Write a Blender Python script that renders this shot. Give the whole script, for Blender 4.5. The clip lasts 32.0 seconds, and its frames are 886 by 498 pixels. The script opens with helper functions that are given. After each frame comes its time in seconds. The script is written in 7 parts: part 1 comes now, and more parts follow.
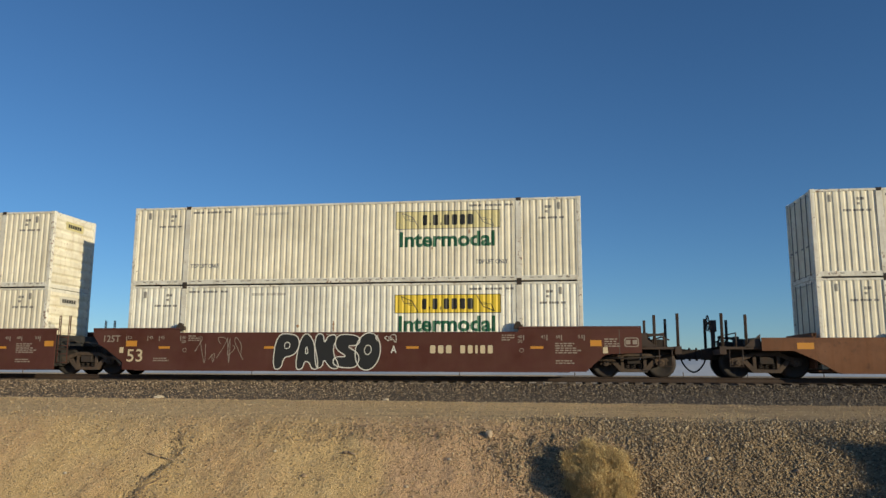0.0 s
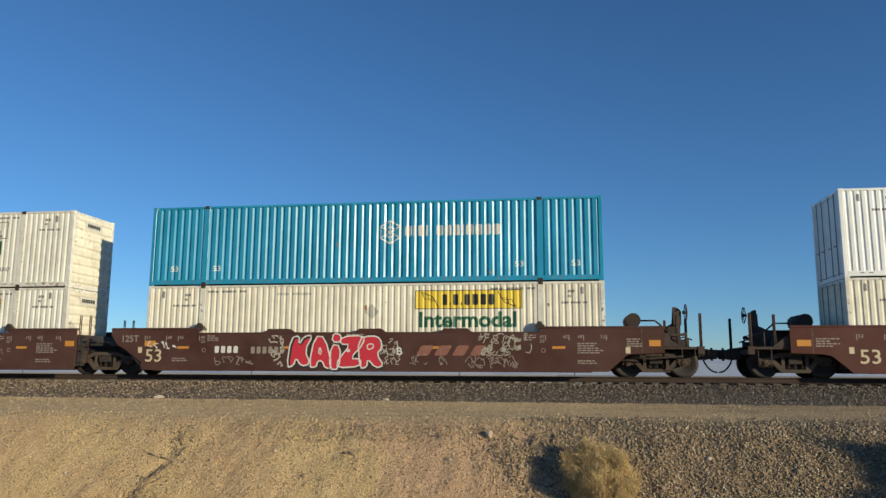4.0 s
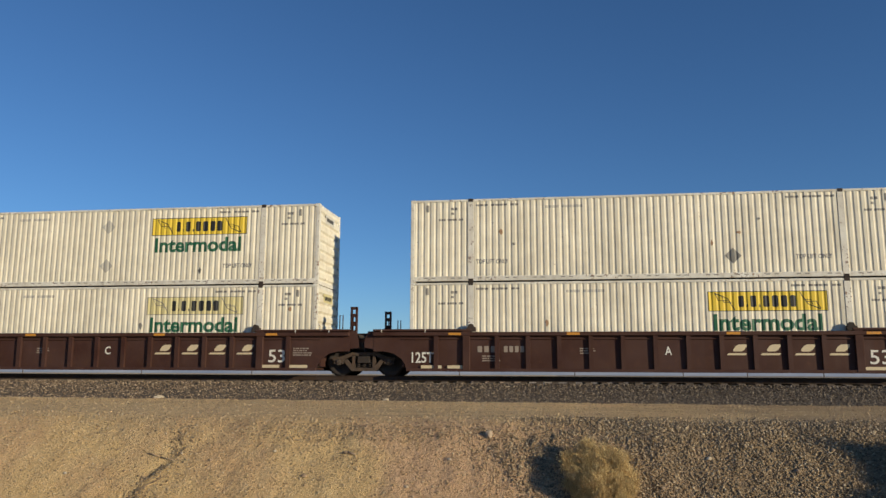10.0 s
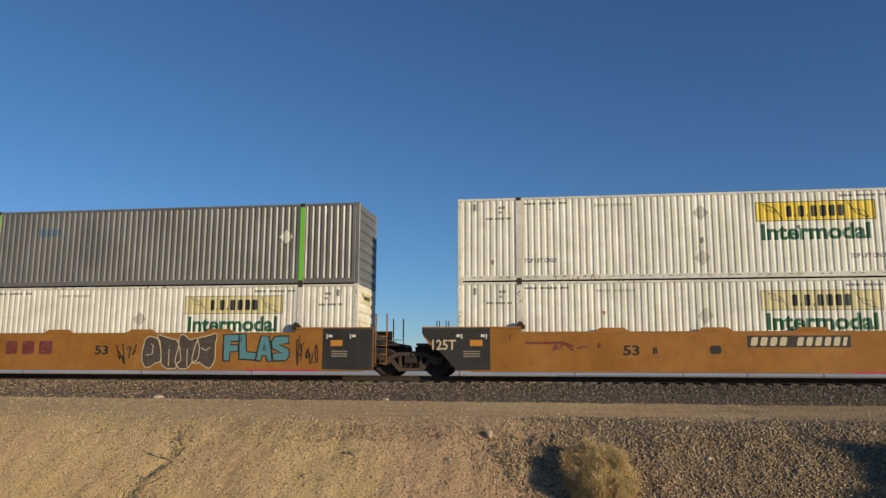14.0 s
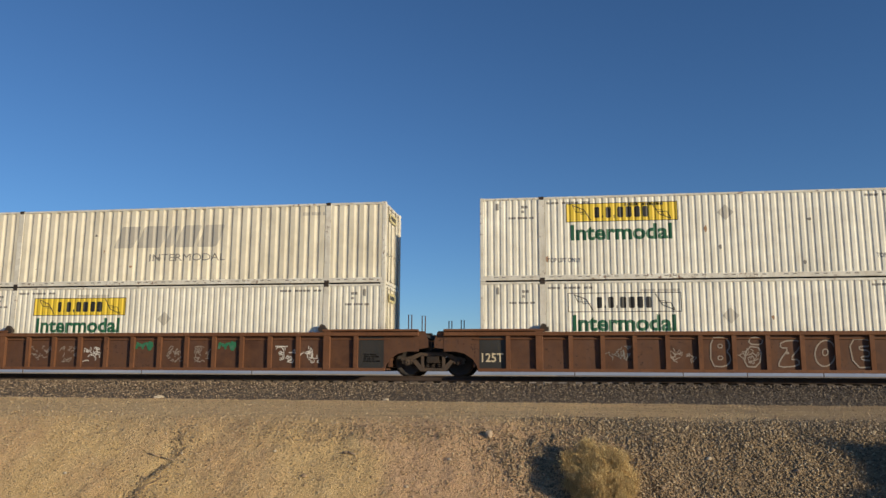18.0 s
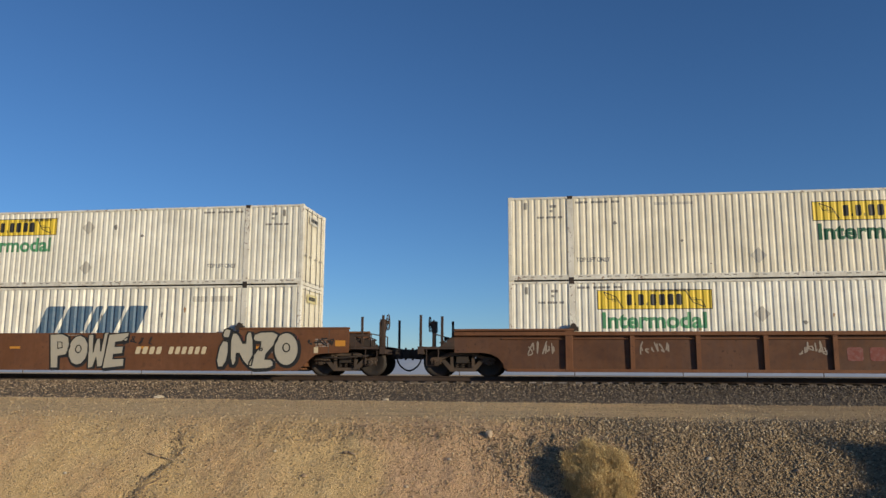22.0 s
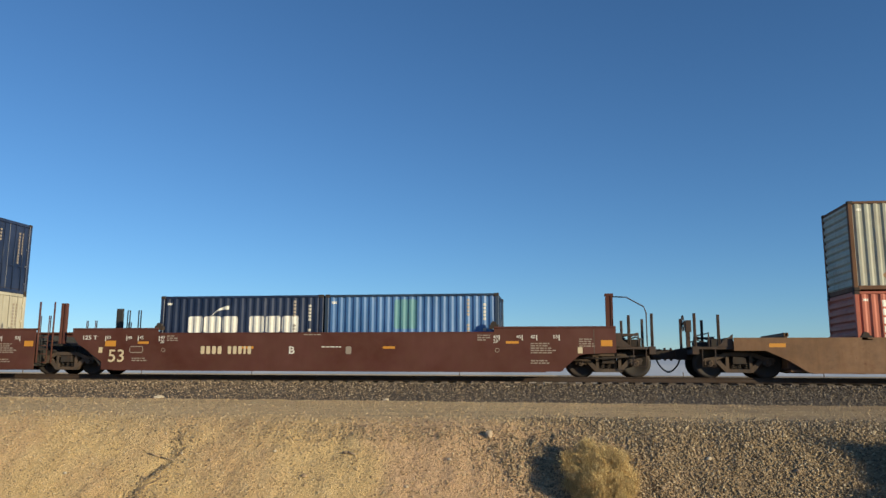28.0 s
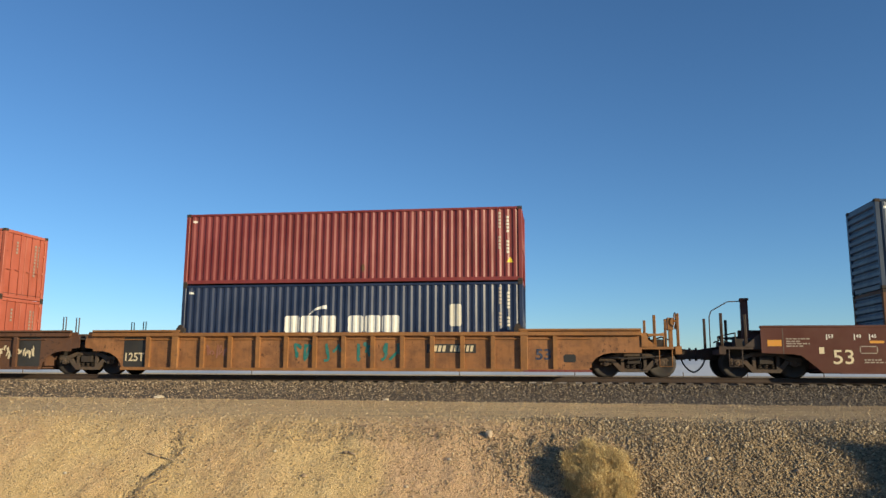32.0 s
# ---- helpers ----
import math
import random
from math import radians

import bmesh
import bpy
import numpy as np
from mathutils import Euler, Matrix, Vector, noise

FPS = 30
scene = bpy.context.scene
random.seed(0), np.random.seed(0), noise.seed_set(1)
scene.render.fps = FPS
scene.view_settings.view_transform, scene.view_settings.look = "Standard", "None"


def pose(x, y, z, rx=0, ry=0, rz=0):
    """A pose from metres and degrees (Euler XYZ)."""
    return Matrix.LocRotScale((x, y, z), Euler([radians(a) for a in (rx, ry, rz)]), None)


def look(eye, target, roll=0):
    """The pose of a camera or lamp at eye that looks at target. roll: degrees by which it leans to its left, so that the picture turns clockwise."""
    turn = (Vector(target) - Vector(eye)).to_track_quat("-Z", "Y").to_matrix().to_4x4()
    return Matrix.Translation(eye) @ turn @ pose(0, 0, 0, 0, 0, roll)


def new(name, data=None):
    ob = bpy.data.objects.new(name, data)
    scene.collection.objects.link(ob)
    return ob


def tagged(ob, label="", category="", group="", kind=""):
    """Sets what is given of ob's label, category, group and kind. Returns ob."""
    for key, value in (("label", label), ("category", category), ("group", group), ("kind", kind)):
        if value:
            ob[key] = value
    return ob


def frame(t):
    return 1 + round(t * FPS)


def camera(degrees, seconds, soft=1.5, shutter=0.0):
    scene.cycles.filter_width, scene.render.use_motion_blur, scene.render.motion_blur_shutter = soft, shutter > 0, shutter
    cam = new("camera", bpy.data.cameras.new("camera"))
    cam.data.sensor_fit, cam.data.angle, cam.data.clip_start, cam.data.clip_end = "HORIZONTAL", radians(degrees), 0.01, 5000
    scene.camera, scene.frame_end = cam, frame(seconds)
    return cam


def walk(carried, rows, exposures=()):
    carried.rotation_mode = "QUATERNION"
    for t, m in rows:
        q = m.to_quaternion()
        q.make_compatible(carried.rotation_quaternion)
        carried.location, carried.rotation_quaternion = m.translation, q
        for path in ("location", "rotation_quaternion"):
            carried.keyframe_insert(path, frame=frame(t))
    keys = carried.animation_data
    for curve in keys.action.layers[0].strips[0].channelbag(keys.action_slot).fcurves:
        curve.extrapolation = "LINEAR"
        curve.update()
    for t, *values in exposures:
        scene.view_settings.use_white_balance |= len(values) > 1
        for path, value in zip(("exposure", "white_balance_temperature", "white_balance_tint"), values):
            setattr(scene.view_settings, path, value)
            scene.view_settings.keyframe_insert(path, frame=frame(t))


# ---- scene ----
cam = camera(60.886, 32.0, soft=1.45)
EYE_Z = 0.212
YC = 26.608                      # centre line of the track; the top of the rails is z = 0
walk(cam, [(0, pose(0, 0, EYE_Z, 99.112, -0.252, 8.363)), (32, pose(0, 0, EYE_Z, 99.112, -0.252, 8.363))],
     [(0, -0.08, 5690, 5), (1.5, -0.1, 5640, 6), (2, -0.11, 5640, 7), (4, 0.08, 5490, 5), (7, -0.03, 5740, 9), (9, -0.06, 5980, 7), (10, -0.08, 5650, 9), (12, -0.1, 5430, 10), (14, -0.1, 5780, 9), (15, 0.0, 5590, 7), (18, -0.05, 5740, 10), (21, -0.12, 5490, 7), (22, -0.1, 5600, 10), (23, -0.09, 5700, 10), (25, -0.05, 5480, 6), (27, 0.16, 5630, 5), (29, 0.36, 5900, 5), (30, 0.42, 5930, 5), (31, 0.45, 5950, 5), (32, 0.44, 5970, 5)])

# ---- light ----
SUN_AZ, SUN_EL = radians(119.7), radians(12.1)      # clockwise from the way across the track
world = bpy.data.worlds.new("sky")
scene.world = world
world.use_nodes = True
wn = world.node_tree
sky = wn.nodes.new("ShaderNodeTexSky")
sky.sky_type = "NISHITA"
sky.sun_disc = False
sky.sun_elevation, sky.sun_rotation = SUN_EL, SUN_AZ
sky.altitude, sky.air_density, sky.dust_density, sky.ozone_density = 300, 0.88, 0.0, 4.0
wn.links.new(sky.outputs[0], wn.nodes["Background"].inputs[0])
wn.nodes["Background"].inputs[1].default_value = 0.1
sun = new("sun", bpy.data.lights.new("sun", "SUN"))
sun.data.energy, sun.data.angle, sun.data.color = 4.75, radians(0.55), (1.0, 0.78, 0.465)
SUN_DIR = Vector((math.sin(SUN_AZ) * math.cos(SUN_EL), math.cos(SUN_AZ) * math.cos(SUN_EL), math.sin(SUN_EL)))
sun.matrix_world = look(SUN_DIR * 100, (0, 0, 0))

# ---- the train's run ----
RUN = (251.862, 4.2319, -3.2891, 0.7297)


def run(t):
    """How far the train has rolled along the track by t seconds."""
    return sum(k * (t / 16) ** (i + 1) for i, k in enumerate(RUN))


# ---- materials ----
def material(name, rough=0.6, metal=0.0):
    m = bpy.data.materials.new(name)
    m.use_nodes = True
    b = m.node_tree.nodes["Principled BSDF"]
    b.inputs["Roughness"].default_value, b.inputs["Metallic"].default_value = rough, metal
    return m, m.node_tree, b


def add(nt, kind, **values):
    n = nt.nodes.new(kind)
    for k, v in values.items():
        n.inputs[k.replace("_", " ")].default_value = v
    return n


def ramp(nt, fac, stops):
    r = nt.nodes.new("ShaderNodeValToRGB")
    e = r.color_ramp.elements
    while len(e) < len(stops):
        e.new(0.5)
    for s, (p, c) in zip(e, stops):
        s.position, s.color = p, (*c, 1) if len(c) == 3 else c
    nt.links.new(fac, r.inputs[0])
    return r.outputs[0]


def mix(nt, fac, a, b, blend="MIX"):
    n = nt.nodes.new("ShaderNodeMix")
    n.data_type, n.blend_type = "RGBA", blend
    for s, v in ((0, fac), (6, a), (7, b)):
        if hasattr(v, "is_linked"):
            nt.links.new(v, n.inputs[s])
        elif s == 0:
            n.inputs[0].default_value = v
        else:
            n.inputs[s].default_value = (*v, 1)
    return n.outputs[2]


def coords(nt, scale=(1, 1, 1), shift=True):
    c = nt.nodes.new("ShaderNodeTexCoord")
    m = nt.nodes.new("ShaderNodeMapping")
    m.inputs["Scale"].default_value = scale
    nt.links.new(c.outputs["Object"], m.inputs[0])
    if shift:
        o = nt.nodes.new("ShaderNodeObjectInfo")
        k = nt.nodes.new("ShaderNodeMath")
        k.operation = "MULTIPLY"
        k.inputs[1].default_value = 37.0
        nt.links.new(o.outputs["Random"], k.inputs[0])
        nt.links.new(k.outputs[0], m.inputs["Location"])
    return m.outputs[0]


def noise_at(nt, vec, scale, detail=4, rough=0.6):
    n = add(nt, "ShaderNodeTexNoise", Scale=scale, Detail=detail, Roughness=rough)
    nt.links.new(vec, n.inputs["Vector"])
    return n.outputs["Fac"]


def bump(nt, b, height, strength, distance=0.01):
    n = add(nt, "ShaderNodeBump", Strength=strength, Distance=distance)
    nt.links.new(height, n.inputs["Height"])
    nt.links.new(n.outputs[0], b.inputs["Normal"])


PAINTS = {}


def paint(name, colour, rough=0.5, metal=0.0, dirt=(0.25, 0.2, 0.14), dirty=0.35, chip=(0.12, 0.05, 0.025), chips=0.68, fade=0.12, blotch=0.0, gloss=0.5):
    """Weathered paint on steel: cloudy fading, run-down streaks of dust and chips down to rust."""
    if name in PAINTS:
        return PAINTS[name]
    m, nt, b = material(name, rough, metal)
    b.inputs["Specular IOR Level"].default_value = gloss
    v = coords(nt)
    big = noise_at(nt, v, 0.6, 3)
    streak = noise_at(nt, coords(nt, (5, 5, 0.5)), 1.2, 5, 0.65)
    fine = noise_at(nt, v, 9, 6, 0.7)
    light = tuple(min(1, c * (1 + fade) + 0.02) for c in colour)
    dark = tuple(c * (1 - fade) for c in colour)
    base = mix(nt, ramp(nt, big, [(0.3, (0, 0, 0)), (0.7, (1, 1, 1))]), dark, light)
    base = mix(nt, ramp(nt, streak, [(0.5, (0, 0, 0)), (0.8, (dirty,) * 3)]), base, dirt)
    if blotch:
        mid = noise_at(nt, coords(nt, (1, 1, 1.3)), 1.7, 7, 0.7)
        base = mix(nt, ramp(nt, mid, [(0.42, (0, 0, 0)), (0.66, (blotch,) * 3)]), base, dirt)
        base = mix(nt, ramp(nt, noise_at(nt, v, 4.5, 5, 0.7), [(0.55, (0, 0, 0)), (0.72, (blotch * 0.7,) * 3)]), base, chip)
    both = nt.nodes.new("ShaderNodeMath")
    both.operation = "MULTIPLY"
    nt.links.new(fine, both.inputs[0])
    nt.links.new(ramp(nt, big, [(0.35, (0.85,) * 3), (0.7, (1.1,) * 3)]), both.inputs[1])
    base = mix(nt, ramp(nt, both.outputs[0], [(chips, (0, 0, 0)), (chips + 0.05, (0.9,) * 3)]), base, chip)
    nt.links.new(base, b.inputs["Base Color"])
    nt.links.new(ramp(nt, streak, [(0.3, (rough,) * 3), (0.8, (min(1, rough + 0.25),) * 3)]), b.inputs["Roughness"])
    bump(nt, b, fine, 0.12, 0.004)
    PAINTS[name] = m
    return m


def ink(name, colour, rough=0.6, wear=0.6):
    """Stencilled or sprayed paint, a little worn."""
    if name in PAINTS:
        return PAINTS[name]
    m, nt, b = material(name, rough)
    n = noise_at(nt, coords(nt), 7, 6, 0.7)
    worn = tuple(0.6 * c + 0.4 * 0.3 for c in colour)
    nt.links.new(mix(nt, ramp(nt, n, [(wear - 0.15, (0, 0, 0)), (wear + 0.2, (0.8,) * 3)]), colour, worn), b.inputs["Base Color"])
    PAINTS[name] = m
    return m


WHITE = paint("white_paint", (0.785, 0.765, 0.67), 0.55, dirty=0.3, chips=0.70, blotch=0.16)
CREAM = paint("cream_paint", (0.77, 0.72, 0.58), 0.6, dirty=0.35, chips=0.69, blotch=0.13)
BRIGHT = paint("bright_white_paint", (0.82, 0.82, 0.80), 0.4, dirty=0.12, chips=0.8)
GREYWHITE = paint("grey_white_paint", (0.36, 0.37, 0.31), 0.5, dirty=0.45, dirt=(0.2, 0.12, 0.07), chips=0.66, blotch=0.16)
SAND = paint("sand_paint", (0.42, 0.39, 0.305), 0.6, dirty=0.45, chips=0.7)
TEAL = paint("teal_paint", (0.03, 0.27, 0.46), 0.25, dirty=0.1, chips=0.85)
SILVER = paint("silver_paint", (0.40, 0.42, 0.46), 0.36, metal=0.55, dirty=0.15, chips=0.85)
GREY = paint("dull_grey_paint", (0.19, 0.185, 0.17), 0.33, metal=0.3, dirty=0.2, chips=0.85)
NAVY = paint("navy_paint", (0.009, 0.02, 0.062), 0.3, gloss=0.4, dirty=0.12, dirt=(0.1, 0.1, 0.11), chips=0.74)
SLATE = paint("slate_blue_paint", (0.012, 0.03, 0.068), 0.38, dirty=0.14, dirt=(0.14, 0.14, 0.14), chips=0.72)
BLUE = paint("blue_paint", (0.06, 0.16, 0.38), 0.4, dirty=0.3, dirt=(0.25, 0.27, 0.3), chips=0.72)
RED = paint("red_paint", (0.18, 0.022, 0.02), 0.4, dirty=0.15, chips=0.76)
BRICKRED = paint("brick_red_paint", (0.36, 0.085, 0.045), 0.48, dirty=0.25, dirt=(0.35, 0.2, 0.15), chips=0.74)
MAROON = paint("maroon_car_paint", (0.082, 0.024, 0.017), 0.65, dirty=0.35, dirt=(0.10, 0.05, 0.032), chips=0.71, blotch=0.35, gloss=0.25)
BROWN = paint("brown_car_paint", (0.062, 0.022, 0.016), 0.65, dirty=0.45, dirt=(0.09, 0.052, 0.036), chips=0.69, blotch=0.35, gloss=0.25)
DARKBROWN = paint("dark_brown_car_paint", (0.048, 0.017, 0.012), 0.65, dirty=0.4, dirt=(0.075, 0.038, 0.024), chips=0.7, blotch=0.35, gloss=0.25)
ORANGE = paint("orange_car_paint", (0.335, 0.145, 0.021), 0.62, dirty=0.3, dirt=(0.2, 0.09, 0.028), chips=0.73, blotch=0.35, gloss=0.3)
OCHRETRIM = paint("orange_trim_paint", (0.27, 0.115, 0.025), 0.6, dirty=0.5, dirt=(0.15, 0.075, 0.035), chips=0.66, blotch=0.75)
TAILORANGE = paint("worn_orange_car_paint", (0.27, 0.115, 0.035), 0.6, dirty=0.6, dirt=(0.12, 0.055, 0.026), chip=(0.045, 0.022, 0.013), chips=0.62, blotch=0.75)
OCHRE = paint("faded_orange_car_paint", (0.1, 0.043, 0.016), 0.6, dirty=0.6, dirt=(0.2, 0.11, 0.043), chip=(0.028, 0.015, 0.01), chips=0.62, blotch=0.6)
RUST = paint("rusty_car_paint", (0.078, 0.031, 0.014), 0.7, dirty=0.55, dirt=(0.135, 0.06, 0.026), chip=(0.03, 0.015, 0.01), chips=0.61, blotch=0.6)
RUSTORANGE = paint("rust_orange_car_paint", (0.15, 0.057, 0.017), 0.7, dirty=0.55, dirt=(0.12, 0.05, 0.023), chip=(0.05, 0.023, 0.013), chips=0.64, blotch=0.75)
DULLBROWN = paint("dull_brown_car_paint", (0.17, 0.085, 0.035), 0.6, dirty=0.5, dirt=(0.11, 0.06, 0.03), chips=0.66, blotch=0.75)
GRIME = paint("grimy_dark_end_gear", (0.035, 0.021, 0.015), 0.7, dirty=0.5, dirt=(0.09, 0.05, 0.032), chips=0.68, blotch=0.4)
OLDWHITE = paint("worn_white_frame_paint", (0.76, 0.74, 0.66), 0.5, dirty=0.55, dirt=(0.36, 0.3, 0.22), chip=(0.16, 0.08, 0.045), chips=0.58, blotch=0.36)
SOILED = paint("soiled_white_end_paint", (0.79, 0.75, 0.61), 0.6, dirty=0.5, dirt=(0.5, 0.4, 0.26), chip=(0.25, 0.14, 0.08), chips=0.64, blotch=0.35)
BLACK = paint("black_car_paint", (0.02, 0.019, 0.018), 0.55, dirty=0.3, dirt=(0.08, 0.06, 0.045), chips=0.8)
IRON = paint("grimy_cast_iron", (0.022, 0.016, 0.013), 0.85, metal=0.0, dirty=0.5, dirt=(0.06, 0.036, 0.023), chips=0.68, blotch=0.35)
WHEEL = paint("wheel_steel", (0.03, 0.024, 0.021), 0.65, metal=0.3, dirty=0.5, dirt=(0.12, 0.07, 0.05), chips=0.8)
DUSTIRON = paint("dusty_cast_steel", (0.05, 0.035, 0.026), 0.85, dirty=0.8, dirt=(0.13, 0.085, 0.055), chips=0.7, blotch=0.5)
RAILSTEEL = paint("rusty_rail_steel", (0.05, 0.03, 0.02), 0.7, metal=0.3, dirty=0.5, dirt=(0.1, 0.055, 0.03), chips=0.8)
RUBBER = paint("black_rubber", (0.015, 0.015, 0.015), 0.7, dirty=0.2, chips=0.95)
RUSTSTAIN = paint("rust_stain", (0.36, 0.22, 0.12), 0.8, dirty=0.5, chips=0.6)
POSTRUST = paint("rusty_post_paint", (0.14, 0.065, 0.03), 0.75, dirty=0.5, dirt=(0.07, 0.04, 0.025), chips=0.62, blotch=0.4)
INK_BLACK = ink("black_lettering", (0.02, 0.02, 0.02), wear=0.78)
INK_DARK = ink("faint_dark_lettering", (0.2, 0.19, 0.17))
INK_WHITE = ink("white_lettering", (0.72, 0.70, 0.64))
INK_DUSTY = ink("dusty_white_lettering", (0.29, 0.24, 0.195))
INK_CREAM = ink("cream_lettering", (0.62, 0.52, 0.34))
INK_YELLOW = ink("yellow_sign_paint", (0.74, 0.54, 0.035), wear=0.7)
INK_PALE = ink("faded_yellow_sign_paint", (0.66, 0.58, 0.27), wear=0.5)
INK_GHOST = ink("bleached_sign_paint", (0.66, 0.63, 0.54), wear=0.5)
INK_GREEN = ink("green_lettering", (0.012, 0.105, 0.05), wear=0.65)
INK_FADEDGREEN = ink("faded_green_lettering", (0.07, 0.28, 0.12), wear=0.55)
INK_NAVY = ink("navy_lettering", (0.025, 0.035, 0.07))
INK_STEELBLUE = ink("steel_blue_lettering", (0.06, 0.13, 0.22), wear=0.5)
INK_BLUE = ink("blue_lettering", (0.03, 0.09, 0.42), wear=0.7)
INK_FAINT = ink("bleached_lettering", (0.5, 0.47, 0.40), wear=0.5)
INK_ORANGE = ink("orange_reflector", (0.56, 0.25, 0.025), wear=0.7)
INK_RED = ink("red_spray_paint", (0.55, 0.03, 0.05), wear=0.8)
INK_PINK = ink("dusty_pink_spray_paint", (0.25, 0.1, 0.06), wear=0.6)
INK_TEAL = ink("teal_spray_paint", (0.02, 0.15, 0.13), wear=0.6)
INK_GREENTAG = ink("green_spray_paint", (0.025, 0.16, 0.075), wear=0.6)
INK_SOOT = ink("sooty_spray_paint", (0.075, 0.055, 0.04), wear=0.6)
INK_CYAN = ink("pale_blue_spray_paint", (0.11, 0.26, 0.3), wear=0.7)
INK_SILVER = ink("silver_spray_paint", (0.46, 0.42, 0.33), wear=0.5)
INK_LIME = ink("lime_stripe_paint", (0.18, 0.55, 0.04), wear=0.8)
INK_MAROON = ink("dark_red_lettering", (0.16, 0.03, 0.02), wear=0.6)
INK_SIGNBLUE = ink("light_blue_sign_paint", (0.12, 0.48, 0.58), wear=0.7)


def ground_material():
    """Sandy dirt: pale tan crust, a pinkish patch and a darker gravelly stretch, with grit."""
    m, nt, b = material("desert_dirt", 0.95)
    v = coords(nt, shift=False)
    big, mid = noise_at(nt, v, 0.5, 4), noise_at(nt, v, 2.6, 6, 0.65)
    fine, grit = noise_at(nt, v, 34, 5, 0.7), noise_at(nt, v, 13, 6, 0.75)
    c = mix(nt, ramp(nt, big, [(0.42, (0, 0, 0)), (0.6, (1, 1, 1))]), (0.77, 0.545, 0.25), (0.71, 0.475, 0.24))
    c = mix(nt, ramp(nt, mid, [(0.45, (0, 0, 0)), (0.72, (0.6,) * 3)]), c, (0.81, 0.615, 0.32))
    xyz = nt.nodes.new("ShaderNodeSeparateXYZ")
    nt.links.new(v, xyz.inputs[0])
    edge = nt.nodes.new("ShaderNodeMath")
    edge.operation = "MULTIPLY_ADD"
    nt.links.new(big, edge.inputs[0])
    edge.inputs[1].default_value = 9.0
    nt.links.new(xyz.outputs[0], edge.inputs[2])
    part_of = nt.nodes.new("ShaderNodeMapRange")
    part_of.inputs["From Min"].default_value, part_of.inputs["From Max"].default_value = 2.8, 8.5
    nt.links.new(edge.outputs[0], part_of.inputs["Value"])
    pink = nt.nodes.new("ShaderNodeMapRange")
    pink.inputs["From Min"].default_value, pink.inputs["From Max"].default_value = 0.2, 2.2
    nt.links.new(edge.outputs[0], pink.inputs["Value"])
    c = mix(nt, pink.outputs[0], c, (0.68, 0.45, 0.26))
    c = mix(nt, part_of.outputs[0], c, (0.33, 0.245, 0.15))
    road = nt.nodes.new("ShaderNodeMath")
    road.operation = "MULTIPLY_ADD"
    nt.links.new(mid, road.inputs[0])
    road.inputs[1].default_value = 1.6
    nt.links.new(xyz.outputs[1], road.inputs[2])
    packed = nt.nodes.new("ShaderNodeMapRange")
    packed.inputs["From Min"].default_value, packed.inputs["From Max"].default_value = 17.5, 18.3
    nt.links.new(road.outputs[0], packed.inputs["Value"])
    c = mix(nt, packed.outputs[0], c, mix(nt, ramp(nt, big, [(0.35, (0, 0, 0)), (0.65, (1, 1, 1))]), (0.80, 0.585, 0.3), (0.7, 0.495, 0.25)))
    # darker brown towards +x, over road and bank alike
    right_dark = nt.nodes.new("ShaderNodeMapRange")
    right_dark.inputs["From Min"].default_value, right_dark.inputs["From Max"].default_value, right_dark.inputs["To Max"].default_value = 6.0, 11.0, 0.75
    nt.links.new(edge.outputs[0], right_dark.inputs["Value"])
    c = mix(nt, right_dark.outputs[0], c, (0.3, 0.22, 0.13))
    ruts = noise_at(nt, coords(nt, (0.12, 3.0, 1), False), 1.3, 5, 0.7)
    worn_road = nt.nodes.new("ShaderNodeMath")
    worn_road.operation = "MULTIPLY"
    nt.links.new(ramp(nt, ruts, [(0.5, (0, 0, 0)), (0.6, (0.5,) * 3)]), worn_road.inputs[0])
    nt.links.new(packed.outputs[0], worn_road.inputs[1])
    c = mix(nt, worn_road.outputs[0], c, (0.36, 0.27, 0.16))
    c = mix(nt, ramp(nt, grit, [(0.5, (0, 0, 0)), (0.68, (0.34,) * 3)]), c, (0.25, 0.185, 0.11))
    c = mix(nt, ramp(nt, fine, [(0.52, (0, 0, 0)), (0.64, (0.5,) * 3)]), c, (0.2, 0.14, 0.085))
    c = mix(nt, ramp(nt, noise_at(nt, v, 55, 3, 0.7), [(0.58, (0, 0, 0)), (0.68, (0.5,) * 3)]), c, (0.85, 0.68, 0.45))
    nt.links.new(c, b.inputs["Base Color"])
    total = nt.nodes.new("ShaderNodeMath")
    nt.links.new(fine, total.inputs[0])
    nt.links.new(grit, total.inputs[1])
    bump(nt, b, total.outputs[0], 1.0, 0.05)
    return m


def speckled(name, stops, scale, rough=0.9, clean=None):
    """Stones, each of its own tone; clean is a tint that grows towards +x."""
    m, nt, b = material(name, rough)
    g = nt.nodes.new("ShaderNodeNewGeometry")
    tone = ramp(nt, g.outputs["Random Per Island"], stops)
    n = noise_at(nt, coords(nt, shift=False), scale, 4)
    c = mix(nt, ramp(nt, n, [(0.35, (0, 0, 0)), (0.7, (0.35,) * 3)]), tone, (0.31, 0.225, 0.15))
    if clean:
        xyz, run_x = nt.nodes.new("ShaderNodeSeparateXYZ"), nt.nodes.new("ShaderNodeMapRange")
        nt.links.new(coords(nt, shift=False), xyz.inputs[0])
        nt.links.new(xyz.outputs[0], run_x.inputs["Value"])
        run_x.inputs["From Min"].default_value, run_x.inputs["From Max"].default_value = -13.0, 5.0
        c = mix(nt, 1.0, c, mix(nt, run_x.outputs[0], (1.08, 1.05, 1.0), clean), "MULTIPLY")
    nt.links.new(c, b.inputs["Base Color"])
    return m


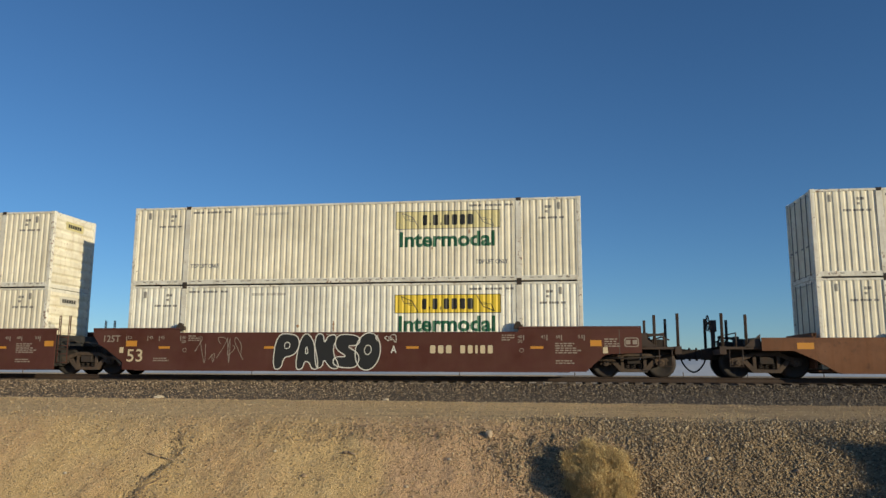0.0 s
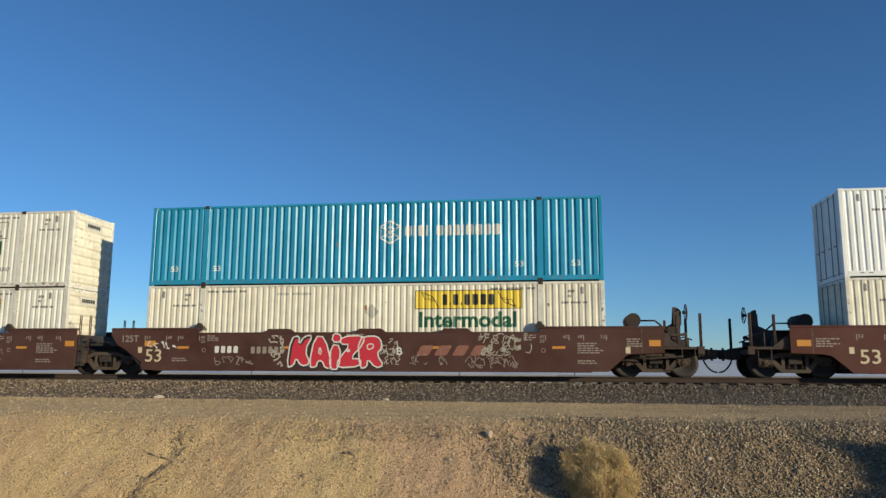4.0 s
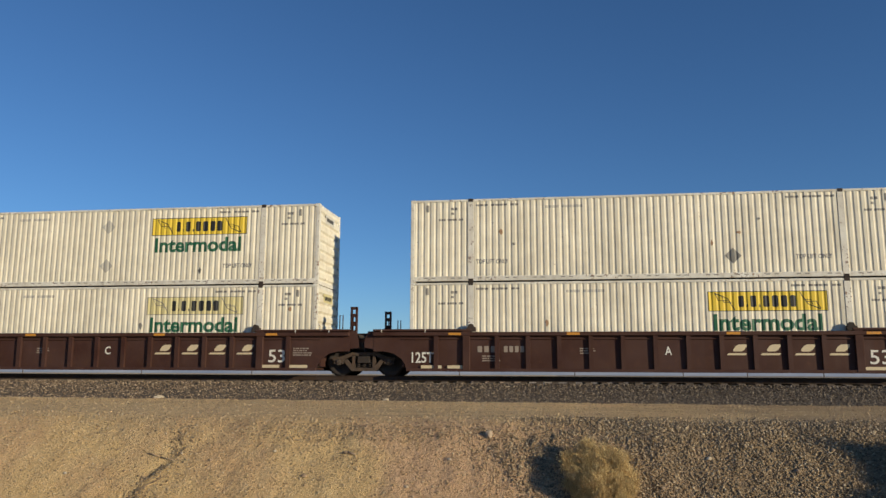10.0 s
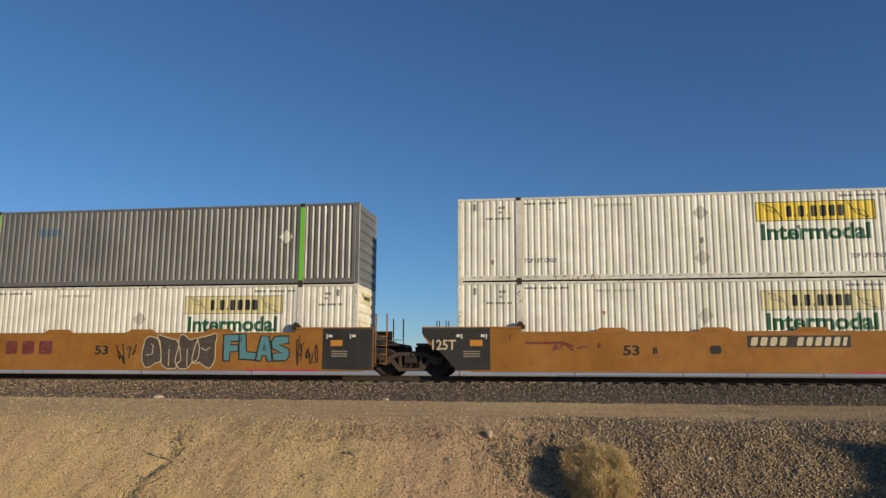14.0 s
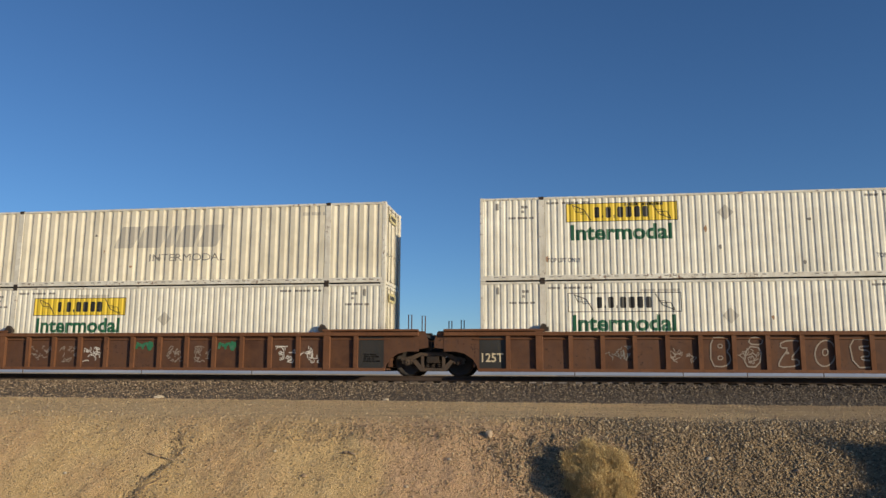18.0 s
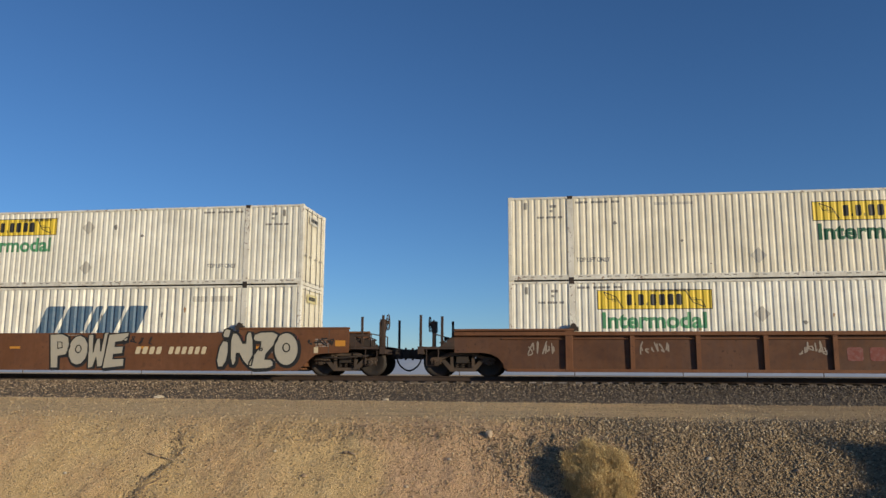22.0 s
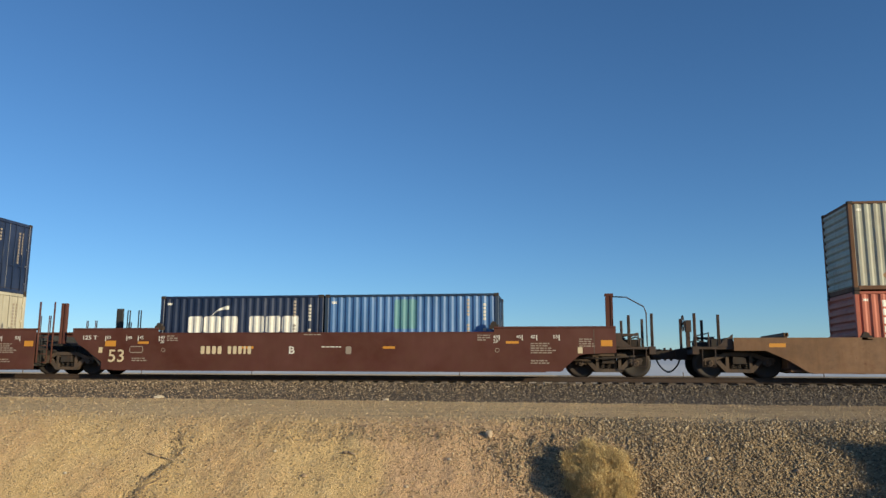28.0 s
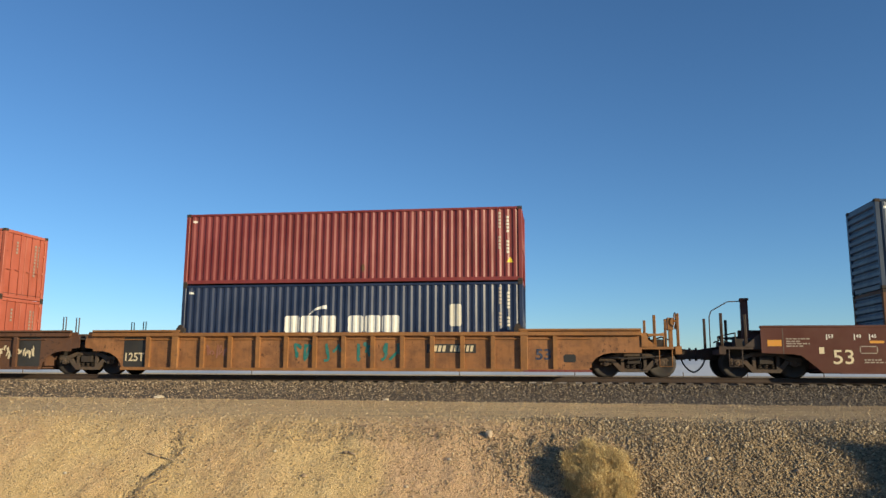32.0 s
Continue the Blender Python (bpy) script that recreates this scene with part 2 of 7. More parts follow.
DIRT = ground_material()
BALLAST = speckled("ballast_stone", [(0, (0.05, 0.04, 0.03)), (0.5, (0.175, 0.132, 0.09)), (0.8, (0.34, 0.262, 0.18)), (1, (0.54, 0.45, 0.32))], 14, clean=(0.6, 0.62, 0.66))
PEBBLE = speckled("crust_pebble", [(0, (0.19, 0.13, 0.075)), (0.4, (0.42, 0.3, 0.16)), (0.8, (0.58, 0.43, 0.24)), (1, (0.74, 0.6, 0.4))], 10)
GRAVEL = speckled("bank_gravel", [(0, (0.1, 0.073, 0.044)), (0.5, (0.25, 0.187, 0.108)), (0.85, (0.39, 0.3, 0.18)), (1, (0.58, 0.48, 0.33))], 10)


def ballast_bed_material():
    m, nt, b = material("ballast_bed", 0.95)
    v = coords(nt, shift=False)
    vo = add(nt, "ShaderNodeTexVoronoi", Scale=17.0)
    nt.links.new(v, vo.inputs["Vector"])
    c = ramp(nt, vo.outputs["Color"], [(0, (0.03, 0.026, 0.02)), (0.5, (0.09, 0.072, 0.057)), (1, (0.18, 0.15, 0.12))])
    nt.links.new(c, b.inputs["Base Color"])
    bump(nt, b, vo.outputs["Distance"], 0.8, 0.05)
    return m


BED = ballast_bed_material()
TIE = paint("weathered_tie_wood", (0.11, 0.085, 0.065), 0.85, dirty=0.5, dirt=(0.2, 0.16, 0.12), chips=0.9)


def twig_material():
    m, nt, b = material("dry_twigs", 0.8)
    g = nt.nodes.new("ShaderNodeNewGeometry")
    nt.links.new(ramp(nt, g.outputs["Random Per Island"], [(0, (0.36, 0.235, 0.1)), (0.5, (0.55, 0.4, 0.17)), (1, (0.7, 0.56, 0.28))]), b.inputs["Base Color"])
    return m


TWIG = twig_material()
FROND = paint("palm_frond_green", (0.05, 0.07, 0.03), 0.7, dirty=0.3, chips=0.9)
TRUNK = paint("palm_trunk_bark", (0.16, 0.11, 0.07), 0.9, dirty=0.4, chips=0.9)


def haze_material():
    m, nt, b = material("painted_haze_hills", 1.0)
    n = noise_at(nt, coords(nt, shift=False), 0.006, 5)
    # the haze of distance is put into this pale blue-grey base colour
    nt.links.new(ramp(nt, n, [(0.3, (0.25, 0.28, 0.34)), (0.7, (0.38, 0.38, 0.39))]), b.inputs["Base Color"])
    # faint glow added as painted haze; the hills are no light source
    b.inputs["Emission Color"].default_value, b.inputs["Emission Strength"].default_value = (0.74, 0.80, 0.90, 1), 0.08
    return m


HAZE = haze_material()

# ---- mesh helpers ----
MESHES = {}


def mesh_of(key, fill):
    """The mesh that fill(bm) makes, made once for each key; its one material slot is set on the object."""
    if key not in MESHES:
        bm = bmesh.new()
        fill(bm)
        bmesh.ops.recalc_face_normals(bm, faces=bm.faces)
        me = bpy.data.meshes.new(str(key[0]))
        bm.to_mesh(me)
        bm.free()
        me.materials.append(None)
        MESHES[key] = me
    return MESHES[key]


def part(name, me, mat, parent, label="", at=(0, 0, 0), turn=(0, 0, 0)):
    ob = new(name, me)
    ob.parent = parent
    ob.matrix_local = pose(*at, *turn)
    ob.material_slots[0].link = "OBJECT"
    ob.material_slots[0].material = mat
    if label:
        ob["label"] = label
    return ob


def box(bm, x0, x1, y0, y1, z0, z1):
    v = [bm.verts.new((x, y, z)) for x in (x0, x1) for y in (y0, y1) for z in (z0, z1)]
    for f in ((0, 1, 3, 2), (4, 6, 7, 5), (0, 4, 5, 1), (2, 3, 7, 6), (0, 2, 6, 4), (1, 5, 7, 3)):
        bm.faces.new([v[i] for i in f])


def rod(bm, p, q, r, n=8, r2=None):
    """A round bar from p to q."""
    p, q = Vector(p), Vector(q)
    u = (q - p).normalized()
    a = u.orthogonal().normalized()
    c = u.cross(a)
    ring = [[bm.verts.new(e + (a * math.cos(k * math.tau / n) + c * math.sin(k * math.tau / n)) * s) for k in range(n)]
            for e, s in ((p, r), (q, r if r2 is None else r2))]
    for k in range(n):
        f = bm.faces.new((ring[0][k], ring[0][(k + 1) % n], ring[1][(k + 1) % n], ring[1][k]))
        f.smooth = True
    bm.faces.new(ring[0][::-1])
    bm.faces.new(ring[1])


def tube(bm, pts, r, n=6):
    """One bent round bar through pts."""
    pts = [Vector(p) for p in pts]
    a = (pts[1] - pts[0]).orthogonal().normalized()
    rings = []
    for i, p in enumerate(pts):
        u = (pts[min(i + 1, len(pts) - 1)] - pts[max(i - 1, 0)]).normalized()
        a = (a - u * a.dot(u)).normalized() if (a - u * a.dot(u)).length > 1e-4 else u.orthogonal().normalized()
        c = u.cross(a)
        rings.append([bm.verts.new(p + (a * math.cos(k * math.tau / n) + c * math.sin(k * math.tau / n)) * r) for k in range(n)])
    for s, t in zip(rings, rings[1:]):
        for k in range(n):
            bm.faces.new((s[k], s[(k + 1) % n], t[(k + 1) % n], t[k])).smooth = True
    bm.faces.new(rings[0][::-1])
    bm.faces.new(rings[-1])


def slab(bm, pts, y0, y1):
    """A plate with the outline pts in x and z, from y0 to y1."""
    a = [bm.verts.new((x, y0, z)) for x, z in pts]
    b = [bm.verts.new((x, y1, z)) for x, z in pts]
    bm.faces.new(a)
    bm.faces.new(b[::-1])
    for i in range(len(pts)):
        j = (i + 1) % len(pts)
        bm.faces.new((a[i], b[i], b[j], a[j]))


def soften(bm, width=0.01):
    bmesh.ops.bevel(bm, geom=list(bm.edges), offset=width, segments=1, affect="EDGES", clamp_overlap=True)


def mbox(name, x0, x1, y0, y1, z0, z1, soft=0.0):
    def fill(bm):
        box(bm, x0, x1, y0, y1, z0, z1)
        if soft:
            soften(bm, soft)
    return mesh_of((name, x0, x1, y0, y1, z0, z1), fill)


# ---- corrugated sheets ----
ISO_PITCH = 0.278


def profile(pitch):
    """Where the outer flat ends, the inner flat begins and ends, and the next outer flat begins, in shares of the pitch."""
    return (0.14, 0.375, 0.625, 0.86) if pitch == ISO_PITCH else (0.22, 0.42, 0.55, 0.75)


def wave(x, pitch, depth):
    """How far a corrugated sheet lies behind its outer flats at x."""
    u = (x / pitch) % 1.0
    a, b, c, d = profile(pitch)
    if u < a or u > d:
        return 0.0
    if u < b:
        return depth * (u - a) / (b - a)
    if u > c:
        return depth * (d - u) / (d - c)
    return depth


def breaks(x0, x1, pitch):
    xs = [x0]
    k = math.floor(x0 / pitch)
    while k * pitch < x1:
        xs += [x for x in ((k + u) * pitch for u in profile(pitch)) if x0 + 1e-4 < x < x1 - 1e-4]
        k += 1
    return xs + [x1]


def corrugated(bm, x0, x1, z0, z1, pitch, depth, thick=0.012):
    """A corrugated wall in the plane y = 0, its outside towards -y."""
    cols = []
    for x in breaks(x0, x1, pitch):
        y = wave(x, pitch, depth)
        cols.append([bm.verts.new((x, y + o, z)) for o in (0, thick) for z in (z0, z1)])
    for p, q in zip(cols, cols[1:]):
        bm.faces.new((p[0], q[0], q[1], p[1]))
        bm.faces.new((p[2], p[3], q[3], q[2]))
        bm.faces.new((p[1], q[1], q[3], p[3]))
        bm.faces.new((p[0], p[2], q[2], q[0]))
    bm.faces.new((cols[0][0], cols[0][1], cols[0][3], cols[0][2]))
    bm.faces.new((cols[-1][0], cols[-1][2], cols[-1][3], cols[-1][1]))


def drape(bm, pitch, depth, lift):
    """Lay flat faces, drawn in x and z, onto a corrugated sheet."""
    if pitch:
        x0, x1 = min(v.co.x for v in bm.verts), max(v.co.x for v in bm.verts)
        for x in breaks(x0, x1, pitch)[1:-1]:
            bmesh.ops.bisect_plane(bm, geom=bm.verts[:] + bm.edges[:] + bm.faces[:], plane_co=(x, 0, 0), plane_no=(1, 0, 0), dist=1e-5)
    for v in bm.verts:
        v.co.y += (wave(v.co.x, pitch, depth) if pitch else 0.0) - lift


def flat(bm, pts, y=0.0):
    bm.faces.new([bm.verts.new((x, y, z)) for x, z in pts])


def quad(bm, x0, z0, x1, z1, slant=0.0):
    c = min(0.05, (x1 - x0) * 0.18) if z1 - z0 > 0.2 and x1 - x0 < 1.3 and z1 - z0 < 1.5 else 0.0
    if c:
        k = slant / (z1 - z0)
        flat(bm, ((x0 + c, z0), (x1 - c, z0), (x1 + k * c, z0 + c), (x1 + slant - k * c, z1 - c), (x1 + slant - c, z1), (x0 + slant + c, z1), (x0 + slant - k * c, z1 - c), (x0 + k * c, z0 + c)))
    else:
        flat(bm, ((x0, z0), (x1, z0), (x1 + slant, z1), (x0 + slant, z1)))


def stroke(bm, pts, w, y=0.0):
    """A painted line of width w through pts, each stretch laid a hair over the last."""
    pts = [Vector((x, y - 0.0001 * i, z)) for i, (x, z) in enumerate(pts)]
    rows = []
    for i, p in enumerate(pts):
        d = (pts[min(i + 1, len(pts) - 1)] - pts[max(i - 1, 0)]).normalized()
        s = Vector((-d.z, 0, d.x)) * w / 2
        rows.append((bm.verts.new(p + s), bm.verts.new(p - s)))
    for a, b in zip(rows, rows[1:]):
        bm.faces.new((a[0], b[0], b[1], a[1]))


TEXTS = {}


def text_faces(bm, words, x0, z0, x1, z1, bold=0.02):
    """Words in Blender's own font, set into the box x0..x1, z0..z1."""
    if (words, bold) not in TEXTS:
        cu = bpy.data.curves.new("words", "FONT")
        cu.body, cu.fill_mode, cu.offset, cu.resolution_u = words, "FRONT", bold, 3
        ob = new("words", cu)
        bpy.context.view_layer.update()
        me = bpy.data.meshes.new_from_object(ob.evaluated_get(bpy.context.evaluated_depsgraph_get()))
        TEXTS[(words, bold)] = ([tuple(v.co) for v in me.vertices], [tuple(p.vertices) for p in me.polygons])
        bpy.data.objects.remove(ob)
        bpy.data.curves.remove(cu)
        bpy.data.meshes.remove(me)
    co, faces = TEXTS[(words, bold)]
    a0, a1 = min(c[0] for c in co), max(c[0] for c in co)
    b0, b1 = min(c[1] for c in co), max(c[1] for c in co)
    vs = [bm.verts.new((x0 + (c[0] - a0) / (a1 - a0) * (x1 - x0), 0, z0 + (c[1] - b0) / (b1 - b0) * (z1 - z0))) for c in co]
    for f in faces:
        try:
            bm.faces.new([vs[i] for i in f])
        except ValueError:
            pass


def bars(bm, widths, x0, z0, x1, z1, gap=0.22, slant=0.0):
    """Plain upright bars in place of a name's letters; 0 is a blank."""
    total = sum(w if w else 0.6 for w in widths) + gap * (len(widths) - 1)
    u = (x1 - x0 - slant) / total
    x = x0
    for w in widths:
        if w:
            quad(bm, x, z0, x + w * u, z1, slant)
        x += ((w if w else 0.6) + gap) * u


def bar_places(widths, w, gap, slant):
    """Where each bar of a row begins, and its width."""
    u = (w - slant) / (sum(q if q else 0.6 for q in widths) + gap * (len(widths) - 1))
    x, out = 0.0, []
    for q in widths:
        if q:
            out.append((x, q * u))
        x += ((q if q else 0.6) + gap) * u
    return out


def decal(key, draw, pitch=0.0, depth=0.0, lift=0.003):
    def fill(bm):
        draw(bm)
        drape(bm, pitch, depth, lift)
        for f in bm.faces:
            if f.normal.y > 0:
                f.normal_flip()
    return mesh_of(("sign", *key, pitch, depth, lift), fill)

# ---- shipping containers ----
# Origin: the middle of the floor's underside; the side towards the camera is -y.
SIGN_MATS = {"yellow": INK_YELLOW, "pale": INK_PALE, "ghost": INK_GHOST}


def container(name, label, length, width, height, mat, pitch=0.215, depth=0.023, doors="left", post_mat=None, lifts=False, rail=0.2, end_mat=None):
    c = tagged(new(name), label, "container", "containers on the train")
    c["pitch"], c["depth"] = pitch, depth
    hl, hw = length / 2, width / 2
    if lifts and mat in (WHITE, CREAM):
        post_mat, end_mat = post_mat or OLDWHITE, end_mat or SOILED
    post_mat, end_mat = post_mat or mat, end_mat or mat
    pw, top = 0.13, 0.09
    yo = hw - 0.012                                     # outer plane of the sheets
    spans = [(-hl + pw, hl - pw)]
    if lifts:
        spans = [(-hl + pw, -6.09), (-5.88, 5.88), (6.09, hl - pw)]
    for side in (-1, 1):
        for a, b in spans:
            me = mesh_of(("sheet", a, b, height, pitch, depth, rail), lambda bm: corrugated(bm, a, b, rail - 0.01, height - top + 0.005, pitch, depth))
            part("side_sheet", me, mat, c, at=(0, -yo, 0) if side < 0 else (0, yo, 0), turn=(0, 0, 0) if side < 0 else (0, 0, 180))
        y0, y1 = (-hw, -hw + 0.07) if side < 0 else (hw - 0.07, hw)
        part("top_rail", mbox("top_rail", -hl + pw, hl - pw, y0, y1, height - top, height - 0.01, 0.008), post_mat, c)
        part("bottom_rail", mbox("bottom_rail", -hl + pw, hl - pw, y0, y1, 0.035, rail, 0.008), post_mat, c)
        if lifts:
            for x in (-5.985, 5.985):
                part("lift_post", mbox("lift_post", x - 0.1, x + 0.1, y0 - 0.004 * (side < 0), y1 + 0.004 * (side > 0), 0.03, height - 0.02, 0.006), post_mat, c)
                for z in (0.0, height - 0.11):
                    part("lift_casting", mbox("lift_casting", -0.09, 0.09, -0.08, 0.08, 0, 0.12, 0.012), IRON, c, "dark grimy steel casting", at=(x, side * (hw - 0.07), z))
    for x in (-1, 1):
        for y in (-1, 1):
            part("corner_post", mbox("corner_post", min(x * hl, x * (hl - pw)), max(x * hl, x * (hl - pw)), min(y * hw, y * (hw - 0.14)), max(y * hw, y * (hw - 0.14)), 0.0, height, 0.012), post_mat, c)
            for z in (-0.004, height - 0.114):
                part("corner_casting", mbox("corner_casting", -0.088, 0.088, -0.08, 0.08, 0, 0.118, 0.014), IRON if not lifts else post_mat, c, at=(x * (hl - 0.085), y * (hw - 0.077), z))
    part("roof", mbox("roof", -hl + 0.05, hl - 0.05, -hw + 0.05, hw - 0.05, height - 0.05, height - 0.015), post_mat, c)
    part("floor_frame", mbox("floor_frame", -hl + 0.05, hl - 0.05, -hw + 0.07, hw - 0.07, 0.05, 0.17), IRON, c, "dark steel floor frame")
    for x in (-1, 1):
        turn = (0, 0, 90) if x > 0 else (0, 0, -90)
        base = (x * (hl - 0.03), 0, 0)
        part("end_sill", mbox("end_sill", -hw + 0.14, hw - 0.14, 0.0, 0.1, 0.0, 0.15, 0.008), post_mat, c, at=base, turn=turn)
        part("end_header", mbox("end_header", -hw + 0.14, hw - 0.14, 0.0, 0.1, height - 0.13, height - 0.01, 0.008), post_mat, c, at=base, turn=turn)
        if (doors == "right") == (x > 0):
            for k in (-1, 1):
                d0, d1 = (-hw + 0.15, -0.012) if k < 0 else (0.012, hw - 0.15)
                d = part("door", mbox("door", d0, d1, 0.02, 0.06, 0.16, height - 0.14, 0.01), end_mat, c, at=base, turn=turn)
                for s in (0.28, 0.72):
                    xr = d0 + (d1 - d0) * s
                    part("lock_rod", mesh_of(("lock_rod", xr, height), lambda bm: [rod(bm, (xr, -0.02, 0.1), (xr, -0.02, height - 0.08), 0.017), box(bm, xr - 0.2, xr + 0.02, -0.05, -0.03, 1.05, 1.09)] and None), INK_DARK if lifts else post_mat, d)
                for z in (0.4, 1.1, 1.8, 2.4):
                    xh = d0 if k < 0 else d1
                    part("hinge", mbox("hinge", -0.07, 0.07, -0.02, 0.02, -0.05, 0.05, 0.006), post_mat, d, at=(xh, 0.0, z))
        else:
            def fill(bm):
                corrugated(bm, 0.15, height - 0.13, -hw + 0.14, hw - 0.14, 0.34 if lifts else 0.25, 0.045)
                for v in bm.verts:
                    v.co.x, v.co.z = v.co.z, v.co.x
            part("end_wall", mesh_of(("end_wall", hw, height, lifts), fill), end_mat, c, at=(x * (hl - 0.004), 0, 0), turn=turn)
    return c


def snap(c, x):
    """The nearest x at which the corrugation of c begins anew."""
    return round(x / c["pitch"]) * c["pitch"]


def on_side(c, name, key, draw, mat, x, z, label="", lift=0.003):
    """A painted sign on the near side of c, draped over the corrugation; its own origin is at x, z."""
    w = 1.2955 if c["lifts"] else 1.219
    return part(name, decal(key, draw, c["pitch"], c["depth"], lift), mat, c, label, at=(snap(c, x), -w + 0.012, z))


def haul_sign(c, x, z, style="yellow", green=None, framed=False, cut=None, z_words=None):
    """The haulier's board: a yellow panel with plain bars for the name, and a green word below."""
    w, h = (3.74, 1.08) if framed else (3.65, 0.64)
    green = green or INK_GREEN
    cw = cut or w

    def trim(bm):
        if cut:
            bmesh.ops.bisect_plane(bm, geom=bm.verts[:] + bm.edges[:] + bm.faces[:], plane_co=(cut, 0, 0), plane_no=(1, 0, 0), clear_outer=True)

    if style != "outline":
        on_side(c, "sign_panel", ("panel", w, h, cut), lambda bm: quad(bm, 0, 0, cw, h), SIGN_MATS[style], x, z, "yellow sign panel" if style == "yellow" else "sun-bleached sign panel")

    def frame_lines(bm):
        e = 0.07 if framed else 0.022
        for a in ((0, 0, w, e), (0, h - e, w, h), (0, e, e, h - e), (w - e, e, w, h - e)):
            quad(bm, *a)
        k = 0.14 if framed else 0.0
        b, t = 0.05 + k, h - 0.06 - k
        for s in (-1, 1):
            m = lambda px: px if s < 0 else w - px
            up = (lambda q: q) if s < 0 else (lambda q: h - q)
            stroke(bm, [(m(0.22 + k), up(t)), (m(0.6 + k), up(t - 0.16)), (m(0.82 + k), up(b))], 0.03)
            stroke(bm, [(m(0.22 + k), up(t)), (m(0.34 + k), up(t - 0.24)), (m(0.62 + k), up(t - 0.24))], 0.025)
            stroke(bm, [(m(0.45 + k), up(t - 0.12)), (m(0.5 + k), up(t - 0.3)), (m(0.74 + k), up(t - 0.3))], 0.02)
        if framed:
            for q in (0.24, h - 0.24):
                quad(bm, 0.9, q - 0.012, w - 0.9, q + 0.012)
        trim(bm)
    on_side(c, "sign_frame", ("frame", w, h, cut), frame_lines, INK_DARK if style in ("pale", "ghost") else INK_BLACK, x, z, "thin dark sign outline", 0.005)

    z0, z1 = (0.36, 0.72) if framed else (0.13, 0.50)
    for px, pw in bar_places((0.55, 0.14, 0.6, 0.14, 0.66, 0.66, 0.66, 0.62), w - 1.9, 0.3, 0):
        px += 0.95
        if px + pw < cw:
            on_side(c, "letter_bar", ("name", px, framed, c["pitch"]), lambda bm: quad(bm, px, z0, px + pw, z0 + 0.09 if pw < 0.1 else z1), INK_BLACK, x, z, "dark painted bar", 0.006)

    def word(bm):
        if framed:
            text_faces(bm, "Intermodal", 0.5, 0, 3.2, 0.42, 0.024)
        else:
            text_faces(bm, "Intermodal", 0.14, 0, 3.45, 0.54, 0.034)
        trim(bm)
    on_side(c, "word", ("word", framed, cut), word, green, x, z - (0.49 if framed else 0.63), "green painted word")


def words_on(c, words, x, z, w, h, mat, bold=0.01):
    on_side(c, "stencil", ("words", words, w, h), lambda bm: text_faces(bm, words, 0, 0, w, h, bold), mat, x, z)


def bars_on(c, widths, x, z, w, h, mat, slant=0.0, gap=0.22, label="", name="small_marking", tall=None):
    if h < 0.25:
        on_side(c, name, ("bars", widths, w, h, slant, gap), lambda bm: bars(bm, widths, 0, 0, w, h, gap, slant), mat, x, z, label)["kind"] = "stuff"
        return
    for k, (px, pw) in enumerate(bar_places(widths, w, gap, slant)):
        hk = h * (tall[k] if tall else 1.0)
        on_side(c, "letter_bar", ("bar", px, pw, hk, slant), lambda bm: quad(bm, px, 0, px + pw, hk, slant), mat, x, z, label)


SMALL = (1, 1, 1, 0, 1, 1, 1, 1, 0, 1, 1)


def placard(c, x, z, mat=None):
    on_side(c, "placard", ("placard",), lambda bm: flat(bm, ((0, -0.26), (0.26, 0), (0, 0.26), (-0.26, 0))), mat or INK_FAINT, x, z, "pale diamond placard", 0.008)


def blot(c, x, z, w, h, seed, mat=None):
    """A scrape or rust patch with a ragged outline."""
    rng = random.Random(seed)
    pts = [(w * math.cos(a) * rng.uniform(0.5, 1.1), h * math.sin(a) * rng.uniform(0.5, 1.1)) for a in (k * math.tau / 11 for k in range(11))]
    on_side(c, "scrape", ("blot", w, h, seed), lambda bm: flat(bm, pts), mat or RUSTSTAIN, x, z, "rusty scrape", 0.002)


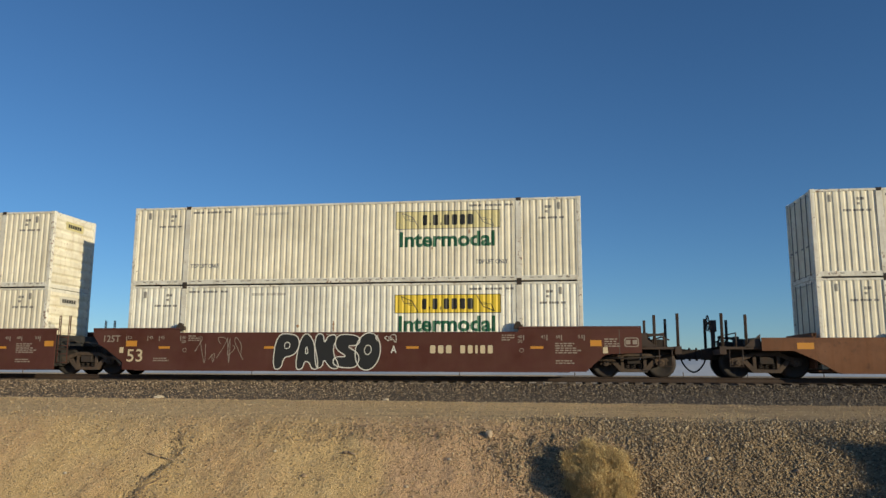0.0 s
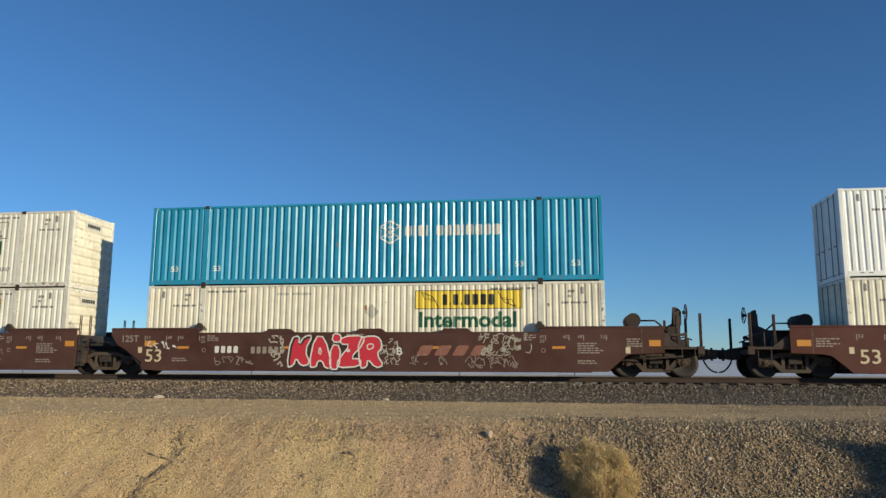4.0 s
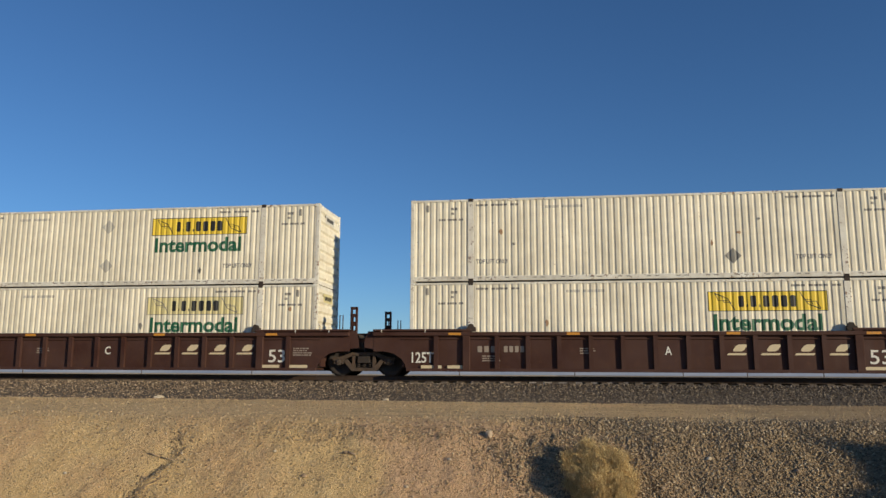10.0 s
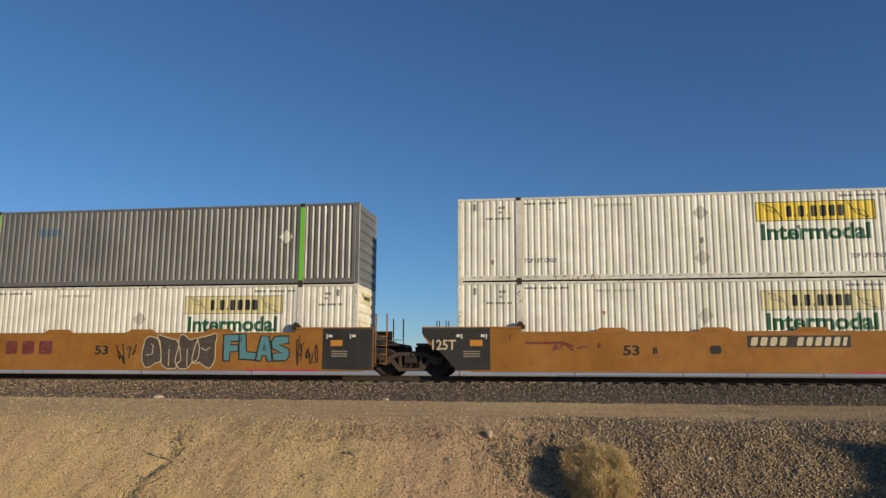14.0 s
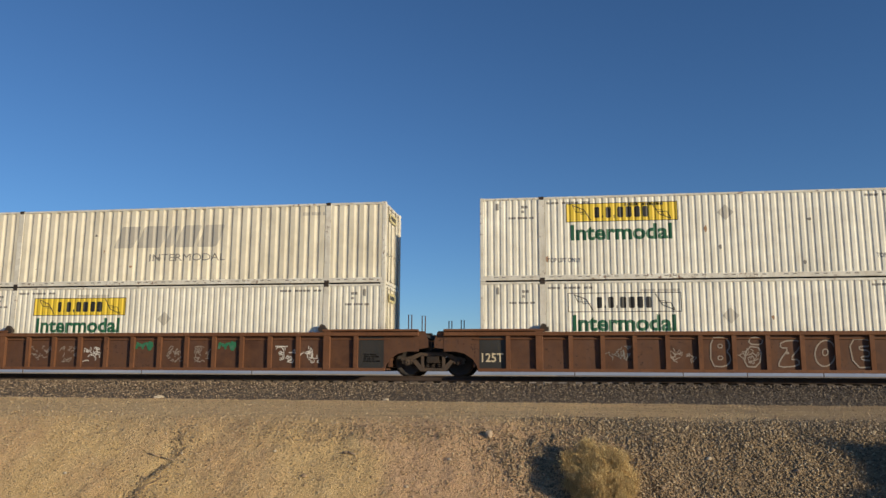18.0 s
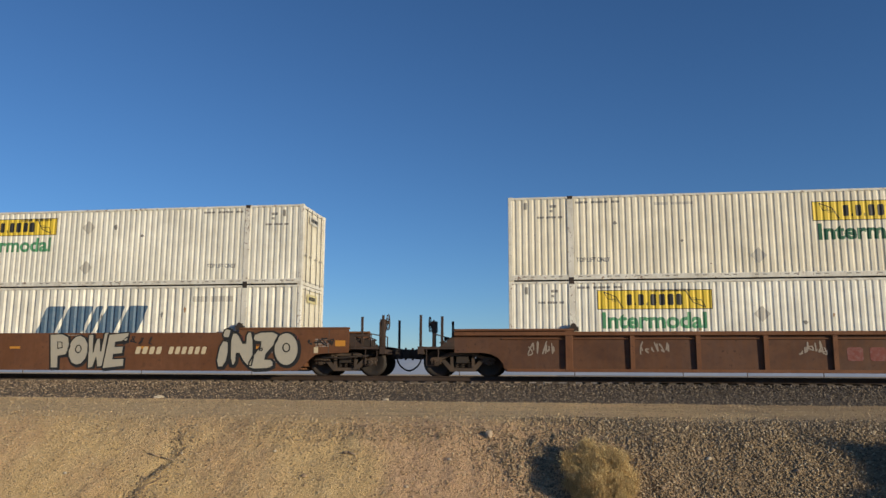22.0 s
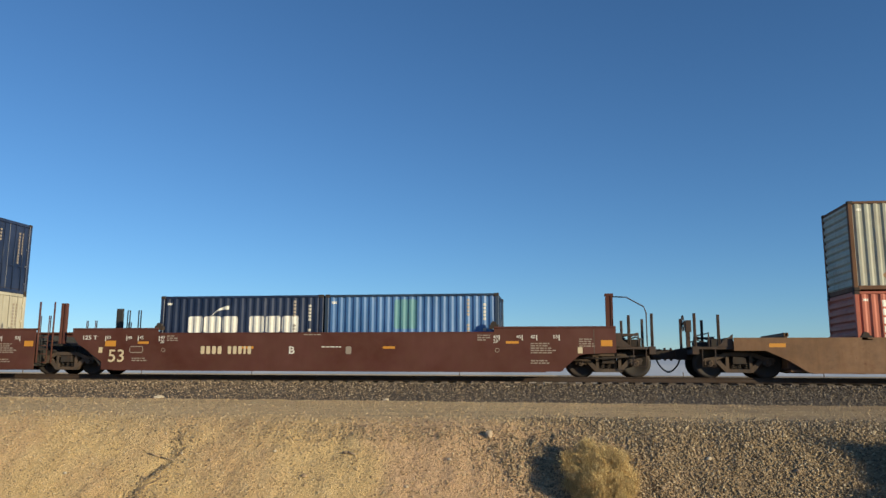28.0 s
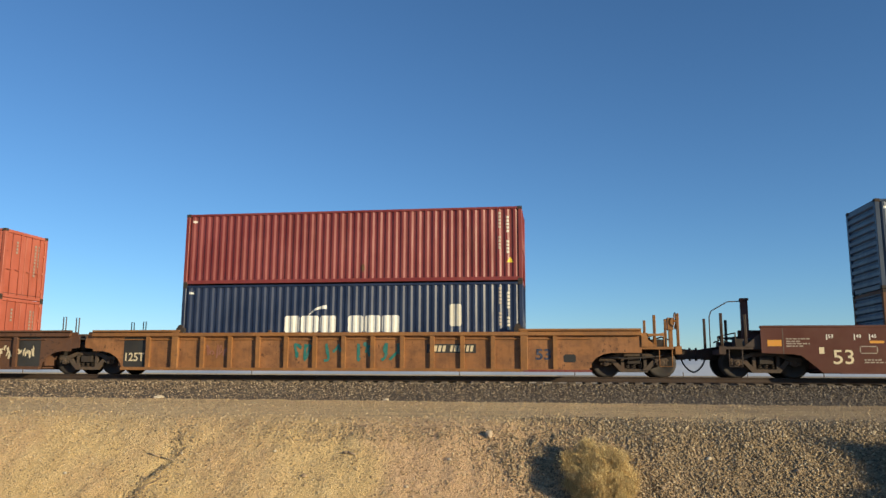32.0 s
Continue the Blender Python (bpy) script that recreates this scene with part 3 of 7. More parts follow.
def box53(tier, label, mat=None, pitch=0.215, depth=0.023, doors="left", seed=0, base=None, stencils=True, end_mat=None):
    mat = mat or WHITE
    c = container("shipping_container", label, 16.154, 2.591, 2.882, mat, pitch, depth, doors, lifts=True, end_mat=end_mat)
    c["lifts"] = True
    rng = random.Random(seed)
    dark = INK_DARK if mat in (WHITE, CREAM, BRIGHT, GREYWHITE) else INK_FAINT
    if stencils:
        for x in (-5.75, 4.55):
            words_on(c, "TOP LIFT ONLY", x, 0.62, 1.1, 0.15, INK_NAVY, 0.014)
        bars_on(c, SMALL, -5.7, 2.62, 1.45, 0.07, dark)
        bars_on(c, SMALL, 4.3, 2.62, 1.5, 0.07, dark)
        for x in (-7.0, 6.6):
            bars_on(c, (1, 1), x + 0.25, 2.5, 0.22, 0.09, dark)
            bars_on(c, (1,), x + 0.3, 2.34, 0.1, 0.08, dark)
            bars_on(c, SMALL, x, 2.13, 0.85, 0.07, dark)
        bars_on(c, (1, 1, 1, 1, 0, 1, 1, 1, 1, 1, 1), rng.uniform(-3.6, -2.8), 2.5, 1.25, 0.09, INK_FAINT)
        for x in (-7.6, 7.35):
            on_side(c, "vent", ("vent",), lambda bm: quad(bm, 0, 0, 0.09, 0.24), INK_DARK, x, 2.45, "small dark side vent", 0.012)
    # dark dashes painted in place of the dark open slots in the rail
    part("rail_marking", decal(("rail_marking",), lambda bm: [quad(bm, q + d, 0.0, q + d + 0.13, 0.028) for q in np.arange(-7.6, 7.5, 0.93) for d in (0.0, 0.26)] and None), INK_DARK, c, "", at=(0, -1.2985, 0.12))["kind"] = "stuff"
    for _ in range(rng.randint(2, 5)):
        blot(c, rng.uniform(-7, 7), rng.uniform(0.25, 2.2), rng.uniform(0.03, 0.09), rng.uniform(0.05, 0.14), rng.randint(0, 6), INK_DARK if rng.random() < 0.6 else RUSTSTAIN)
    # nose sign on the end wall
    if mat in (WHITE, CREAM, BRIGHT):
        m = INK_PALE if rng.random() < 0.6 else INK_GHOST
        part("end_sign", decal(("end_sign",), lambda bm: quad(bm, -0.55, 0, 0.55, 0.32)), m, c, at=(8.077 - 0.003 if doors == "left" else 8.077 - 0.008, -0.05, 2.3), turn=(0, 0, 90))
        part("end_marking", decal(("end_marking",), lambda bm: bars(bm, (0.7, 0.8, 0.9, 0.9, 0.9, 0.9), -0.4, 0.09, 0.4, 0.23), 0, 0, 0.007), INK_BLACK, c, at=(8.077 - 0.003 if doors == "left" else 8.077 - 0.008, -0.05, 2.3), turn=(0, 0, 90))["kind"] = "stuff"
    c["base"] = base if base is not None else (3.168 if tier else 0.276)
    return c


def box40(label, mat, base, height=2.896, doors="right", post_mat=None, seed=0, end_mat=None):
    c = container("shipping_container", label, 12.192, 2.438, height, mat, ISO_PITCH, 0.036, doors, post_mat, rail=0.16, end_mat=end_mat)
    c["lifts"], c["base"] = False, base
    iso_marks(c, 6.096, height, seed)
    return c


def box20(label, mat, base, x, doors="right", post_mat=None, seed=0, marks=True):
    c = container("shipping_container", label, 6.058, 2.438, 2.591, mat, ISO_PITCH, 0.036, doors, post_mat, rail=0.16)
    c["lifts"], c["base"], c["dx"] = False, base, x
    if marks:
        iso_marks(c, 3.029, 2.591, seed)
    return c


def iso_marks(c, hl, height, seed):
    """The white owner's marks near the door end, as upright rows of bars."""
    rng = random.Random(seed)

    def column(bm):
        z = 0.0
        for k in range(11):
            z += 0.12
            if k not in (4, 5):
                quad(bm, 0, z, 0.09, z + 0.085)
    on_side(c, "owner_mark", ("column",), column, INK_FAINT, hl - 0.55, height - 1.75, "white column of marks")["kind"] = "stuff"
    on_side(c, "owner_mark", ("column",), column, INK_DUSTY, hl - 0.95, height - 1.6, "white column of marks")["kind"] = "stuff"
    on_side(c, "warning_sign", ("warn",), lambda bm: flat(bm, ((0, 0), (0.24, 0), (0.12, 0.2))), INK_YELLOW, hl - 0.6, height - 1.95, "yellow warning triangle")
    bars_on(c, (1, 1, 1), -hl + 0.25, height - 0.32, 0.16, 0.08, INK_WHITE)
    if rng.random() < 0.7:
        blot(c, rng.uniform(-hl * 0.7, hl * 0.6), rng.uniform(0.4, 1.2), 0.1, 0.16, seed, POSTRUST)
    for y, n in ((0.55, 10), (0.75, 7), (-0.5, 4)):
        part("end_mark", decal(("end_mark", n), lambda bm: [quad(bm, -0.05, -0.13 * k, 0.05, 0.085 - 0.13 * k) for k in range(n)]), INK_DUSTY, c, at=(hl - 0.026, y, height - 0.5), turn=(0, 0, 90))["kind"] = "stuff"


def swoosh(c, x, z):
    """White shapes of a shipping line's emblem: a sickle and a row of bars."""
    def draw(bm):
        pts = [(0.85 + 0.65 * u, 0.72 + 0.36 * math.sin(u * 1.55) ** 0.7) for u in (0, 0.2, 0.4, 0.6, 0.8, 1.0)]
        low = [(px, pz - 0.02 - 0.12 * i / 5) for i, (px, pz) in enumerate(pts)]
        flat(bm, pts[::-1] + low)
    on_side(c, "emblem", ("sickle",), draw, INK_WHITE, x, z - 0.13, "white sickle-shaped emblem")
    bars_on(c, (0.95, 1.1, 1.0, 0, 0.95, 0.95, 1.1), x, z, 4.1, 0.58, INK_WHITE, gap=0.1, label="bold white bars of a line's name")


def star_sign(c, x, z):
    on_side(c, "emblem", ("bluesquare",), lambda bm: quad(bm, 0, 0, 1.45, 1.45), INK_SIGNBLUE, x, z, "light blue emblem square")

    def star(bm):
        pts = []
        for k in range(14):
            r, a = (0.6 if k % 2 == 0 else 0.24), k * math.tau / 14 + math.pi / 2
            pts.append((0.725 + r * math.cos(a), 0.725 + r * math.sin(a)))
        flat(bm, pts)
    on_side(c, "emblem_star", ("star",), star, INK_WHITE, x, z, "white seven-pointed star", 0.006)

# ---- trucks ----
WHEEL_R = 0.47
WHEELSETS = []           # (wheelset, car centre, x on the car)


def wheel_mesh(bm):
    """Two flanged wheels on their axle, along y."""
    n = 28
    prof = [(0.0, 0.10), (0.10, 0.10), (0.14, 0.075), (0.33, 0.045), (0.39, 0.02), (0.47, 0.02), (0.475, 0.12), (0.505, 0.135), (0.50, 0.165), (0.40, 0.165), (0.34, 0.12), (0.14, 0.14), (0.0, 0.14)]
    for s in (-1, 1):
        rings = []
        for r, d in prof:
            y = s * (0.84 - d)
            rings.append([bm.verts.new((r * math.sin(k * math.tau / n), y, r * math.cos(k * math.tau / n))) for k in range(n)] if r else [bm.verts.new((0, y, 0))])
        for a, b in zip(rings, rings[1:]):
            for k in range(n):
                q = (k + 1) % n
                if len(a) == 1:
                    bm.faces.new((a[0], b[k], b[q]))
                elif len(b) == 1:
                    bm.faces.new((a[k], b[0], a[q]))
                else:
                    bm.faces.new((a[k], b[k], b[q], a[q])).smooth = True
    rod(bm, (0, -0.72, 0), (0, 0.72, 0), 0.085, 12)
    for s in (-1, 1):
        rod(bm, (0, s * 0.8, 0), (0, s * 1.02, 0), 0.075, 10)


def frame_mesh(bm):
    """One cast side frame: arched top member, dropped lower member and two windows round the spring nest."""
    slab(bm, [(-1.12, 0.52), (-1.06, 0.62), (-0.78, 0.66), (-0.42, 0.80), (0.42, 0.80), (0.78, 0.66), (1.06, 0.62), (1.12, 0.52), (0.74, 0.53), (0.40, 0.68), (-0.40, 0.68), (-0.74, 0.53)], -0.07, 0.07)
    slab(bm, [(-0.74, 0.52), (-0.60, 0.56), (-0.32, 0.27), (0.32, 0.27), (0.60, 0.56), (0.74, 0.52), (0.42, 0.16), (-0.42, 0.16)], -0.075, 0.075)
    for x in (-0.36, 0.36):
        box(bm, x - 0.05, x + 0.05, -0.07, 0.07, 0.24, 0.70)
    for x in (-0.89, 0.89):
        box(bm, x - 0.17, x - 0.12, -0.08, 0.08, 0.40, 0.56)
        box(bm, x + 0.12, x + 0.17, -0.08, 0.08, 0.40, 0.56)


def spring_mesh(bm):
    pts = [Vector((0.055 * math.cos(k * math.tau / 8), 0.055 * math.sin(k * math.tau / 8), 0.26 * k / 32)) for k in range(33)]
    tube(bm, pts, 0.016, 5)


def cap_mesh(bm):
    rod(bm, (0, 0.06, 0), (0, -0.07, 0), 0.115, 12)
    rod(bm, (0, -0.07, 0), (0, -0.10, 0), 0.085, 12, 0.06)
    for k in range(3):
        a = k * math.tau / 3
        rod(bm, (0.05 * math.cos(a), -0.09, 0.05 * math.sin(a)), (0.05 * math.cos(a), -0.12, 0.05 * math.sin(a)), 0.016, 6)


def truck(car, x, centre):
    t = part("truck", mesh_of(("bolster",), lambda bm: [box(bm, -0.2, 0.2, -1.12, 1.12, 0.44, 0.66), rod(bm, (0, 0, 0.62), (0, 0, 0.86), 0.24, 14), box(bm, -0.16, 0.16, -0.8, -0.5, 0.66, 0.74), box(bm, -0.16, 0.16, 0.5, 0.8, 0.66, 0.74)]), IRON, car, "grimy three-piece freight truck", at=(x, 0, 0))
    for s in (-1, 1):
        part("side_frame", mesh_of(("side_frame",), frame_mesh), DUSTIRON, t, at=(0, s * 1.0, 0))
        for k in (-0.2, 0.0, 0.2):
            part("spring", mesh_of(("spring",), spring_mesh), IRON, t, at=(k, s * 1.0, 0.27))
        for w in (-0.89, 0.89):
            part("bearing", mesh_of(("bearing",), cap_mesh), DUSTIRON, t, "round axle bearing cap", at=(w, s * 1.02, WHEEL_R), turn=(0, 0, 0 if s < 0 else 180))
            part("brake_shoe", mesh_of(("brake_shoe",), lambda bm: slab(bm, [(0, -0.16), (0.06, -0.17), (0.1, 0), (0.06, 0.17), (0, 0.16)], -0.05, 0.05)), IRON, t, at=(w + (0.49 if w < 0 else -0.59), s * 0.75, WHEEL_R))
    # added dark block behind the springs, stops light showing between the coils
    part("spring_plank", mbox("spring_plank", -0.32, 0.32, -0.88, 0.88, 0.2, 0.47), IRON, t)
    for k in (-0.36, 0.36):
        part("brake_beam", mesh_of(("brake_beam",), lambda bm: rod(bm, (0, -0.8, 0.4), (0, 0.8, 0.4), 0.035, 6)), IRON, t, at=(k, 0, 0))
    for w in (-0.89, 0.89):
        ws = part("wheelset", mesh_of(("wheelset",), wheel_mesh), WHEEL, t, "worn steel wheels on an axle", at=(w, 0, WHEEL_R))
        WHEELSETS.append((ws, centre, x + w, w))


# ---- well cars ----
# Origin: the middle of the car on the rail tops.
def side_outline(left, right, z_low, z_top, shoulder, style):
    """Outline of a well car's side in x and z; an end is 'c' (coupler, over its own truck) or 'a' (joined over a shared truck)."""
    def end(kind):
        if kind == "c":
            if style == "raked":
                return [(8.15, z_low), (9.55, 0.74), (9.75, 0.78), (9.9, 0.86), (9.9, 1.1), (9.75, shoulder), (5.95, shoulder), (5.95, z_top)]
            arch = [(8.12, z_low), (8.3, 0.34), (8.72, 0.70), (8.95, 0.74)] if style != "ribbed" else [(8.2, z_low), (8.28, 0.42), (8.45, 0.62), (8.7, 0.74), (8.95, 0.78)]
            return arch + [(9.9, 0.78), (9.9, z_top), (9.9, shoulder), (5.95, shoulder), (5.95, z_top)]
        if kind == "a":       # over the shared truck, cut away slantwise
            if style == "ribbed":
                return [(8.15, z_low), (8.2, 0.38), (8.34, 0.58), (8.6, 0.75), (8.9, 0.82), (9.3, 0.82), (9.3, shoulder), (5.95, shoulder), (5.95, z_top)]
            if style == "smooth":
                return [(8.05, z_low), (8.07, 0.44), (8.75, 0.92), (9.0, 1.05), (9.2, 1.32), (9.25, 1.42), (9.25, shoulder), (5.95, shoulder), (5.95, z_top)]
            return [(8.07, z_low), (9.2, 1.36), (9.25, 1.42), (9.25, shoulder), (5.95, shoulder), (5.95, z_top)]
        return [(8.7, z_low), (8.7, shoulder), (5.95, shoulder), (5.95, z_top)]
    if style == "low":
        def end(kind):
            return [(7.7, z_low), (8.3, 0.55), (8.95, 0.85), (9.9, 0.85), (9.9, z_top + 0.02), (5.95, z_top + 0.02), (5.95, z_top)]
    r = end(right if right == "c" or style == "ribbed" else "ladder")
    l = [(-x, z) for x, z in end(left)][::-1]
    pts = []
    for q in l + r:
        if not pts or (abs(pts[-1][0] - q[0]) + abs(pts[-1][1] - q[1])) > 1e-4:
            pts.append(q)
    return pts


def rail_post(bm, pts, r=0.022):
    tube(bm, pts, r, 6)


def brake_wheel_mesh(bm):
    n = 20
    for k in range(n):
        a, b = k * math.tau / n, (k + 1) * math.tau / n
        rod(bm, (0, 0.27 * math.cos(a), 0.27 * math.sin(a)), (0, 0.27 * math.cos(b), 0.27 * math.sin(b)), 0.018, 5)
    for k in range(5):
        a = k * math.tau / 5
        rod(bm, (0.02, 0, 0), (0, 0.27 * math.cos(a), 0.27 * math.sin(a)), 0.013, 5)
    rod(bm, (-0.1, 0, 0), (0.05, 0, 0), 0.05, 8)


def hose_mesh(bm):
    pts = [Vector((0.1, -0.2, 0.66)), Vector((0.14, -0.22, 0.5)), Vector((0.24, -0.22, 0.34)), Vector((0.4, -0.12, 0.21)), Vector((0.57, 0.0, 0.17))]
    fine = []
    for i in range(len(pts) - 1):
        for u in (0, 0.33, 0.66):
            p0, p1, p2, p3 = pts[max(i - 1, 0)], pts[i], pts[i + 1], pts[min(i + 2, len(pts) - 1)]
            fine.append(0.5 * (2 * p1 + (p2 - p0) * u + (2 * p0 - 5 * p1 + 4 * p2 - p3) * u * u + (3 * p1 - p0 - 3 * p2 + p3) * u ** 3))
    fine.append(pts[-1])
    tube(bm, fine, 0.028, 7)


def coupler_mesh(bm):
    box(bm, 10.6, 11.45, -0.17, 0.17, 0.58, 0.94)
    box(bm, 11.15, 11.5, -0.3, 0.3, 0.62, 0.90)
    slab(bm, [(11.4, 0.60), (11.72, 0.60), (11.78, 0.68), (11.78, 0.92), (11.4, 0.92)], -0.2, 0.02)
    slab(bm, [(11.45, 0.62), (11.66, 0.62), (11.66, 0.90), (11.45, 0.90)], 0.06, 0.22)
    rod(bm, (11.6, -0.12, 0.55), (11.6, -0.12, 0.98), 0.04, 8)
    rod(bm, (11.45, -0.1, 0.92), (11.5, -1.25, 0.86), 0.016, 5)


def coupler_end(car, s, mat, opts):
    """Platform, coupler, hose, brake gear and grab irons beyond the bulkhead; s is +1 or -1."""
    turn = (0, 0, 0) if s > 0 else (0, 0, 180)
    mat = opts.get("gear", GRIME)

    def put(name, key, fill, m, label=""):
        return part(name, mesh_of(key, fill), m, car, label, turn=turn)
    put("end_platform", ("end_platform",), lambda bm: [box(bm, 8.3, 11.0, -0.42, 0.42, 0.72, 1.0), box(bm, 8.3, 9.9, -1.40, 1.40, 0.86, 0.98), box(bm, 9.9, 11.15, -1.40, 1.40, 0.90, 0.98), box(bm, 10.95, 11.15, -1.42, 1.42, 0.74, 0.99)] and None, mat)
    put("coupler", ("coupler",), coupler_mesh, IRON, "grimy cast steel knuckle coupler")
    if s > 0 or opts.get("hose", True):
        put("air_hose", ("air_hose", 1), lambda bm: [hose_mesh(bm)] + [shift_hose(bm)] and None, RUBBER, "hanging black rubber air hose")
    for y in (-1.38, 1.38):
        put("grab_iron", ("grab_a", y), lambda bm: rail_post(bm, [(10.3, y, 0.95), (10.3, y, 2.0), (10.345, y, 2.0), (10.345, y, 0.95)], 0.026), mat)
        put("grab_iron", ("grab_b", y), lambda bm: rail_post(bm, [(11.03, y, 0.72), (11.03, y, 2.05), (11.075, y, 2.05), (11.075, y, 0.95)], 0.026), mat)
        put("corner_step", ("corner_step", y), lambda bm: rail_post(bm, [(10.45, y, 0.95), (10.45, y, 0.35), (10.85, y, 0.35), (10.85, y, 0.95)], 0.018), mat)
    put("crossover_rail", ("crossover",), lambda bm: [rail_post(bm, [(10.62, -1.3, 0.98), (10.62, -1.3, 1.42), (10.62, 1.3, 1.42), (10.62, 1.3, 0.98)]), rail_post(bm, [(10.1, -1.36, 1.3), (10.62, -1.3, 1.42)])] and None, mat)
    for y in (-1.42, 1.39):
        put("gusset", ("gusset", y), lambda bm: slab(bm, [(9.9, 0.98), (10.4, 0.98), (9.9, 1.38)], y, y + 0.03), mat)
    put("brake_valve", ("brake_valve",), lambda bm: [box(bm, 9.95, 10.25, -0.9, -0.35, 0.98, 1.3), soften(bm, 0.03)] and None, IRON, "grimy brake valve")
    put("brake_cylinder", ("brake_cylinder",), lambda bm: rod(bm, (10.0, 0.2, 1.12), (10.0, 1.0, 1.12), 0.16, 12), IRON, "round grimy brake cylinder")
    put("release_rod", ("release_rod",), lambda bm: tube(bm, [(9.6, -1.3, 1.0), (10.05, -1.2, 1.12), (10.55, -1.2, 1.3), (10.8, -1.25, 1.2)], 0.025), IRON)
    put("side_bracket", ("side_bracket",), lambda bm: [box(bm, 9.9, 10.1, -1.45, -1.40, 0.98, 1.42), box(bm, 10.08, 10.62, -1.45, -1.41, 1.32, 1.40)] and None, mat)
    put("pipe_run", ("pipe_run",), lambda bm: tube(bm, [(8.6, -1.32, 0.62), (9.4, -1.36, 0.60), (10.3, -1.3, 0.66), (10.9, -1.0, 0.72)], 0.03), IRON)
    put("access_box", ("access_box",), lambda bm: [box(bm, 10.2, 10.7, -1.3, -0.98, 0.98, 1.22), soften(bm, 0.015)] and None, IRON)
    kit = opts.get("kit_r" if s > 0 else "kit_l", "")
    if "wheel" in kit and "tank" not in kit:
        put("brake_mast", ("brake_mast",), lambda bm: [box(bm, 10.86, 10.98, -0.78, -0.62, 0.98, 1.9), box(bm, 10.82, 11.0, -0.85, -0.55, 1.55, 1.95)] and None, mat)
        w = part("brake_wheel", mesh_of(("brake_wheel",), brake_wheel_mesh), mat, car, "spoked hand brake wheel", at=(s * 11.08, -0.7 * s, 1.85), turn=turn)
    if "tank" in kit:
        put("air_tank", ("air_tank",), lambda bm: [rod(bm, (9.0, -1.0, 1.86), (9.0, 0.2, 1.86), 0.24, 16), box(bm, 8.9, 9.1, -0.9, -0.8, 1.55, 1.7), box(bm, 8.9, 9.1, 0.0, 0.1, 1.55, 1.7)] and None, IRON, "round grimy air reservoir")
        put("tank_pipe", ("tank_pipe",), lambda bm: tube(bm, [(9.2, -0.9, 1.85), (9.7, -0.9, 1.85), (10.0, -0.85, 1.6), (10.2, -0.8, 1.3)], 0.03), IRON)
        put("brake_stand", ("brake_stand",), lambda bm: [slab(bm, [(9.7, 1.0), (10.5, 1.0), (10.55, 2.2), (10.4, 2.3), (10.3, 2.3), (10.25, 1.75), (9.65, 1.45)], -0.8, -0.74), box(bm, 10.3, 10.55, -0.9, -0.6, 1.7, 2.15)] and None, mat, "dark bracket of the hand brake")
        part("brake_wheel", mesh_of(("brake_wheel",), brake_wheel_mesh), mat, car, "spoked hand brake wheel", at=(s * 10.72, -0.75 * s, 2.12), turn=turn)
    if "post" in kit and s > 0:
        def open_post(bm):
            for q in (9.56, 9.84):
                for y in (-0.65, 0.0):
                    box(bm, q, q + 0.07, y, y + 0.06, 1.0, 2.47)
            for z0, z1 in ((1.0, 1.45), (1.62, 1.98), (2.14, 2.47)):
                for y in (-0.645, 0.005):
                    box(bm, 9.63, 9.84, y, y + 0.05, z0, z1)
                for q in (9.565, 9.855):
                    box(bm, q, q + 0.05, -0.59, 0.0, z0, z1)
        put("rack_post", ("rack_post",), open_post, mat, "upright box-section rack post with rows of holes")
    if "post" in kit and s < 0:
        put("rack_post", ("rack_post_l",), lambda bm: [box(bm, 9.18, 9.51, -1.1, -1.0, 1.0, 2.64), box(bm, 9.18, 9.25, -1.13, -1.1, 1.0, 2.64), box(bm, 9.44, 9.51, -1.13, -1.1, 1.0, 2.64), box(bm, 9.16, 9.53, -1.14, -0.95, 2.56, 2.66)] and None, mat, "upright channel-section rack post")
    if "column" in kit:
        put("rack_column", ("rack_column",), lambda bm: [box(bm, 9.62, 9.86, -1.12, -1.02, 1.0, 2.72), box(bm, 9.62, 9.69, -1.14, -1.12, 1.0, 2.72), box(bm, 9.79, 9.86, -1.14, -1.12, 1.0, 2.72), box(bm, 9.60, 9.88, -1.15, -0.95, 2.66, 2.74)] and None, MAROON, "tall maroon channel-section column")
    if "hook" in kit:
        put("vent_pipe", ("vent_pipe",), lambda bm: rail_post(bm, [(9.84, -1.05, 2.64), (10.3, -1.05, 2.62), (10.85, -1.1, 2.3), (10.92, -1.12, 2.1), (10.92, -1.15, 1.0)], 0.02), mat)


def shift_hose(bm):
    """Move a hose from its own place out to below the coupler."""
    for v in bm.verts:
        v.co.x += 11.2


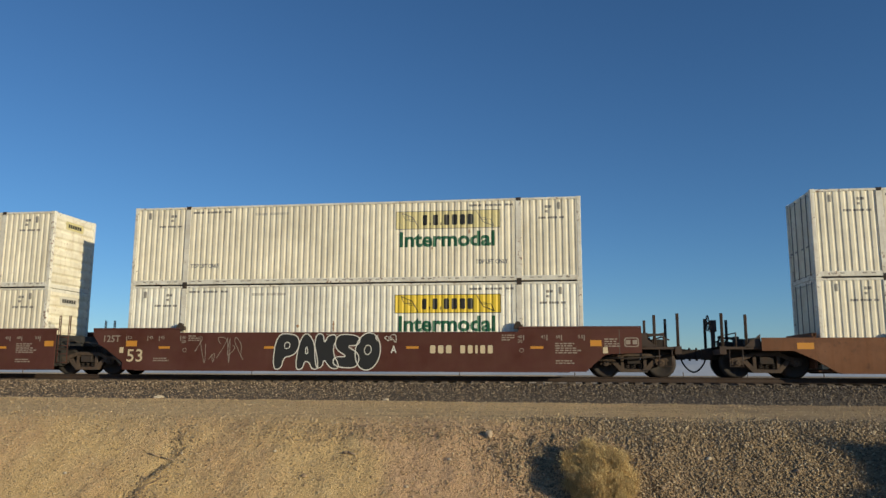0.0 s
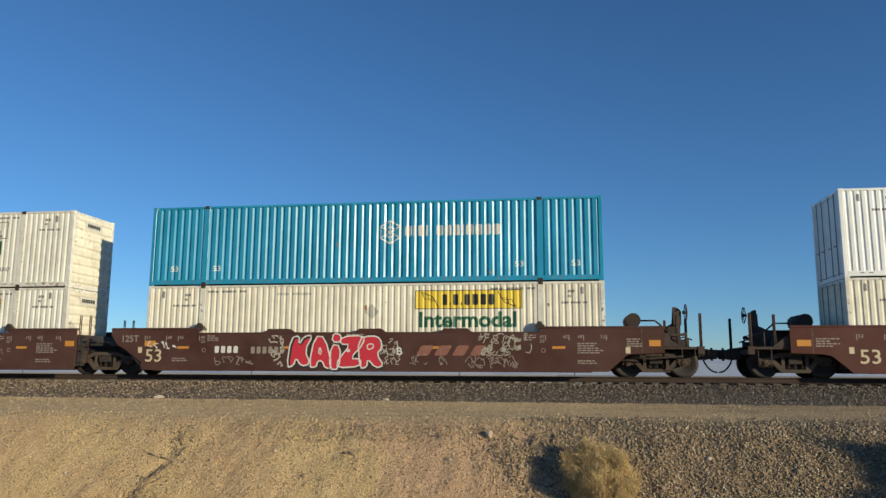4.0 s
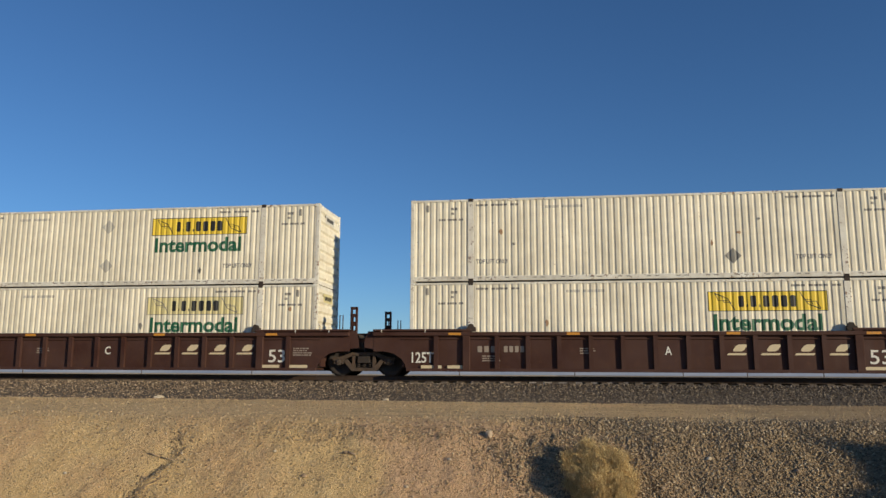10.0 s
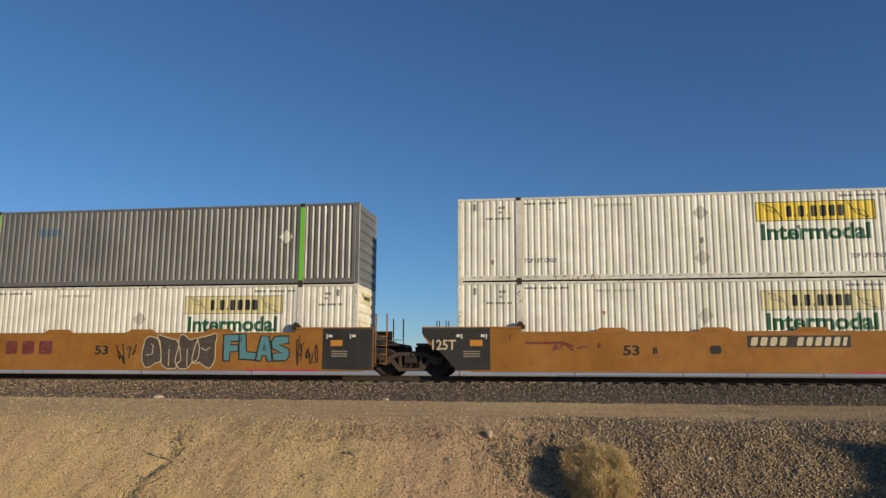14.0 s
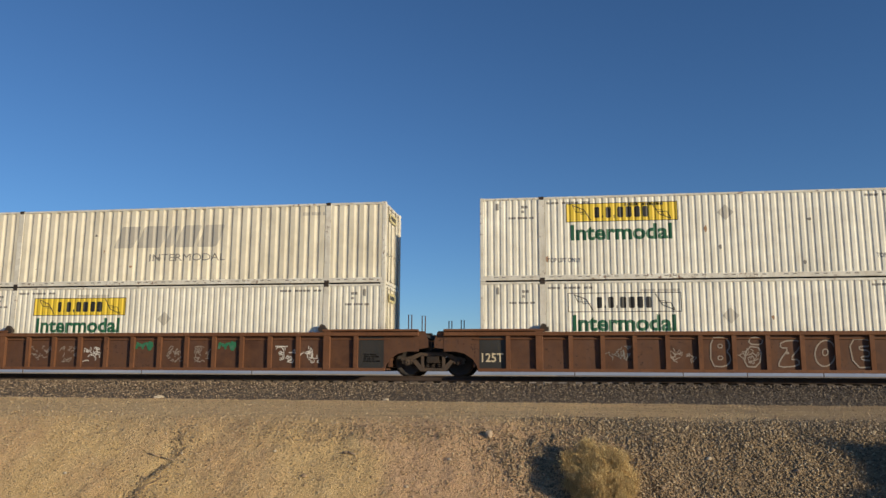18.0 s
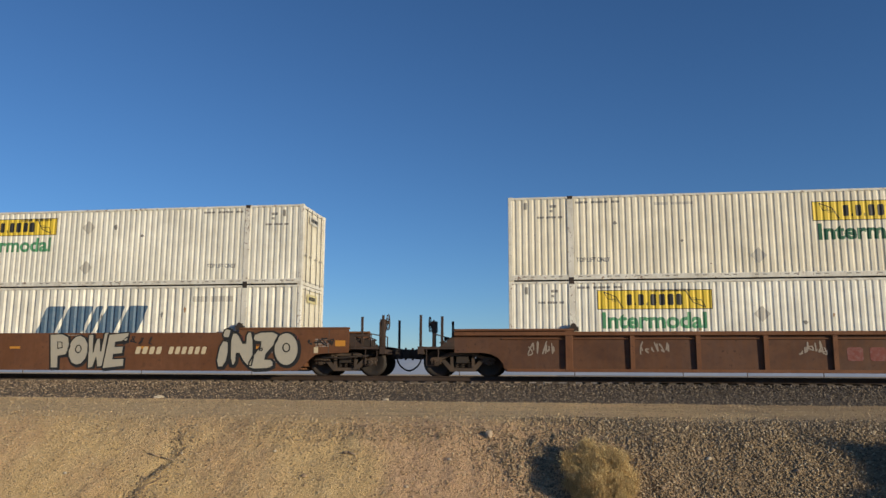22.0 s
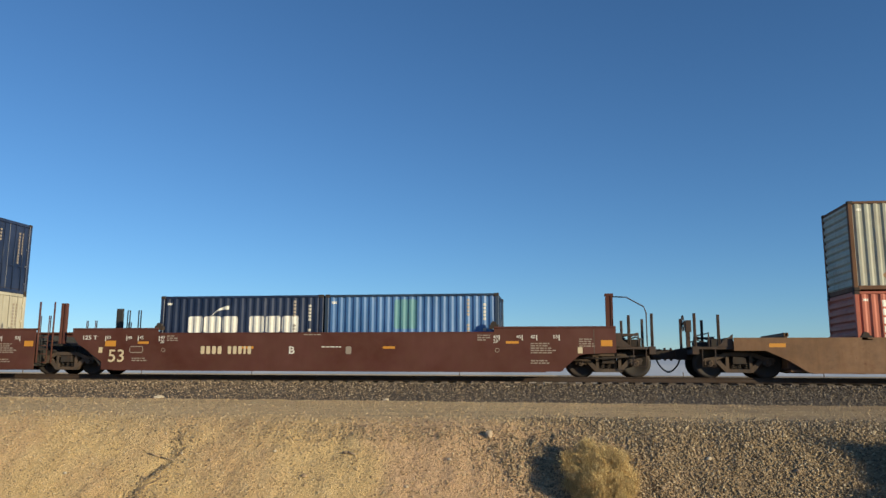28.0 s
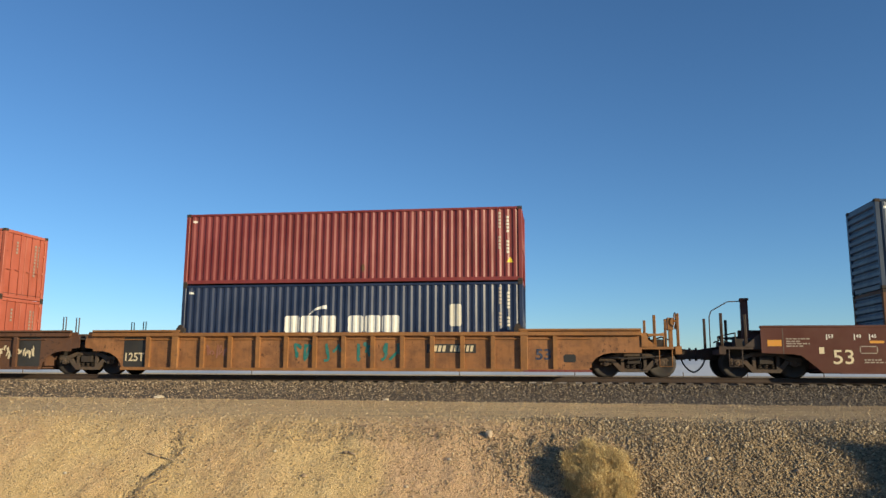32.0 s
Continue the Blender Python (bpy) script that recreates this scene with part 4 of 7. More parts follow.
def joined_end(car, s, mat, opts, style):
    """The end over a shared truck: a short sill, ladder, grab irons and posts."""
    turn = (0, 0, 0) if s > 0 else (0, 0, 180)

    def put(name, key, fill, m, label=""):
        return part(name, mesh_of(key, fill), m, car, label, turn=turn)
    put("end_sill", ("joint_sill",), lambda bm: [box(bm, 8.3, 9.55, -0.35, 0.35, 0.72, 1.05), box(bm, 8.3, 8.68, -1.38, 1.38, 1.30, 1.40), box(bm, 9.05, 9.5, -1.2, 1.2, 1.02, 1.10), box(bm, 8.6, 9.1, -0.3, 0.3, 1.02, 1.08)] and None, BLACK)
    if style == "ribbed":
        for y in (-1.4, 1.37):
            put("corner_plate", ("corner_plate", y), lambda bm: slab(bm, [(9.3, 0.9), (9.62, 0.95), (9.62, 1.2), (9.5, 1.5), (9.3, 1.5)], y, y + 0.03), mat)
        put("grab_iron", ("grab_r", s), lambda bm: rail_post(bm, [(9.4, -1.36, 1.4), (9.4, -1.36, 2.02), (9.51, -1.36, 2.02), (9.51, -1.36, 1.4)], 0.02), mat)
        put("grab_iron", ("grab_q", s), lambda bm: rail_post(bm, [(8.95, -1.45, 1.5), (8.95, -1.45, 2.05), (9.06, -1.45, 2.05), (9.06, -1.45, 1.5)], 0.02), mat)
        put("pipe_bracket", ("pipe_bracket",), lambda bm: [box(bm, 9.3, 9.7, -1.1, -0.9, 0.9, 1.15), box(bm, 9.35, 9.5, -0.95, 0.95, 1.3, 1.42)] and None, IRON)
    elif s < 0:
        put("slope_sheet", ("slope_sheet",), lambda bm: slab(bm, [(8.02, 0.3), (8.08, 0.26), (9.18, 1.4), (9.12, 1.44)], -1.48, 1.48), BLACK, "black sloping end sheet")
        for x in (8.75, 9.1):
            put("grab_iron", ("grab_j", x), lambda bm: rail_post(bm, [(x, -1.4, 1.4), (x, -1.4, 2.02), (x + 0.1, -1.4, 2.02), (x + 0.1, -1.4, 1.4)], 0.02), mat)
    else:
        put("end_plate", ("end_plate",), lambda bm: [box(bm, 8.62, 8.69, -1.48, 1.48, 0.3, 1.42)] and None, BLACK, "black end plate")
        for y in (-1.46, 1.46):
            put("ladder", ("ladder", y), lambda bm: [rail_post(bm, [(8.76, y, 0.4), (8.76, y, 2.1), (8.76, y * 0.94, 2.1), (8.76, y * 0.94, 1.4)], 0.018), rail_post(bm, [(9.14, y, 0.4), (9.14, y, 2.1), (9.14, y * 0.94, 2.1), (9.14, y * 0.94, 1.4)], 0.018)] + [rod(bm, (8.76, y, z), (9.14, y, z), 0.014, 5) for z in (0.42, 0.72, 1.02, 1.32)] and None, mat)
            put("step_bracket", ("step_bracket", y), lambda bm: box(bm, 8.68, 9.16, y - 0.03 if y > 0 else y - 0.01, y + 0.01 if y > 0 else y + 0.03, 0.86, 0.93), IRON)
    put("joint_casting", ("joint_casting",), lambda bm: [slab(bm, [(9.0, 0.66), (9.7, 0.70), (9.7, 1.0), (9.0, 1.2)], -0.3, 0.3)] and None, IRON)
    put("brake_pipe", ("joint_pipe",), lambda bm: rail_post(bm, [(8.5, -1.1, 1.15), (9.2, -1.15, 1.2), (9.5, -0.9, 1.05), (9.75, -0.6, 0.95)], 0.025), IRON)
    if opts.get("columns"):
        if s > 0:
            put("rack_column", ("rack_column_j",), lambda bm: [box(bm, 9.42, 9.64, -1.2, -1.1, 1.1, 2.57), box(bm, 9.42, 9.49, -1.23, -1.2, 1.1, 2.57), box(bm, 9.57, 9.64, -1.23, -1.2, 1.1, 2.57)] and None, MAROON, "tall maroon channel-section column")
            put("grab_pole", ("grab_pole",), lambda bm: [rail_post(bm, [(8.78, -1.5, 0.4), (8.78, -1.5, 2.6)], 0.035), rail_post(bm, [(9.3, -1.42, 0.4), (9.3, -1.42, 2.6)], 0.03)] and None, MAROON)
        else:
            put("rack_column", ("rack_column_k",), lambda bm: [box(bm, 8.98, 9.22, -1.2, -1.1, 1.1, 2.55), box(bm, 8.98, 9.05, -1.23, -1.2, 1.1, 2.55), box(bm, 9.15, 9.22, -1.23, -1.2, 1.1, 2.55)] and None, BLACK, "tall black channel-section column")
            for q in (8.35, 8.82):
                put("grab_iron", ("grab_k", q), lambda bm: rail_post(bm, [(q, -1.4, 1.5), (q, -1.4, 2.5), (q + 0.1, -1.4, 2.5), (q + 0.1, -1.4, 1.5)], 0.024), BLACK)
    if opts.get("posts"):
        put("rack_post", ("rack_post_j",), lambda bm: [box(bm, 9.25, 9.47, -1.2, -1.15, a, b) for a, b in ((0.95, 1.25), (1.4, 1.55), (1.7, 1.85), (2.0, 2.12), (2.26, 2.36))] + [box(bm, 9.25, 9.29, -1.2, -1.0, 0.95, 2.36), box(bm, 9.43, 9.47, -1.2, -1.0, 0.95, 2.36)] and None, mat, "upright channel-section rack post")


def ribs_for(step):
    n = int(8.0 // step)
    return [k * step for k in range(-n, n + 1)]


def well_car(label, centre, mat, style="smooth", left="a", right="a", opts=None):
    opts = opts or {}
    trim = opts.get("trim", mat)
    car = tagged(new("well_car"), label, "rail car", "well cars of the train")
    z_low, z_top, shoulder = 0.17, 1.45, 1.62
    if style == "ribbed":
        shoulder = 1.545
    if style == "low":
        z_top = shoulder = 1.24
    ys = 1.52 if style != "ribbed" else 1.41
    pts = side_outline(left, right, z_low, z_top, shoulder, "raked" if mat is ORANGE else style)
    joined = 9.3 if style == "ribbed" else 8.7
    xl = -9.9 if (left == "c" or style == "low") else (-9.3 if style == "ribbed" else -9.25)
    xr = 9.9 if (right == "c" or style == "low") else joined
    for s in (-1, 1):
        y0, y1 = (-ys, -ys + 0.03) if s < 0 else (ys - 0.03, ys)
        part("side_panel", mesh_of(("side_panel", style, left, right, s), lambda bm: slab(bm, pts, y0, y1)), mat, car)
        c0, c1 = (-1.545, -1.36) if s < 0 else (1.36, 1.545)
        if style == "ribbed":
            part("top_chord", mbox("top_chord", xl, xr, c0, c1, z_top - 0.11, z_top + 0.015, 0.012), trim, car)
            part("bottom_chord", mbox("bottom_chord", -8.15, 8.15, c0 + (0.03 if s < 0 else 0), c1 - (0.03 if s > 0 else 0), 0.16, 0.26, 0.01), trim, car)
        else:
            part("top_chord", mbox("top_chord", -5.95, 5.95, c0 + 0.02 * (s < 0), c1 - 0.02 * (s > 0), z_top - 0.03, z_top + 0.02, 0.01), mat, car)
            part("bottom_chord", mbox("bottom_chord_s", -7.6, 7.6, c0 + 0.0225 * (s < 0), c1 - 0.0225 * (s > 0), 0.145, 0.20, 0.008), mat, car)
        if style == "smooth" and mat in (BROWN, ORANGE):
            for x in (-3.0, 0.22, 3.15):
                part("lift_pad", mesh_of(("lift_pad", s), lambda bm: slab(bm, [(-0.56, 0), (0.56, 0), (0.38, 0.13), (-0.38, 0.13)], min(s * 1.4, s * 1.515), max(s * 1.4, s * 1.515))), mat, car, at=(x, 0, z_top + 0.01))
        for a, b in ((xl, -5.95), (5.95, xr)):
            if style != "low":
                part("shoulder_cap", mbox("shoulder_cap", a, b, c0 + 0.01, c1 - 0.01, shoulder - 0.05, shoulder + 0.02, 0.012), trim, car)
        for x in (-5.95, 5.95):
            part("container_guide", mesh_of(("guide", s, shoulder), lambda bm: [box(bm, -0.15, 0.15, -0.07, 0.07, -0.09, 0.05), slab(bm, [(-0.12, 0.04), (0.1, 0.04), (0.06, 0.14), (-0.04, 0.17), (-0.1, 0.12)], -0.06, 0.06)] and None), IRON, car, "dark hinged container guide", at=(x, s * 1.45, shoulder + 0.03))
        if style == "ribbed":
            part("side_lip", mbox("side_lip", -8.3, 8.3, min(s * 1.40, s * 1.455), max(s * 1.40, s * 1.455), 1.215, 1.25, 0.006), trim, car)
            for x in ribs_for(opts.get("step", 1.02)):
                if abs(x) < 8.3:
                    part("side_rib", mesh_of(("side_rib", s), lambda bm: slab_y(bm, s)), trim, car, at=(x, 0, 0))
            for x in (-6.12, 6.12):
                part("guide_post", mbox("guide_post", -0.12, 0.12, -1.532 if s < 0 else 1.40, -1.40 if s < 0 else 1.532, 0.2, shoulder - 0.05, 0.012), trim, car, at=(x, 0, 0))
    for a, d in ((-8.2, -5.2), (-3.4, -3.2), (-0.3, 0.3), (3.2, 3.4), (5.2, 8.2)):
        part("floor_plate", mbox("floor_plate", a, d, -1.37, 1.37, 0.2, 0.255), mat, car)
    for s, kind in ((-1, left), (1, right)):
        part("end_bulkhead", mesh_of(("end_bulkhead",), lambda bm: [box(bm, 8.24, 8.3, -1.36, 1.36, 0.3, 1.42), box(bm, 8.2, 8.34, -1.36, 1.36, 1.30, 1.42)] and None), mat, car, turn=(0, 0, 0) if s > 0 else (0, 0, 180))
        if kind == "c":
            coupler_end(car, s, mat, opts)
            truck(car, s * 9.67, centre)
        else:
            joined_end(car, s, mat, opts, style)
            if s < 0:
                truck(car, -9.715, centre)
    car["plane"] = -ys
    return car


def slab_y(bm, s):
    """One outside rib: a tapered post standing out from the side sheet."""
    for x0, x1 in ((-0.07, 0.07),):
        y0, yt, yb = s * 1.405, s * 1.52, s * 1.505
        v = [bm.verts.new(p) for p in ((x0, y0, 0.24), (x1, y0, 0.24), (x1, yb, 0.24), (x0, yb, 0.24), (x0, y0, 1.36), (x1, y0, 1.36), (x1, yt, 1.36), (x0, yt, 1.36))]
        for f in ((0, 1, 2, 3), (7, 6, 5, 4), (0, 4, 5, 1), (1, 5, 6, 2), (2, 6, 7, 3), (3, 7, 4, 0)):
            bm.faces.new([v[i] for i in f])


# ---- paint on the cars ----
def on_car(car, name, key, draw, mat, x, z, label="", lift=0.003):
    return part(name, decal(("car", *key), draw, 0, 0, lift), mat, car, label, at=(x, car["plane"], z))


def car_words(car, words, x, z, h, mat, w=None, bold=0.018):
    w = w or 0.62 * h * len(words)
    on_car(car, "stencil", ("words", words, w, h), lambda bm: text_faces(bm, words, -w / 2, -h / 2, w / 2, h / 2, bold), mat, x, z, "", 0.012)


def car_bars(car, widths, x, z, w, h, mat, slant=0.0, gap=0.42, label="", back=None):
    if back:
        on_car(car, "number_board", ("board", w, h), lambda bm: quad(bm, -w / 2 - 0.08, -h / 2 - 0.05, w / 2 + 0.08, h / 2 + 0.05), back, x, z)
    if h < 0.3 and len(widths) > 4:
        on_car(car, "car_number", ("bars", widths, w, h, slant, gap), lambda bm: bars(bm, widths, -w / 2, -h / 2, w / 2, h / 2, gap, slant), mat, x, z, label, 0.006)["kind"] = "stuff"
        return
    for px, pw in bar_places(widths, w, gap, slant):
        on_car(car, "letter_bar", ("bar", pw, h, slant), lambda bm: quad(bm, 0, -h / 2, pw, h / 2, slant), mat, x - w / 2 + px, z, label, 0.006)


def small_print(car, x, z, w, rows, mat, seed=1):
    def draw(bm):
        rng = random.Random(seed)
        for k in range(rows):
            px = 0.0
            end = w * rng.uniform(0.6, 1.0)
            while px < end:
                q = rng.uniform(0.05, 0.16)
                quad(bm, px, -0.075 * k, min(px + q, w), 0.04 - 0.075 * k)
                px += q + 0.03
    on_car(car, "small_print", ("print", w, rows, seed), draw, mat, x, z)["kind"] = "stuff"


def patch(car, x, z, w, h, mat, name="reflector", label="", lift=0.004):
    on_car(car, name, ("patch", w, h, lift), lambda bm: quad(bm, -w / 2, -h / 2, w / 2, h / 2), mat, x, z, label, lift)


def bubbles(car, x, z, w, h, n, fill, line, seed, label="sprayed bubble shapes with a bold outline", thick=0.045):
    """Sprayed bubble shapes, side by side and overlapping, each with an outline and a few inner lines."""
    rng = random.Random(seed)
    shapes = []
    step = w / n
    for k in range(n):
        cx = -w / 2 + (k + 0.5) * step
        a, b, ph = step * rng.uniform(0.5, 0.62), h / 2 * rng.uniform(0.82, 1.0), rng.uniform(0, 6)
        e, lean = rng.uniform(2.4, 4.5), rng.uniform(-0.25, 0.25)
        ring = []
        for i in range(30):
            t = i * math.tau / 30
            ct, st = math.cos(t), math.sin(t)
            r = 1 + 0.10 * math.sin(3 * t + ph) + 0.07 * math.sin(5 * t + 2 * ph) - 0.22 * math.exp(-((math.sin((t - ph) / 2)) / 0.16) ** 2)
            pz = b * r * math.copysign(abs(st) ** (2 / e), st)
            ring.append((cx + lean * pz + a * r * math.copysign(abs(ct) ** (2 / e), ct), pz))
        shapes.append((cx, a, b, ring, rng.uniform(-0.3, 0.3), rng.choice((0, 1, 2, 3)), k))

    for cx, a, b, ring, d, kind, k in shapes:
        if fill:
            on_car(car, "graffiti_fill", ("bub", w, h, n, seed, k), lambda bm: flat(bm, ring, -0.0006 * k), fill, x, z, label, 0.005)

        def lines(bm):
            stroke(bm, ring + ring[:2], thick)
            if kind == 0:
                stroke(bm, [(cx + a * 0.25 * math.cos(q * 0.63), d * b + b * 0.22 * math.sin(q * 0.63)) for q in range(11)], thick * 0.9, -0.001)
            elif kind == 1:
                stroke(bm, [(cx + d * a, -b * 0.9), (cx + d * a * 0.4, -b * 0.1), (cx + d * a, b * 0.15)], thick * 0.9, -0.001)
            elif kind == 2:
                stroke(bm, [(cx - a * 0.4, b * 0.2), (cx, b * 0.05), (cx + a * 0.45, b * 0.25)], thick * 0.9, -0.001)
            else:
                stroke(bm, [(cx - a * 0.5, -b * 0.25), (cx + a * 0.1, -b * 0.2), (cx + a * 0.2, b * 0.35), (cx - a * 0.1, b * 0.5)], thick * 0.9, -0.001)
        on_car(car, "graffiti_outline", ("bubl", w, h, n, seed, thick, k), lines, line, x, z, "sprayed outline", 0.01 + 0.0035 * (k % 3))


# chunky sprayed letter forms in a unit square: solid outlines, then inner holes
GLYPHS = {}
GLYPHS["K"] = ([[(0, 0), (.3, .05), (.36, .3), (.62, 0), (1, .06), (.7, .5), (1, .97), (.6, .95), (.43, .68), (.42, 1), (.06, .93)]], [])
GLYPHS["A"] = ([[(0, 0), (.32, 0), (.4, .22), (.6, .22), (.68, 0), (1, .02), (.76, 1), (.32, 1)]], [[(.44, .44), (.58, .44), (.52, .7)]])
GLYPHS["I"] = ([[(.12, 0), (.85, .02), (.9, .7), (.15, .72)], [(.2, .8), (.85, .8), (.9, 1.02), (.3, 1.06)]], [])
GLYPHS["Z"] = ([[(0, 0), (1, .03), (.95, .27), (.5, .28), (1, .74), (.95, 1), (.05, .98), (0, .74), (.46, .72), (.02, .26)]], [[(.3, .5), (.46, .5), (.42, .58)]])
GLYPHS["R"] = ([[(0, 0), (.3, .02), (.34, .3), (.65, -.03), (1, .02), (.72, .42), (.97, .6), (.92, .92), (.6, 1.03), (0, .98)]], [[(.36, .58), (.62, .62), (.6, .76), (.36, .76)]])
GLYPHS["P"] = ([[(.05, 0), (.42, 0), (.43, .35), (.8, .38), (1, .62), (.92, .92), (.6, 1.02), (0, 1)]], [[(.4, .58), (.62, .6), (.6, .76), (.4, .78)]])
GLYPHS["O"] = ([[(.5 + .5 * math.cos(k * .5236), .48 + .5 * math.sin(k * .5236)) for k in range(12)]], [[(.5 + .14 * math.cos(k * .785), .52 + .13 * math.sin(k * .785)) for k in range(8)]])
GLYPHS["W"] = ([[(0, 1), (.26, 1), (.33, .45), (.42, .85), (.6, .85), (.69, .45), (.76, 1), (1, 1), (.86, 0), (.6, 0), (.51, .3), (.4, 0), (.14, 0)]], [])
GLYPHS["E"] = ([[(0, 0), (1, .03), (.97, .26), (.42, .27), (.42, .39), (.85, .4), (.84, .61), (.42, .62), (.42, .74), (.97, .75), (1, 1), (0, .98)]], [])
GLYPHS["N"] = ([[(0, 0), (.3, 0), (.33, .48), (.68, 0), (1, .02), (.98, 1), (.7, 1), (.67, .54), (.34, 1), (0, 1)]], [])
GLYPHS["S"] = ([[(0, 0), (.8, 0), (1, .2), (.95, .48), (.42, .66), (.95, .7), (.96, 1), (.2, 1), (0, .8), (.05, .5), (.58, .32), (0, .3)]], [])
GLYPHS["L"] = ([[(0, 0), (1, .02), (1, .3), (.42, .32), (.38, 1), (0, .98)]], [])
GLYPHS["F"] = ([[(.05, 0), (.4, 0), (.41, .33), (.85, .36), (.84, .6), (.42, .6), (.42, .72), (.98, .74), (1, 1), (0, .98)]], [])
GLYPHS["B"] = ([[(0, 0), (.7, -.02), (1, .2), (.92, .44), (.78, .52), (.95, .7), (.85, .96), (.55, 1.02), (0, 1)]], [[(.36, .22), (.6, .24), (.58, .36), (.36, .36)], [(.36, .64), (.58, .66), (.56, .78), (.36, .78)]])
GLYPHS["Y"] = ([[(.3, 0), (.68, 0), (.68, .4), (1, 1), (.64, 1), (.5, .66), (.34, 1), (0, .98), (.3, .4)]], [])


def rounded(ring, times):
    for _ in range(times):
        ring = [q for (ax, az), (bx, bz) in zip(ring, ring[1:] + ring[:1]) for q in ((.75 * ax + .25 * bx, .75 * az + .25 * bz), (.25 * ax + .75 * bx, .25 * az + .75 * bz))]
    return ring


def piece(car, x, z, w, h, forms, fill, line, soft=0, thick=0.05, back=None, label="sprayed letter shapes", seed=1, over=1.12):
    """A sprayed piece: overlapping chunky letter forms, each filled and outlined."""
    rng = random.Random(seed)
    total = sum(0.55 if ch == "I" else 1.0 for ch in forms)
    px = -w / 2
    for k, ch in enumerate(forms):
        cell = w / total * (0.55 if ch == "I" else 1.0)
        hh, dz, lean, tilt = h * rng.uniform(0.92, 1.08), h * rng.uniform(-0.04, 0.04), rng.uniform(-0.12, 0.16), rng.uniform(-0.12, 0.12)
        cx, cw = px + cell / 2, cell * over
        px += cell

        def place(p):
            u, v = p[0] - 0.5, p[1] - 0.5
            return (cx + u * cw + lean * v * hh, dz + v * hh + tilt * u * cw)
        solid = [[place(p) for p in rounded(r, soft)] for r in GLYPHS[ch][0]]
        holes = [[place(p) for p in rounded(r, soft)] for r in GLYPHS[ch][1]]
        key = (forms, k, w, h, soft, thick, seed)
        if back:
            on_car(car, "graffiti_shadow", ("gb", *key), lambda bm: [stroke(bm, r + r[:2], thick * 2.3) for r in solid] and None, back, x + 0.03, z - 0.03, "dark sprayed halo", 0.0045)
        if fill:
            on_car(car, "graffiti_fill", ("gf", *key), lambda bm: [flat(bm, r) for r in solid] and None, fill, x, z, label, 0.0055 + 0.0006 * k)
        on_car(car, "graffiti_outline", ("gl", *key), lambda bm: [stroke(bm, r + r[:2], thick) for r in solid] + [stroke(bm, r + r[:2], thick * 0.8) for r in holes] and None, line, x, z, "sprayed outline", 0.0105 + 0.0006 * k)


def thicket(car, x, z, w, h, n, mat, seed, thick=0.022):
    """A dense patch of short crossing sprayed strokes."""
    def draw(bm):
        rng = random.Random(seed)
        for _ in range(n):
            cx, cz = rng.uniform(-0.5, 0.5) * w, rng.uniform(-0.5, 0.5) * h
            pts, a = [(cx, cz)], rng.uniform(0, 6.3)
            for _ in range(rng.randint(3, 5)):
                a += rng.choice((-2.1, -1.2, 0.4, 1.3, 2.2))
                s = rng.uniform(0.06, 0.15)
                cx, cz = cx + s * math.cos(a), max(-h * 0.55, min(h * 0.55, cz + s * math.sin(a)))
                pts.append((cx, cz))
            stroke(bm, pts, thick)
    on_car(car, "graffiti_tag", ("thicket", w, h, n, seed, thick), draw, mat, x, z, "dense sprayed scrawl", 0.0115)


def scribble(car, x, z, w, h, n, mat, seed, thick=0.022):
    """A quick sprayed tag: a few wandering strokes."""
    def draw(bm):
        rng = random.Random(seed)
        for k in range(n):
            cx = -w / 2 + w * (k + 0.5) / n
            pts = []
            px, pz, a = cx - w / n * 0.4, rng.uniform(-0.4, 0.4) * h, rng.uniform(-1, 1)
            ctrl = [(cx + rng.uniform(-0.6, 0.6) * w / n, rng.uniform(-0.5, 0.5) * h) for _ in range(rng.randint(4, 6))]
            for i in range(len(ctrl) - 1):
                p0, p1, p2, p3 = (Vector(ctrl[max(0, min(len(ctrl) - 1, j))]) for j in (i - 1, i, i + 1, i + 2))
                for u in (0, 0.25, 0.5, 0.75):
                    q = 0.5 * (2 * p1 + (p2 - p0) * u + (2 * p0 - 5 * p1 + 4 * p2 - p3) * u * u + (3 * p1 - p0 - 3 * p2 + p3) * u ** 3)
                    pts.append((q.x, q.y))
            stroke(bm, pts, thick)
    on_car(car, "graffiti_tag", ("tag", w, h, n, seed, thick), draw, mat, x, z, "thin sprayed scrawl", 0.009)


